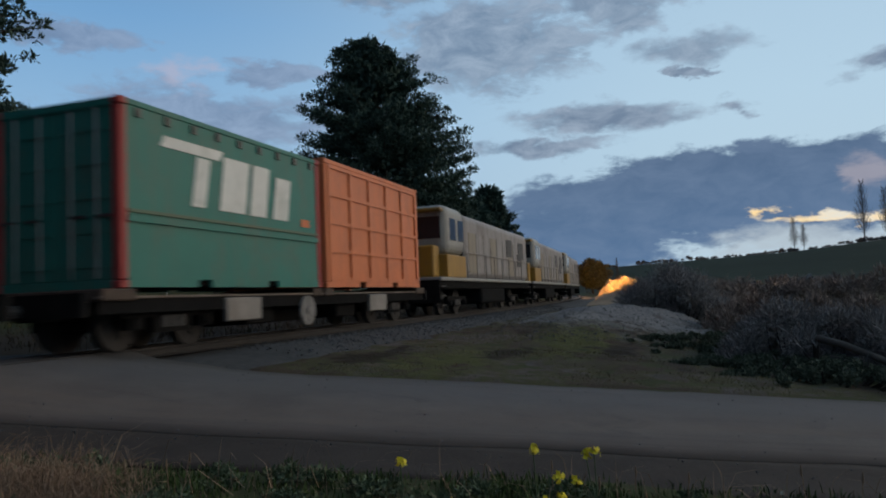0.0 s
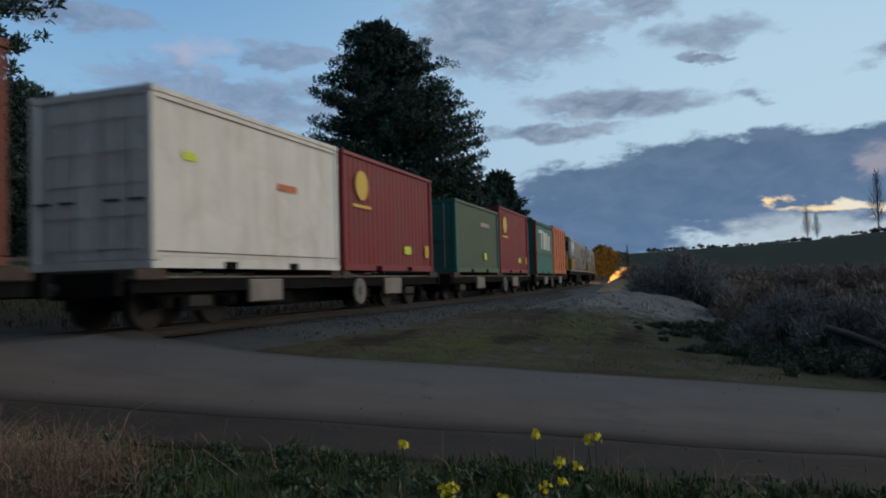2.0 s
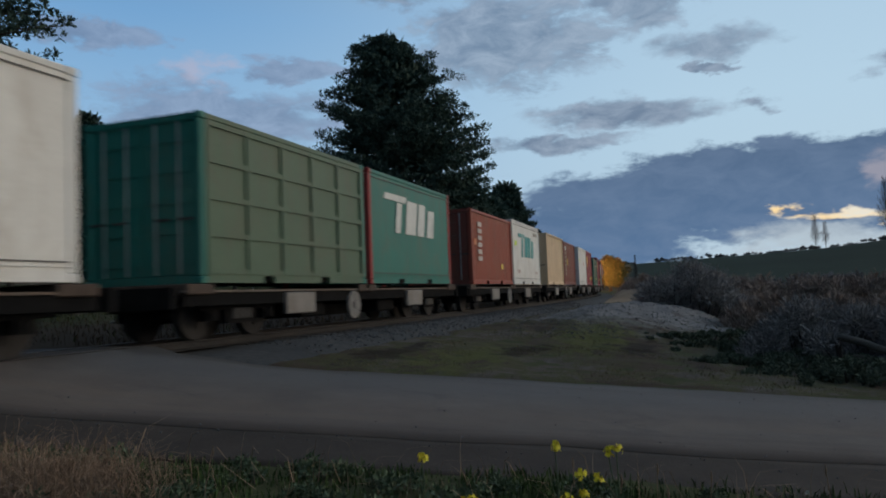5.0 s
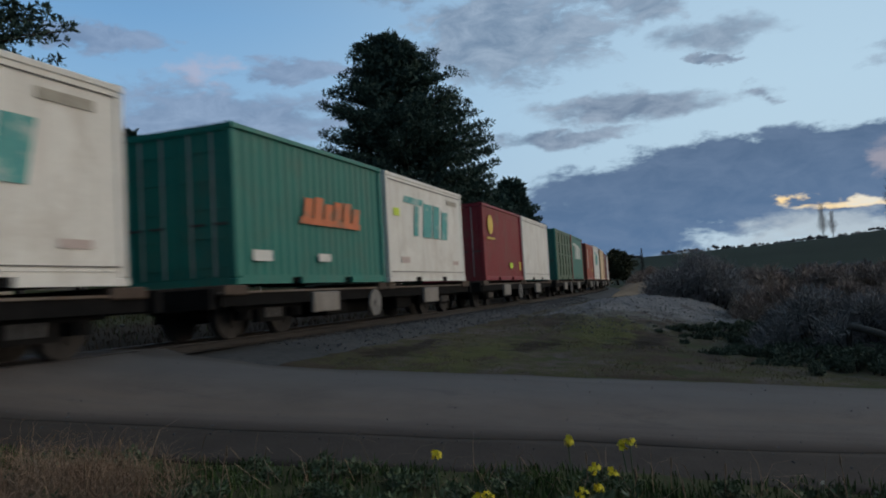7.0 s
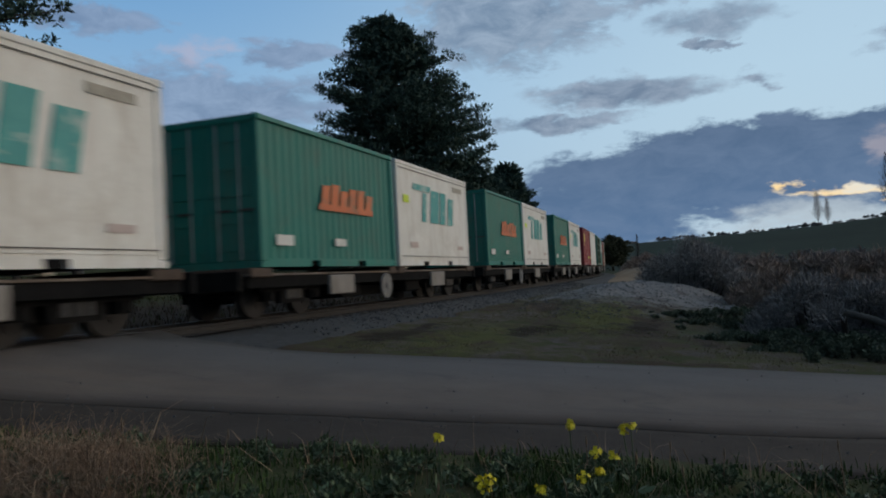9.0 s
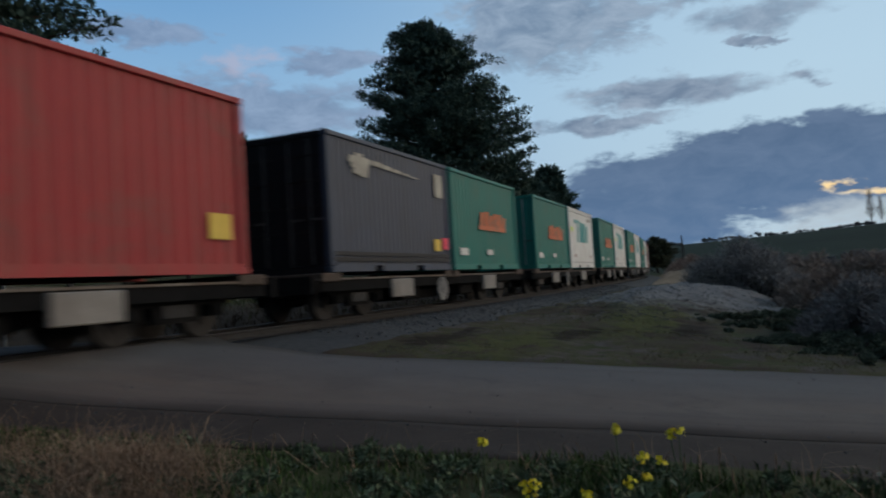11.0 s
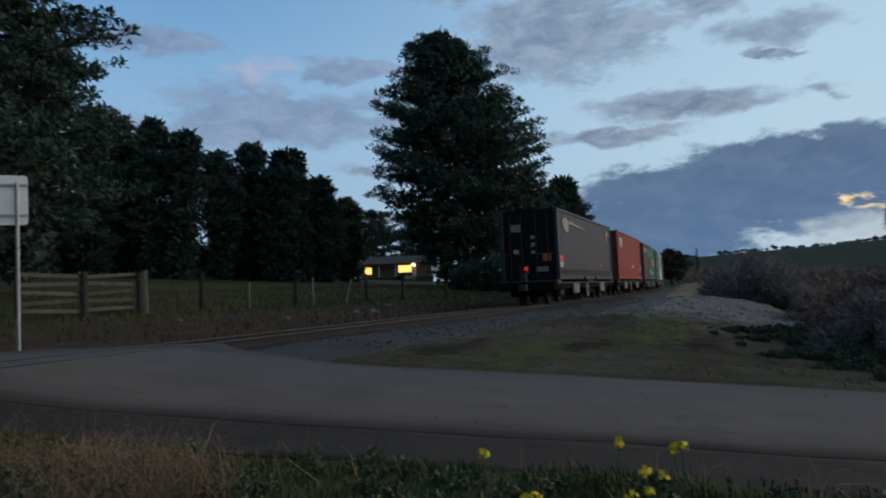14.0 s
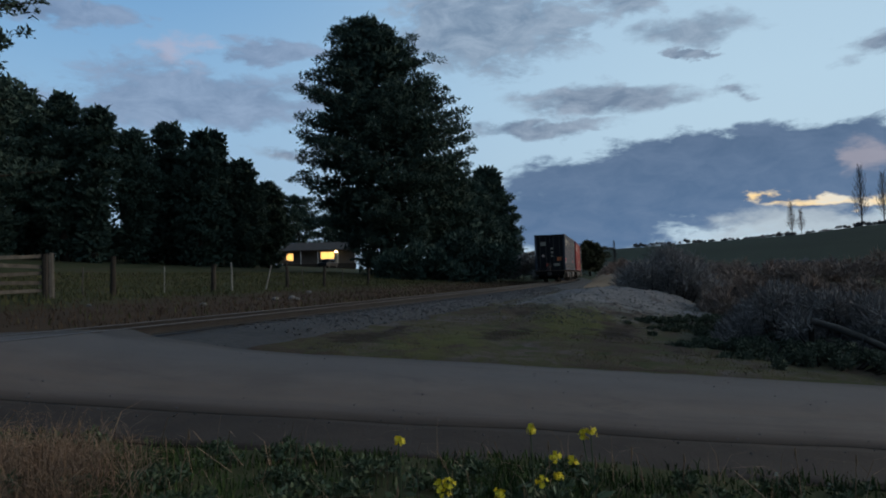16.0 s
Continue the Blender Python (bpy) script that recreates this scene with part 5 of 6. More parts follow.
def pine(label, az, r, height, radius, seed, shape=PINE, limbs=90, lean=0.0, clear=0.06, leaf=0.42, per=26, category="pine tree", foliage=None, clump=0.9, spread=1.0, core=0.6):
    """A conifer: tiers of limbs that each end in flat tufts of needles, round a dense heart."""
    x, y, z = spot(az, r)
    rng = np.random.default_rng(seed)
    t = thing("tree", label, category)
    t.location = (x, y, z - 0.1)
    bm = bmesh.new()
    pts = [(lean * f * f * height * 0.1 + 0.25 * math.sin(3 * f + seed), 0.2 * math.sin(5 * f + seed * 2), f * height * 0.96) for f in (0, 0.15, 0.35, 0.55, 0.75, 0.9, 1.0)]
    r0 = height * 0.018 + 0.12
    tube(bm, pts, [r0 * 1.25, r0, r0 * 0.82, r0 * 0.6, r0 * 0.4, r0 * 0.22, 0.03], 9)
    part("trunk", bm, BARK, t, flat=False)
    centres, sizes, inner, inner_sizes = [], [], [], []
    bm = bmesh.new()
    tiers = max(7, limbs // 8)
    for i in range(tiers):
        level = clear + (1 - clear) * ((i + 0.5 + 0.2 * rng.normal()) / tiers) ** 0.92
        breadth = 0.84 + 0.26 * rng.random()
        for k in range(8):
            f = min(0.995, max(clear, level + 0.22 * rng.normal() / tiers))
            a = i * 1.13 + k * math.pi / 4 + rng.normal() * 0.22
            full = radius * profile(shape, (f - clear) / (1 - clear))
            reach = max(0.4, full * breadth * (0.74 + 0.34 * rng.random()) - 0.3 * clump)
            base = Vector((lean * f * f * height * 0.1, 0, f * height * 0.95))
            rise = reach * (-0.05 + 0.30 * f + 0.06 * rng.normal())
            out, across = Vector((math.cos(a), math.sin(a), 0)), Vector((-math.sin(a), math.cos(a), 0))
            tip = base + out * reach + Vector((0, 0, rise))
            mid = (base + tip) / 2 + Vector((0, 0, -0.07 * reach))
            tube(bm, [base, mid, tip], [r0 * 0.28 * (1 - 0.6 * f), r0 * 0.17 * (1 - 0.6 * f), 0.02], 5, False)
            n = 3 + int(reach * 1.15 * spread / clump)
            for j in range(n):
                g = 0.30 + 0.70 * (j + rng.random()) / n
                p = base.lerp(mid, g * 2) if g < 0.5 else mid.lerp(tip, g * 2 - 1)
                p = p + across * (0.26 * reach * g * rng.uniform(-1, 1))
                centres.append((p.x, p.y, p.z + 0.12 + 0.08 * rng.normal()))
                sizes.append(clump * (0.42 + 0.36 * rng.random()))
            centres.append((tip.x, tip.y, tip.z + 0.2))
            sizes.append(clump * (0.35 + 0.2 * rng.random()))
        if core:
            for k in range(14):
                f = min(0.97, level + 0.5 * rng.normal() / tiers)
                q = core * radius * profile(shape, max(0.0, (f - clear) / (1 - clear))) * math.sqrt(rng.random())
                a = rng.random() * 2 * math.pi
                inner.append((lean * f * f * height * 0.1 + q * math.cos(a), q * math.sin(a), f * height * 0.95))
                inner_sizes.append(clump * 1.2)
    part("branchwork", bm, BARK, t)
    v, f = leaf_cloud(centres, sizes, int(per * 1.25), rng, leaf * 0.9, leaf * 0.17, 0.3, 0.42)
    if core:
        v2, f2 = leaf_cloud(inner, inner_sizes, per, rng, leaf * 1.6, leaf * 0.42, 0.2, 0.8)
        v, f = np.concatenate([v, v2]), np.concatenate([f, f2 + len(v)])
    cloud_mesh("crown", v, f, foliage or NEEDLES, t)
    return t


def bare_tree(label, az, r, height, seed, width=0.16):
    """A leafless upright poplar: trunk and many steep, forking twigs."""
    x, y, z = spot(az, r)
    rng = random.Random(seed)
    t = thing("bare_tree", label, "bare tree")
    t.location = (x, y, z - 0.2)
    bm = bmesh.new()
    tube(bm, [(0, 0, 0), (0.1, 0, height * 0.5), (0, 0.1, height)], [height * 0.011, height * 0.007, 0.05], 6)
    part("trunk", bm, BARE, t)
    bm = bmesh.new()
    for i in range(70):
        f = 0.12 + 0.84 * i / 70
        a = i * 2.4
        ln = height * width * (1.3 - f) * rng.uniform(0.8, 1.5)
        b = Vector((0, 0, f * height))
        e = b + Vector((math.cos(a) * ln * 1.0, math.sin(a) * ln * 1.0, ln * 1.8))
        tube(bm, [b, (b + e) / 2 + Vector((math.cos(a), math.sin(a), 0)) * ln * 0.12, e], [height * 0.0038, height * 0.0026, 0.03], 4, False)
        for k in range(3):
            g = b.lerp(e, 0.4 + 0.18 * k)
            h = g + Vector((rng.uniform(-1, 1), rng.uniform(-1, 1), 2.2)) * ln * 0.22
            tube(bm, [g, h], [height * 0.0022, 0.03], 3, False)
    part("twig_crown", bm, BARE, t)
    return t


def scrub(label, az, r, w, h, seed, material, depth=1.2, leaf=0.16, twigs=True, lumps=26, per=110, category="shrub"):
    """A tangled bush: woody stems and a cloud of small leaves or dead twigs with an uneven top."""
    x, y, z = spot(az, r)
    rng = np.random.default_rng(seed)
    t = thing("shrub", label, category)
    t.location = (x, y, z - 0.05)
    t.rotation_euler = (0, 0, -radians(az))
    centres, sizes = [], []
    bm = bmesh.new()
    for i in range(lumps):
        u = rng.uniform(-1, 1)
        top = h * (1 - 0.55 * abs(u) ** 2.6) * (0.72 + 0.35 * rng.random())
        q = rng.random() ** 0.6
        p = (u * w, rng.normal() * depth * 0.4, max(0.2, top * q - 0.12))
        centres.append(p)
        sizes.append(h * 0.17 + 0.16 * rng.random() * h)
        tube(bm, [(p[0] * 0.7, p[1] * 0.6, 0), (p[0] * 0.9, p[1], p[2] * 0.6), (p[0] + rng.normal() * 0.1, p[1], p[2] + 0.25 * h * rng.random())], [0.03, 0.02, 0.006], 4, False)
    part("woody_growth", bm, DARKWOOD, t)
    v, f = leaf_cloud(centres, sizes, int(per * 1.1), rng, leaf * (1.45 if twigs else 1.0), leaf * 0.085 if twigs else leaf * 0.28, 0.6, 0.8)
    v[:, 2] = np.maximum(v[:, 2], 0.0)
    cloud_mesh("foliage", v, f, material, t)
    return t


def plant_trees():
    pine("tall dark green pine standing alone beyond the railway", -3.8, 75, 27.4, 9.4, 11, [(0.0, 0.32), (0.10, 0.48), (0.2, 0.78), (0.32, 1.0), (0.5, 1.0), (0.6, 0.92), (0.72, 0.80), (0.82, 0.62), (0.90, 0.42), (0.96, 0.25), (1.0, 0.08)], 210, -0.75, 0.03, 0.38, 40, clump=1.15, spread=1.3, core=0.72)
    pine("rounded dark pine beside the curve of the line", 4.5, 105, 15.6, 6.0, 23, [(0, 0.8), (0.3, 0.8), (0.6, 0.62), (0.85, 0.42), (1.0, 0.15)], 100, -0.9, 0.03, 0.5, 34, clump=1.2)
    pine("huge dark pine at the edge of the paddock", -38.5, 38, 27, 7.6, 31, PINE, 170, 0, 0.05, 0.34, 34, clump=0.85, spread=1.2)
    pine("dark pine with a bare lower trunk near the crossing", -47.5, 44, 26, 7.0, 37, PINE, 110, 0, 0.16, 0.36, 30)
    pine("dark pine with a bare lower trunk near the crossing", -56, 42, 24, 7.0, 41, PINE, 90, 0, 0.2, 0.36, 28)
    pine("dark pine behind the paddock fence", -35, 66, 20, 5.0, 43, TALL, 90, 0, 0.06, 0.4, 28, clump=1.1)
    for az, r, h, w, sd in ((-29.0, 84, 17.8, 3.4, 1), (-26.8, 80, 16.6, 3.0, 2), (-24.9, 78, 15.2, 2.4, 3), (-22.2, 82, 14.0, 3.0, 4), (-19.8, 86, 16.0, 3.6, 5),
                            (-17.9, 82, 14.4, 3.2, 6), (-16.5, 84, 15.0, 1.6, 7), (-14.8, 86, 12.4, 3.0, 8), (-12.9, 92, 10.4, 3.2, 9), (-31.0, 80, 17.0, 3.4, 10)):
        pine("dark open-crowned pine in the row behind the paddock", az, r, h, w, sd + 50, TALL if sd in (3, 7, 4) else DOME, 74, rng_lean(sd), 0.06, 0.42, 30, clump=0.95, core=0.42)
    for az, r, h, w, sd in ((-10.6, 175, 16.5, 8.5, 71), (-13.8, 170, 16, 7, 74), (-7.5, 180, 15, 7, 76), (1.6, 92, 6.5, 5.0, 75)):
        pine("dark bushy tree behind the house paddock", az, r, h, w, sd, DOME, 60, 0, 0.05, 0.55, 26, clump=1.2, category="tree")
    # out of view: added to keep skylight from left and behind off the train
    for k, (az, r, h, w) in enumerate(((-64, 36, 25, 7), (-73, 33, 26, 7.5), (-83, 31, 24, 7), (-95, 32, 26, 7.5), (-108, 34, 25, 7), (-122, 36, 24, 7))):
        pine("unseen dark pine added to block skylight from the left", az, r, h, w, 140 + k, PINE, 44, 0, 0.10, 0.7, 18, clump=1.6)
    for k in range(12):
        az = -35 + 1.75 * k
        scrub("dark undergrowth below the row of pines", az, 98 + 9 * math.sin(k * 2.3), 3.6, 5.0 + 1.6 * math.sin(k * 1.7), 160 + k, NEEDLES, 2.4, 0.6, False, 40, 90)
    pine("dark dense tree filling in beside the tall pine", 0.6, 80, 12.5, 4.6, 77, DOME, 60, 0, 0.03, 0.45, 28, clump=1.1, category="tree")
    pine("dark dense tree filling in beside the tall pine", 2.6, 86, 11.0, 4.2, 78, DOME, 60, 0, 0.03, 0.45, 28, clump=1.1, category="tree")
    scrub("rounded dark bush below the tall pine", 2.3, 66, 3.2, 4.6, 81, NEEDLES, 2.0, 0.4, False, 46, 120)
    scrub("dark undergrowth at the foot of the tall pine", -1.8, 64, 3.6, 3.0, 82, NEEDLES, 1.6, 0.36, False, 40, 120)
    scrub("dark undergrowth at the foot of the tall pine", 6.3, 88, 4.0, 3.0, 83, BLACKSCRUB, 1.6, 0.4, False, 34, 110)
    pine("spreading gum tree beside the line, lit by a passing headlight", 11.5, 178, 7.8, 4.4, 91, DOME, 46, 0, 0.25, 0.5, 30, "gum tree", EUCALYPT, 1.0)
    bare_tree("slender leafless poplar beyond the line", 13.35, 215, 9.0, 5, 0.07)
    bare_tree("leafless poplar standing on the hill", 25.6, 440, 18, 6, 0.13)
    bare_tree("leafless poplar standing on the hill", 26.2, 445, 14, 9, 0.13)
    bare_tree("tall leafless poplar standing on the hill", 29.9, 440, 32, 7, 0.11)
    bare_tree("tall leafless poplar standing on the hill", 31.2, 445, 27, 8, 0.11)
    scrub("dark undergrowth below the pines near the crossing", -50, 50, 8.5, 8.5, 84, NEEDLES, 1.8, 0.36, False, 46, 120)
    scrub("dark undergrowth below the pines near the crossing", -42, 52, 7.0, 8.0, 85, NEEDLES, 1.8, 0.36, False, 40, 120)
    # scrub along the right of the line
    scrub("dense dark rounded thicket of bare brown twigs", 16.9, 34, 1.9, 2.35, 101, BLACKSCRUB, 1.6, 0.15, True, 110, 330)
    scrub("brown leafless thicket beside the line", 20.6, 38, 2.0, 1.3, 102, SCRUB, 1.6, 0.22, True, 50, 220)
    scrub("brown leafless thicket beside the line", 23.5, 30, 2.2, 1.3, 103, SCRUB, 1.5, 0.22, True, 50, 220)
    scrub("brown leafless thicket beside the line", 27.5, 29, 2.2, 1.3, 104, SCRUB, 1.5, 0.22, True, 50, 220)
    scrub("brown leafless thicket beside the line", 31.5, 28, 2.2, 1.3, 105, SCRUB, 1.5, 0.22, True, 50, 220)
    scrub("brown leafless thicket beside the line", 35.5, 27, 2.2, 1.3, 115, SCRUB, 1.5, 0.22, True, 40, 200)
    scrub("low brown bush beside the line", 19.8, 50, 2.4, 1.5, 106, SCRUB, 1.6, 0.28, True, 40, 160)
    scrub("low brown bush beside the line", 13.8, 92, 2.2, 2.6, 107, SCRUB, 1.6, 0.3, True, 40, 160)
    scrub("tall bushes on the curve of the line", 13.6, 124, 3.4, 2.6, 108, SCRUB, 2.2, 0.4, False, 46, 120)
    scrub("tall bushes on the curve of the line", 17.6, 70, 3.2, 2.6, 109, SCRUB, 2.0, 0.36, True, 46, 140)
    scrub("brown bushes on the lower slope", 18.5, 60, 4.5, 2.4, 110, SCRUB, 2.0, 0.36, True, 46, 140)
    scrub("brown bushes on the lower slope", 23.5, 58, 5.0, 2.3, 111, SCRUB, 2.0, 0.36, True, 46, 140)
    scrub("brown bushes on the lower slope", 29.0, 56, 5.0, 2.3, 112, SCRUB, 2.0, 0.36, True, 46, 140)
    scrub("black-green tangled bush beside the road", 25.4, 18.5, 1.5, 1.35, 113, BLACKSCRUB, 1.2, 0.12, True, 60, 300)
    scrub("black-green tangled bush beside the road", 29.6, 17.5, 1.5, 1.35, 114, BLACKSCRUB, 1.2, 0.12, True, 60, 300)
    scrub("black-green tangled bush beside the road", 34.0, 17.0, 1.5, 1.3, 116, BLACKSCRUB, 1.2, 0.12, True, 50, 260)
    scrub("low dark weeds along the road verge", 22.6, 16.5, 1.6, 0.42, 117, LOWWEED, 1.4, 0.07, False, 60, 160)
    scrub("low dark weeds along the road verge", 27.0, 15.0, 1.8, 0.5, 118, LOWWEED, 1.2, 0.06, False, 60, 160)
    scrub("low green weeds on the gravel", 17.2, 22, 1.4, 0.26, 119, LOWWEED, 1.6, 0.07, False, 60, 140)
    scrub("low green weeds on the gravel", 20.0, 20, 1.6, 0.32, 120, LOWWEED, 1.6, 0.07, False, 60, 140)
    rng = random.Random(4)
    for i in range(34):
        az = 13 + 20 * i / 34 + rng.uniform(-0.3, 0.3)
        if rng.random() < 0.5:
            scrub("small dark tree on the skyline of the hill", az, rng.uniform(440, 475), rng.uniform(3, 9), rng.uniform(0.9, 2.0), 200 + i, BLACKSCRUB, 2.0, 0.9, False, 14, 40, "tree")
    for az, r in ((20, 150), (27, 140), (31, 150), (24, 160), (16.5, 150)):
        scrub("dark bush on the grazed slope", az, r, 6, 2.6, int(az * 10), BLACKSCRUB, 3, 0.8, False, 24, 60)


def rng_lean(k):
    return ((k * 37) % 7 - 3) * 0.12


plant_trees()


# ---- signs ----
def plate(w, h, corner, thick=0.004):
    bm = bmesh.new()
    pts = []
    for cx, cy, a0 in ((w / 2 - corner, h / 2 - corner, 0), (-w / 2 + corner, h / 2 - corner, 90), (-w / 2 + corner, -h / 2 + corner, 180), (w / 2 - corner, -h / 2 + corner, 270)):
        for k in range(6):
            a = radians(a0 + 18 * k)
            pts.append((cx + corner * math.cos(a), cy + corner * math.sin(a)))
    return prism(pts, thick)


def prism(pts, thick):
    bm = bmesh.new()
    a = [bm.verts.new((x, y, 0)) for x, y in pts]
    b = [bm.verts.new((x, y, thick)) for x, y in pts]
    bm.faces.new(a[::-1])
    bm.faces.new(b)
    n = len(pts)
    for i in range(n):
        bm.faces.new((a[i], a[(i + 1) % n], b[(i + 1) % n], b[i]))
    return bm


def octagon(r):
    return [(r * math.cos(radians(22.5 + 45 * k)), r * math.sin(radians(22.5 + 45 * k))) for k in range(8)]


def lay(parent, name, bm, material, x, z, y, spin=0.0):
    """Sets a flat piece upright on the sign, facing +y outwards, spin degrees round its face."""
    o = part(name, bm, material, parent)
    o.matrix_basis = Matrix.Translation((x, y, z)) @ Matrix(((-1, 0, 0, 0), (0, 0, 1, 0), (0, 1, 0, 0), (0, 0, 0, 1))) @ Matrix.Rotation(radians(spin), 4, "Z")
    return o


def facing(x, y, z, az):
    """Local +y looks towards the azimuth."""
    return Matrix.Translation((x, y, z)) @ Matrix.Rotation(-radians(az), 4, "Z")


UPRIGHT = Matrix(((-1, 0, 0, 0), (0, 0, 1, 0), (0, 1, 0, 0), (0, 0, 0, 1)))


def near_sign():
    sx, sy, _ = spot(-43.35, 5.06)
    sx -= 0.25
    gz = ground_z(sx, sy)
    sg = thing("railway_crossing_sign", "red and white crossing and stop signs on a galvanised post", "road sign")
    sg.matrix_basis = facing(sx, sy, gz, 102) @ Matrix.Rotation(radians(0.6), 4, "Y")
    Z = 1.65 - gz
    bm = bmesh.new()
    tube(bm, [(0, -0.035, -0.1), (0, -0.035, Z + 2.10)], 0.03, 14)
    part("post", bm, GALV, sg, flat=False)
    # warning plate
    zc = Z + 0.392
    lay(sg, "warning_plate", plate(0.58, 0.585, 0.035), SIGN_WHITE, 0, zc, 0)
    p = lay(sg, "plate_border", plate(0.575, 0.56, 0.03, 0.002), SIGN_BLACK, 0, zc, 0.0042)
    lay(sg, "plate_face", plate(0.545, 0.53, 0.025, 0.002), SIGN_WHITE, 0, zc, 0.0064)
    for k, (txt, sq) in enumerate((("LOOK", 0.82), ("FOR", 0.82), ("TRAINS", 0.80))):
        lettering(txt, 0.138, SIGN_BLACK, sg, Matrix.Translation((0, 0.0095, zc + 0.165 - 0.165 * k)) @ UPRIGHT, squeeze=sq, spacing=1.1)
    # stop plate
    zc = Z + 0.995
    R8 = 0.30 / math.cos(radians(22.5))
    lay(sg, "stop_plate", prism(octagon(R8), 0.004), SIGN_WHITE, 0, zc, 0.010)
    lay(sg, "stop_face", prism(octagon(R8 * 0.945), 0.002), SIGN_RED, 0, zc, 0.0142)
    lettering("STOP", 0.235, SIGN_WHITE, sg, Matrix.Translation((0, 0.0175, zc)) @ UPRIGHT, squeeze=0.80)
    # target board with the crossed arms
    zc, xc = Z + 1.70, 0.355
    lay(sg, "target_board", plate(1.29, 0.86, 0.07), SIGN_WHITE, xc, zc, 0)
    lay(sg, "board_face", plate(1.26, 0.83, 0.06, 0.002), SIGN_RED, xc, zc, 0.0042)
    for n, (spin, txt) in enumerate(((-33, "RAIL WAY"), (33, "CROSSING"))):
        lift = 0.0064 + 0.0065 * n
        if n:
            spin = 33
        lay(sg, "arm_border", plate(1.30, 0.212, 0.005, 0.002), SIGN_WHITE, xc, zc, lift, spin)
        lay(sg, "arm_line", plate(1.275, 0.19, 0.004, 0.001), SIGN_BLACK, xc, zc, lift + 0.0022, spin)
        lay(sg, "arm", plate(1.262, 0.178, 0.004, 0.001), SIGN_WHITE, xc, zc, lift + 0.0034, spin)
        for word, shift in (("RAIL", -0.36), ("WAY", 0.38)) if n == 0 else (("CROSSING", 0.0),):
            lettering(word, 0.145 if n else 0.135, SIGN_BLACK, sg, Matrix.Translation((xc, lift + 0.0062, zc)) @ UPRIGHT @ Matrix.Rotation(radians(spin), 4, "Z") @ Matrix.Translation((shift, 0, 0)), spacing=1.5 if n else 1.3, squeeze=0.92)
    for z in (Z + 0.2, Z + 0.58, Z + 0.85, Z + 1.15, Z + 1.45, Z + 1.95):
        part_box("clamp", (-0.05, 0.05, -0.07, -0.001, z - 0.015, z + 0.015), GALV, sg)


def far_sign():
    x, y, z = spot(-38.1, 15.4)
    sg = thing("crossing_sign_back", "bare metal backs of crossing signs on two steel posts", "road sign")
    sg.matrix_basis = facing(x, y, z, 330)
    Z = 1.65 - z
    lay(sg, "board_back", plate(1.12, 0.90, 0.06), ALU, 0.27, Z + 2.03, 0.03)
    lay(sg, "stop_back", prism(octagon(0.31), 0.004), ALU, 0.02, Z + 1.27, 0.03)
    lay(sg, "plate_back", plate(0.58, 0.58, 0.03), ALU, 0.02, Z + 0.68, 0.03)
    for px, top in ((0.0, 2.35), (0.66, 2.35)):
        bm = bmesh.new()
        tube(bm, [(px, 0, -0.1), (px, 0, Z + top)], 0.032, 10)
        part("post", bm, GALV, sg)
    for zz in (Z + 1.75, Z + 2.3):
        part_box("rail", (-0.28, 0.82, -0.012, 0.028, zz - 0.02, zz + 0.02), GALV, sg)
    wp = thing("guide_post", "leaning white roadside guide post", "guide post")
    wp.matrix_basis = facing(x + 0.14, y - 0.25, z, 140) @ Matrix.Rotation(radians(-9), 4, "Y")
    part("post", soft_box(-0.055, 0.055, -0.02, 0.02, -0.05, 1.15, 0.012, 1), SIGN_WHITE, wp)


near_sign()
far_sign()


# ---- fences, house, timber ----
def fence_post(label, x, y, h, r, lean, material, seed):
    z = ground_z(x, y)
    p = thing("fence_post", label, "fence post", "posts of the paddock fence")
    bm = bmesh.new()
    rng = random.Random(seed)
    pts = [(lean * f * h + rng.uniform(-0.015, 0.015), rng.uniform(-0.015, 0.015), -0.15 + f * (h + 0.15)) for f in (0, 0.4, 0.8, 1.0)]
    tube(bm, pts, [r * 1.1, r, r * 0.95, r * 0.85], 9)
    part("shaft", bm, material, p)
    p.location = (x, y, z)
    return p


def fence_at(az):
    a = radians(az)
    r = 19.6 / (NX * math.sin(a) + NY * math.cos(a))
    return r * math.sin(a), r * math.cos(a)


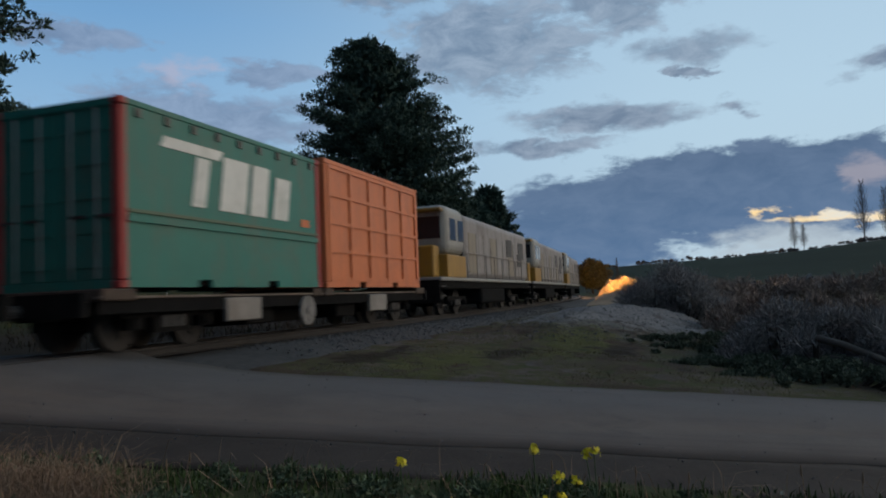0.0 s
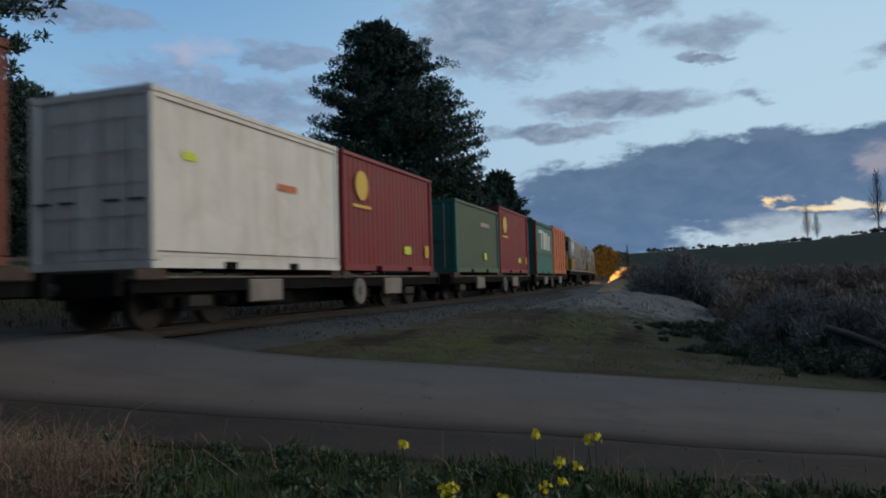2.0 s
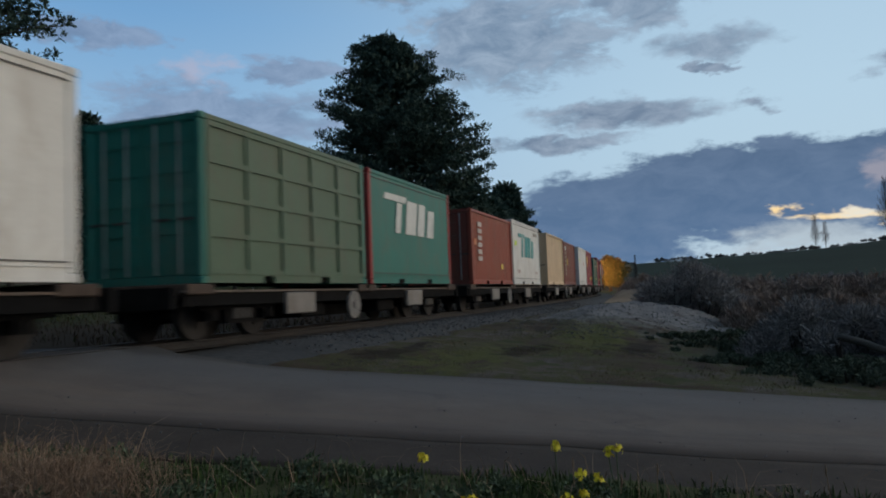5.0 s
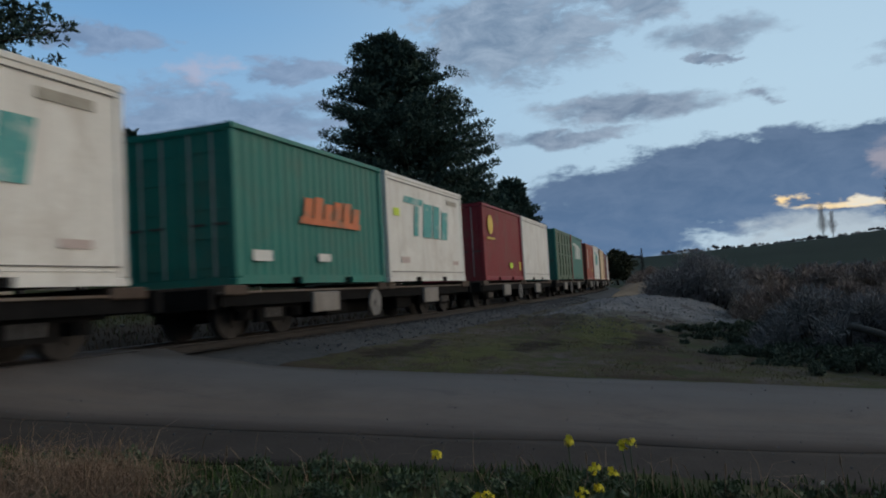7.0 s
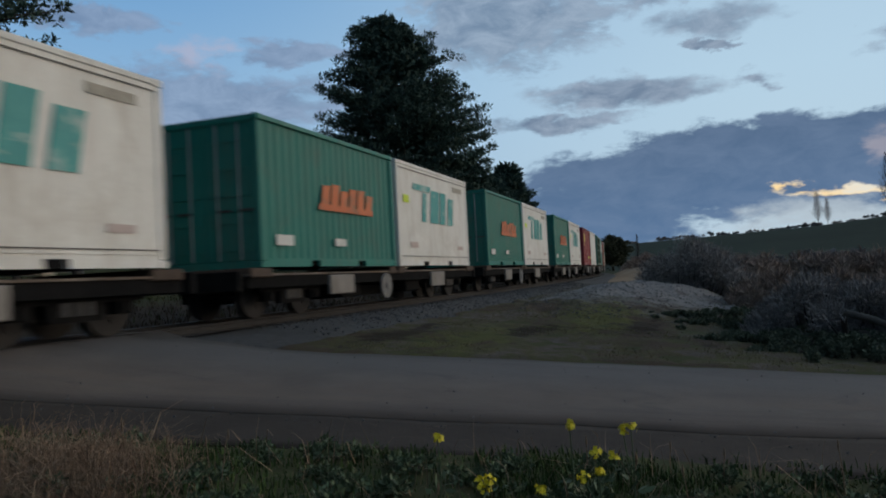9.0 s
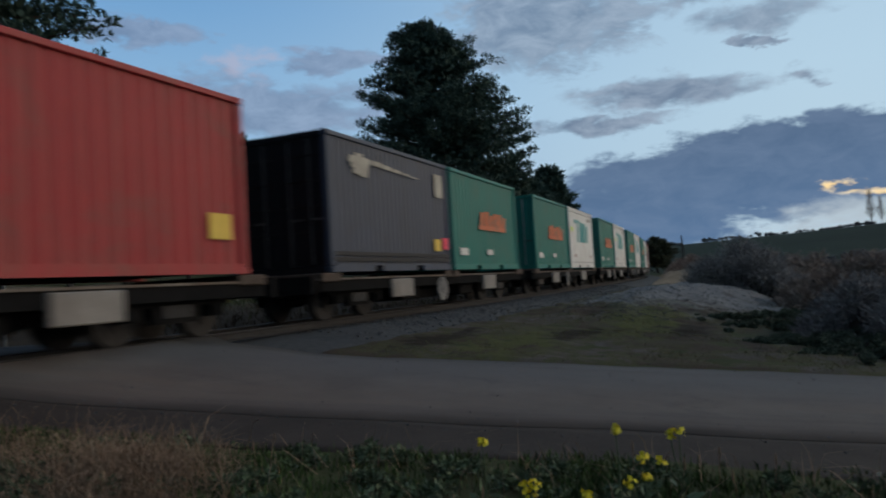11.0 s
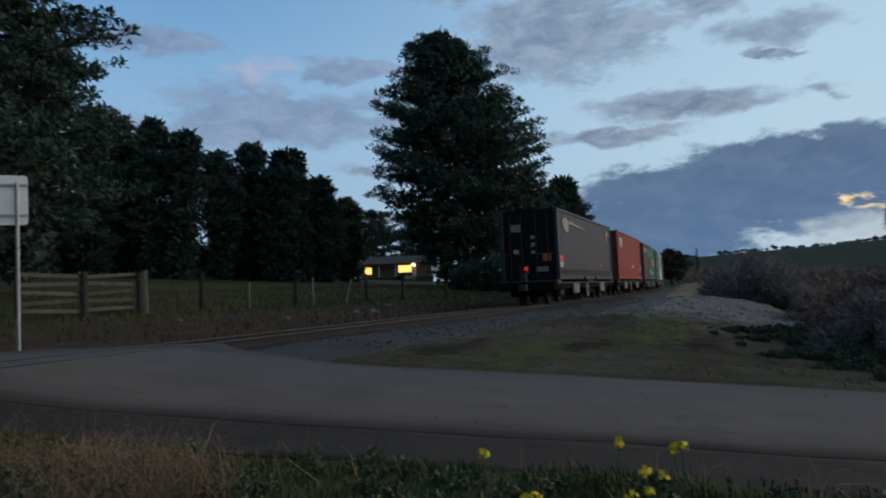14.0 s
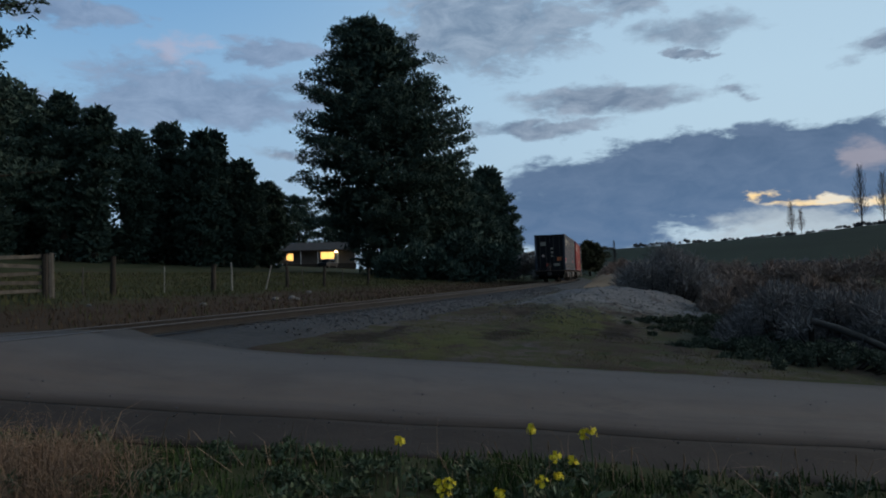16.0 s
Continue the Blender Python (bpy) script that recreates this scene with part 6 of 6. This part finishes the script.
def make_fences():
    posts = [(-27.7, 1.45, 0.13, 0.0, TIMBER), (-23.8, 1.38, 0.10, 0.02, DARKWOOD), (-25.7, 1.0, 0.025, 0.0, TIMBER), (-20.4, 1.05, 0.025, 0.03, PICKET), (-17.0, 1.15, 0.11, 0.03, DARKWOOD), (-15.7, 1.25, 0.04, 0.0, PICKET),
             (-13.3, 1.15, 0.035, 0.30, PICKET), (-11.65, 1.1, 0.09, 0.0, DARKWOOD), (-10.4, 1.0, 0.03, -0.1, TIMBER), (-8.9, 1.2, 0.08, 0.05, DARKWOOD), (-7.5, 1.0, 0.03, 0.0, TIMBER), (-5.6, 1.1, 0.08, 0.1, DARKWOOD)]
    ends = []
    for i, (az, h, r, lean, m) in enumerate(posts):
        x, y = fence_at(az)
        fence_post("weathered paddock fence post with wires" if m is not PICKET else "pale slim picket in the paddock fence", x, y, h, r, lean, m, i)
        ends.append((az, x, y))
    ends.sort()
    wires = thing("fence_wires", "slack wires strung along the paddock fence", "fence wire")
    for zh in (0.35, 0.65, 0.95):
        bm = bmesh.new()
        pts = []
        for (a, x, y), (a2, x2, y2) in zip(ends, ends[1:]):
            for k in range(4):
                f = k / 4
                xx, yy = x + (x2 - x) * f, y + (y2 - y) * f
                pts.append((xx, yy, ground_z(xx, yy) + zh - 0.05 * math.sin(f * math.pi)))
        tube(bm, pts, 0.003, 4)
        part("wire", bm, STEEL, wires)
    # stock-yard panels
    def panel(az0, az1, rails):
        (x0, y0), (x1, y1) = fence_at(az0), fence_at(az1)
        z0, z1 = ground_z(x0, y0), ground_z(x1, y1)
        t = thing("yard_fence", "weathered timber rail fence of a stockyard", "timber fence", "stockyard fence")
        for (x, y, z) in ((x0, y0, z0), (x1, y1, z1)):
            bm = bmesh.new()
            tube(bm, [(x, y, z - 0.1), (x, y, z + 1.4)], 0.09, 8)
            part("post", bm, DARKWOOD, t)
        d = Vector((x1 - x0, y1 - y0, 0))
        n = Vector((d.y, -d.x, 0)).normalized() * 0.1
        for k in range(rails):
            h = 0.25 + 1.05 * k / (rails - 1)
            s = 0.04 * math.sin(k * 2.7 + az0)
            bm = bmesh.new()
            a, b = Vector((x0, y0, z0 + h + s)) - n, Vector((x1, y1, z1 + h - s)) - n
            up = Vector((0, 0, 0.055))
            vs = [bm.verts.new(q) for q in (a - up, b - up, b + up, a + up)]
            ws = [bm.verts.new(q - n * 0.3) for q in (a - up, b - up, b + up, a + up)]
            bm.faces.new(vs)
            bm.faces.new(ws[::-1])
            for i in range(4):
                bm.faces.new((vs[i], vs[(i + 1) % 4], ws[(i + 1) % 4], ws[i]))
            part("rail", bm, TIMBER, t)
    panel(-35.6, -31.6, 5)
    panel(-31.5, -28.0, 5)
    # posts standing in the scrub
    for i, (az, h) in enumerate(((20.75, 1.0), (21.6, 1.05), (20.1, 0.9))):
        x, y, z = spot(az, 31)
        fence_post("old dark post standing in the scrub", x, y, h, 0.09, 0.02, DARKWOOD, 40 + i)
    for i, (a0, z0, a1, z1, r) in enumerate(((26.4, 0.72, 32.5, 0.18, 0.07), (27.2, 0.30, 33, 0.10, 0.07))):
        x0, y0, g0 = spot(a0, 16.6)
        x1, y1, g1 = spot(a1, 15.8)
        lg = thing("log", "fallen grey log lying in the scrub", "log", "fallen timber")
        bm = bmesh.new()
        pts = [(x0 + (x1 - x0) * f, y0 + (y1 - y0) * f, g0 + z0 + (g1 + z1 - g0 - z0) * f + 0.04 * math.sin(f * 5 + i)) for f in (0, 0.25, 0.5, 0.75, 1)]
        tube(bm, pts, [r, r * 1.05, r * 0.95, r * 0.9, r * 0.8], 9)
        part("trunk", bm, TIMBER, lg, flat=False)
        bm = bmesh.new()
        q = pts[0]
        tube(bm, [(q[0], q[1] + 0.05, g0 - 0.1), (q[0], q[1] + 0.05, q[2] - r * 0.7)], 0.06, 6)
        part("prop", bm, DARKWOOD, lg)


def make_house():
    x, y, z = spot(-9.2, 140)
    h = thing("farmhouse", "low distant farmhouse with lit yellow windows", "house")
    h.matrix_basis = facing(x, y, z + 0.5, 170)
    part("footing", soft_box(-6.4, 6.4, -3.9, 3.9, -1.1, 0.02, 0.02, 1), DARKWOOD, h)
    part("verandah_deck", soft_box(-6.6, 6.6, 3.9, 5.85, -0.95, 0.0, 0.02, 1), DARKWOOD, h)
    w = part("wall", soft_box(-6.5, 6.5, -4, 4, 0, 2.6, 0.03, 1), WALL, h)
    bm = bmesh.new()
    a = [bm.verts.new(p) for p in ((-7, -4.6, 2.55), (7, -4.6, 2.55), (7, 4.6, 2.55), (-7, 4.6, 2.55), (-5.5, 0, 4.1), (5.5, 0, 4.1))]
    for q in ((0, 1, 5, 4), (1, 2, 5), (2, 3, 4, 5), (3, 0, 4), (3, 2, 1, 0)):
        bm.faces.new([a[i] for i in q])
    part("roof", bm, ROOF, h)
    for wx, ww, z0, z1 in ((5.15, 1.1, 0.75, 1.95), (-1.6, 2.5, 0.9, 2.1)):
        win = part_box("window", (wx - ww / 2, wx + ww / 2, 4.0, 4.03, z0, z1), WINDOW_GLOW, h, 0, "glowing yellow window")
        part_box("frame", (wx - ww / 2 - 0.08, wx + ww / 2 + 0.08, 3.99, 4.015, z0 - 0.08, z1 + 0.08), SIGN_WHITE, win)
        part_box("glazing_bar", (wx - 0.03, wx + 0.03, 4.03, 4.05, z0, z1), SIGN_WHITE, win)
    bm = bmesh.new()
    bmesh.ops.create_icosphere(bm, subdivisions=2, radius=0.28, matrix=Matrix.Translation((-3.1, 4.3, 2.2)))
    part("porch_lamp", bm, PORCH_GLOW, h, "bright porch lamp")
    part("door", soft_box(-3.6, -2.7, 4.0, 4.05, 0.1, 2.1, 0.01, 1), LOCO_WHITE, h)
    for px in (-6.4, -3.3, 0.2, 3.2, 6.4):
        part_box("verandah_post", (px - 0.06, px + 0.06, 5.6, 5.72, 0, 2.3), SIGN_WHITE, h)
    part("verandah_roof", soft_box(-6.7, 6.7, 4.0, 5.9, 2.3, 2.38, 0.02, 1), ROOF, h)
    for az, r in ((-8.5, 128), (-12.2, 132)):
        x, y, z = spot(az, r)
        c = thing("parked_car", "dark parked car in front of the farmhouse", "car", "cars at the house")
        c.matrix_basis = facing(x, y, z, 200)
        bm = soft_box(-0.85, 0.85, -2.1, 2.1, 0.3, 0.95, 0.12, 2)
        part("body", bm, C_NAVY, c)
        bm = soft_box(-0.72, 0.72, -1.3, 0.9, 0.9, 1.5, 0.18, 2)
        part("cabin", bm, GLASS, c)
        for px in (-0.8, 0.8):
            for py in (-1.3, 1.3):
                bm = bmesh.new()
                tube(bm, [(px - 0.1, py, 0.32), (px + 0.1, py, 0.32)], 0.32, 14)
                part("wheel", bm, SIGN_BLACK, c)


make_fences()
make_house()


# ---- grass, weeds, flowers ----
def blades(name, label, cat, spots, heights, material, seed, bend=0.5, width=0.006, tips=3):
    """Upright tapering blades on given spots."""
    rng = np.random.default_rng(seed)
    p = np.asarray(spots, dtype=float)
    n = len(p)
    h = np.asarray(heights)[:, None]
    a = rng.random(n) * 2 * math.pi
    d = np.stack([np.cos(a), np.sin(a), np.zeros(n)], 1)
    b = rng.random(n) * 2 * math.pi
    lean = np.stack([np.cos(b), np.sin(b), np.zeros(n)], 1) * (bend * rng.random(n))[:, None]
    w = (width * (0.6 + 0.9 * rng.random(n)))[:, None]
    up = np.array([0, 0, 1.0])
    mid = p + h * 0.58 * up + lean * h * 0.30
    tip = p + h * up * (1 - 0.25 * np.linalg.norm(lean, axis=1)[:, None]) + lean * h
    v = np.empty((n * 8, 3))
    v[0::8], v[1::8], v[2::8], v[3::8] = p - d * w, p + d * w, mid + d * w * 0.8, mid - d * w * 0.8
    v[4::8], v[5::8], v[6::8], v[7::8] = mid - d * w * 0.8, mid + d * w * 0.8, tip + d * w * 0.2, tip - d * w * 0.2
    ob = cloud_mesh(name, v, np.arange(n * 8).reshape(n * 2, 4), material)
    return tagged(ob, label, cat, kind="stuff")


def lush(x, y):
    return 0.5 + 0.5 * noise.noise((x * 0.9, y * 0.9, 4.0)) + 0.3 * noise.noise((x * 3.1, y * 3.1, 8.0))


def make_grass():
    rng = random.Random(21)
    green, gh, dry, dh = [], [], [], []
    while len(green) < 26000:
        x, y = rng.uniform(-6.0, 5.5), rng.uniform(3.2, 6.3)
        edge = shoulder_edges(x)[0] + (0.5 if x < -3.2 else 0)
        if y > edge - 0.1 + 0.5 * rng.random() ** 2:
            continue
        l = lush(x, y)
        if rng.random() > (l - 0.25) * 1.9:
            continue
        green.append((x, y, ground_z(x, y) - 0.01))
        gh.append((0.03 + 0.10 * rng.random() ** 1.5) * (0.4 + 0.9 * l))
    for _ in range(17000):
        k = rng.random()
        if k < 0.62:
            x, y = rng.gauss(-2.75, 0.30), rng.gauss(4.75, 0.25)
        elif k < 0.82:
            x, y = rng.gauss(-4.6, 0.7), rng.gauss(5.6, 0.4)
        else:
            x, y = rng.uniform(-6, 5), rng.uniform(3.4, 5.8)
        if y > shoulder_edges(x)[0] + 0.2:
            continue
        dry.append((x, y, ground_z(x, y) - 0.01))
        big = math.exp(-((x + 2.75) / 0.45) ** 2)
        dh.append((0.04 + 0.12 * rng.random()) * (0.6 + 1.0 * big))
    blades("verge_grass", "short green grass along the road verge", "grass", green, gh, GRASS, 1)
    blades("dry_verge_grass", "tangled dry straw-coloured grass tufts on the verge", "dry grass", dry, dh, DRYGRASS, 2, 2.0, 0.0014)
    stems, sh = [], []
    for _ in range(1500):
        if rng.random() < 0.7:
            x, y = rng.gauss(-2.75, 0.33), rng.gauss(4.75, 0.25)
        else:
            x, y = rng.uniform(-5.5, 4.0), rng.uniform(4.0, 5.7)
        if y > shoulder_edges(x)[0]:
            continue
        stems.append((x, y, ground_z(x, y) + 0.06 * rng.random()))
        sh.append(0.12 + 0.26 * rng.random())
    blades("dead_stems", "stiff pale dead stems sticking out of the verge", "dead stems", stems, sh, DRYGRASS, 7, 2.4, 0.0026)
    # a tangle of dead reddish twigs
    rg = np.random.default_rng(77)
    quads = []
    for _ in range(1500):
        bush = rg.random()
        x = rg.normal(-2.72, 0.30) if bush < 0.75 else rg.normal(-3.7, 0.35)
        y = rg.normal(4.72, 0.22) if bush < 0.75 else rg.normal(5.1, 0.25)
        if y > shoulder_edges(x)[0] + 0.05:
            continue
        p = np.array([x, y, ground_z(x, y) + 0.16 * rg.random() ** 2])
        way = np.array([rg.normal() * 0.6, rg.normal() * 0.6, 1.0])
        seg = 0.035 + 0.035 * rg.random()
        wide = 0.0011 + 0.0013 * rg.random()
        for k in range(6):
            way = way / np.linalg.norm(way) + rg.normal(size=3) * 0.38 + np.array([0, 0, -0.05 * k])
            q = p + way / np.linalg.norm(way) * seg
            q[2] = max(q[2], ground_z(x, y))
            side = np.cross(q - p, rg.normal(size=3))
            side = side / np.linalg.norm(side) * wide * (1 - 0.12 * k)
            quads += [p - side, p + side, q + side * 0.88, q - side * 0.88]
            p = q
    tangle = cloud_mesh("dead_brush", np.array(quads), np.arange(len(quads)).reshape(-1, 4), BRUSH)
    tagged(tangle, "tangled reddish-brown dead twigs on the verge", "dead brush", kind="stuff")
    # rough grass between the road and the line, and along the far side
    pts, hs, dpts, dhs = [], [], [], []
    while len(pts) < 15000:
        x, y = rng.uniform(-3, 16), rng.uniform(11.3, 34)
        d, s = from_line(x, y)
        if d < 2.9 + 0.6 * rng.random() or heap_z(x, y) > 0.3 * rng.random():
            continue
        l = lush(x * 0.6, y * 0.6)
        if rng.random() > (l - 0.35) * 2.2 or y < road_edges(x)[1] + 0.15 + 0.5 * rng.random():
            continue
        if rng.random() < 0.65:
            pts.append((x, y, verge_z(x, y) - 0.01))
            hs.append((0.015 + 0.04 * rng.random()) * (0.4 + l))
        else:
            dpts.append((x, y, verge_z(x, y) - 0.01))
            dhs.append(0.02 + 0.05 * rng.random())
    blades("rough_grass", "patchy rough green grass between road and railway", "grass", pts, hs, VERGEGRASS, 4, 0.7, 0.005)
    blades("dry_rough_grass", "patchy dry grass between road and railway", "dry grass", dpts, dhs, TANGRASS, 4, 1.2, 0.004)
    pts, hs, dpts, dhs = [], [], [], []
    for _ in range(46000):
        s, d = rng.uniform(8, 75), -2.6 - 22 * rng.random() ** 1.4
        x, y, h = track(s, -d)
        if s < 15 and y < 14.5:
            continue
        if d > -8.5 and rng.random() < 0.35:
            continue
        if rng.random() < (0.93 if d > -8.5 else 0.2):
            dpts.append((x, y, ground_z(x, y) - 0.01))
            dhs.append(0.05 + 0.14 * rng.random())
        else:
            pts.append((x, y, ground_z(x, y) - 0.01))
            hs.append(0.06 + 0.15 * rng.random())
    blades("paddock_grass", "short green paddock grass beyond the railway", "grass", pts, hs, PADDOCK, 5, 0.6, 0.016)
    blades("dry_paddock_grass", "reddish dry grass along the far side of the railway", "dry grass", dpts, dhs, BROWNGRASS, 6, 0.9, 0.010)


def broad_weed(x, y, size, seed):
    t = thing("weed", "low broad-leaved green weed in the verge", "weed", "weeds in the verge")
    t.location = (x, y, ground_z(x, y))
    rng = np.random.default_rng(seed)
    cs, ss = [], []
    for _ in range(10):
        cs.append((rng.normal() * size, rng.normal() * size * 0.7, abs(rng.normal()) * size * 0.5 + 0.03))
        ss.append(size * 0.7)
    v, f = leaf_cloud(cs, ss, 26, rng, size * 0.6, size * 0.16, 0.5, 0.7)
    v[:, 2] = np.maximum(v[:, 2], 0.0)
    cloud_mesh("leaves", v, f, WEED, t)


def flower(x, y, top, heads, seed, petal=None, size=0.03):
    """A mustard plant: a branching stem with clusters of four-petalled flowers."""
    rng = random.Random(seed)
    z = ground_z(x, y)
    t = thing("flowering_weed", "thin green mustard weed with yellow flower clusters" if petal is None else "thin weed with a small white flower head", "flower", "flowers in the verge")
    t.location = (x, y, z)
    h = top - z
    bm = bmesh.new()
    tips = []
    tube(bm, [(0, 0, 0), (0.01, 0.01, h * 0.5), (0, 0, h)], [0.006, 0.005, 0.003], 5, False)
    tips.append((0, 0, h))
    for dx, dz in heads:
        tube(bm, [(0, 0, h * 0.45), (dx * 0.6, 0.01, (h + dz) * 0.75), (dx, 0.0, h + dz)], [0.004, 0.004, 0.003], 5, False)
        tips.append((dx, 0, h + dz))
    part("stem", bm, WEED, t)
    for tx, ty, tz in tips:
        bm = bmesh.new()
        for k in range(15):
            a, b = rng.random() * 6.28, rng.random()
            c = Vector((tx + math.cos(a) * size * 0.95 * b, ty + math.sin(a) * size * 0.95 * b, tz + rng.uniform(-0.7, 0.7) * size))
            out = Vector((math.cos(a), math.sin(a), rng.uniform(-0.1, 0.9))).normalized()
            u = out.orthogonal().normalized()
            w = out.cross(u)
            for q in range(4):
                th = q * math.pi / 2 + a
                e = u * math.cos(th) + w * math.sin(th)
                g = u * -math.sin(th) + w * math.cos(th)
                l = size * 0.42
                vs = [bm.verts.new(c), bm.verts.new(c + e * l * 0.6 + g * l * 0.45 + out * 0.002), bm.verts.new(c + e * l + out * 0.004), bm.verts.new(c + e * l * 0.6 - g * l * 0.45 + out * 0.002)]
                bm.faces.new(vs)
        part("flower_head", bm, petal or YELLOW, t)
    rg = np.random.default_rng(seed)
    v, f = leaf_cloud([(0, 0, h * q) for q in (0.1, 0.25, 0.4)], [0.05] * 3, 7, rg, 0.09, 0.014, 0.3, 0.8)
    cloud_mesh("leaves", v, f, WEED, t)


def on_ray(az, el, depth):
    """Where the line of sight at that azimuth and elevation is so many metres out."""
    return depth * math.sin(radians(az)) - 0.055, depth * math.cos(radians(az)), EYE[2] + depth * math.tan(radians(el))


def make_flowers():
    for i, (az, el, r, heads, petal) in enumerate((
            (-3.6, -12.2, 4.6, (), None), (6.5, -11.6, 4.7, (), None), (11.0, -11.7, 4.6, ((-0.05, -0.02),), None),
            (8.3, -13.6, 4.5, ((0.10, -0.03),), None), (8.4, -15.0, 4.3, ((-0.09, -0.02),), None), (-0.6, -15.4, 4.4, ((0.06, 0.02), (0.03, -0.05)), None),
            (4.0, -16.2, 4.3, (), None), (23.8, -14.2, 4.8, (), WHITEPETAL), (26.4, -15.8, 4.7, (), WHITEPETAL))):
        x, y, z = on_ray(az, el, r)
        flower(x, y, z, heads, i, petal, 0.038 if petal is None else 0.013)
    rng = random.Random(6)
    for i in range(80):
        x = rng.uniform(-3.6, 3.0)
        y = rng.uniform(4.2, shoulder_edges(x)[0] - 0.15)
        broad_weed(x, y, rng.uniform(0.035, 0.08), 300 + i)
    # dry stalks standing over the grass
    for i in range(14):
        x = rng.uniform(-2.6, 3.2)
        y = rng.uniform(4.3, 5.4)
        t = thing("dry_stalk", "thin pale dry seed stalk in the verge", "grass stalk", "dry stalks")
        t.location = (x, y, ground_z(x, y))
        bm = bmesh.new()
        h = rng.uniform(0.22, 0.42)
        l = rng.uniform(-0.05, 0.05)
        tube(bm, [(0, 0, 0), (l * 0.5, 0, h * 0.6), (l, 0, h)], [0.004, 0.003, 0.002], 5)
        part("stalk", bm, DRYGRASS, t)
        bm = bmesh.new()
        tube(bm, [(l, 0, h - 0.06), (l, 0, h - 0.02), (l, 0, h + 0.02)], [0.003, 0.008, 0.002], 6)
        part("seed_head", bm, DRYGRASS, t)


make_grass()
make_flowers()

motions()
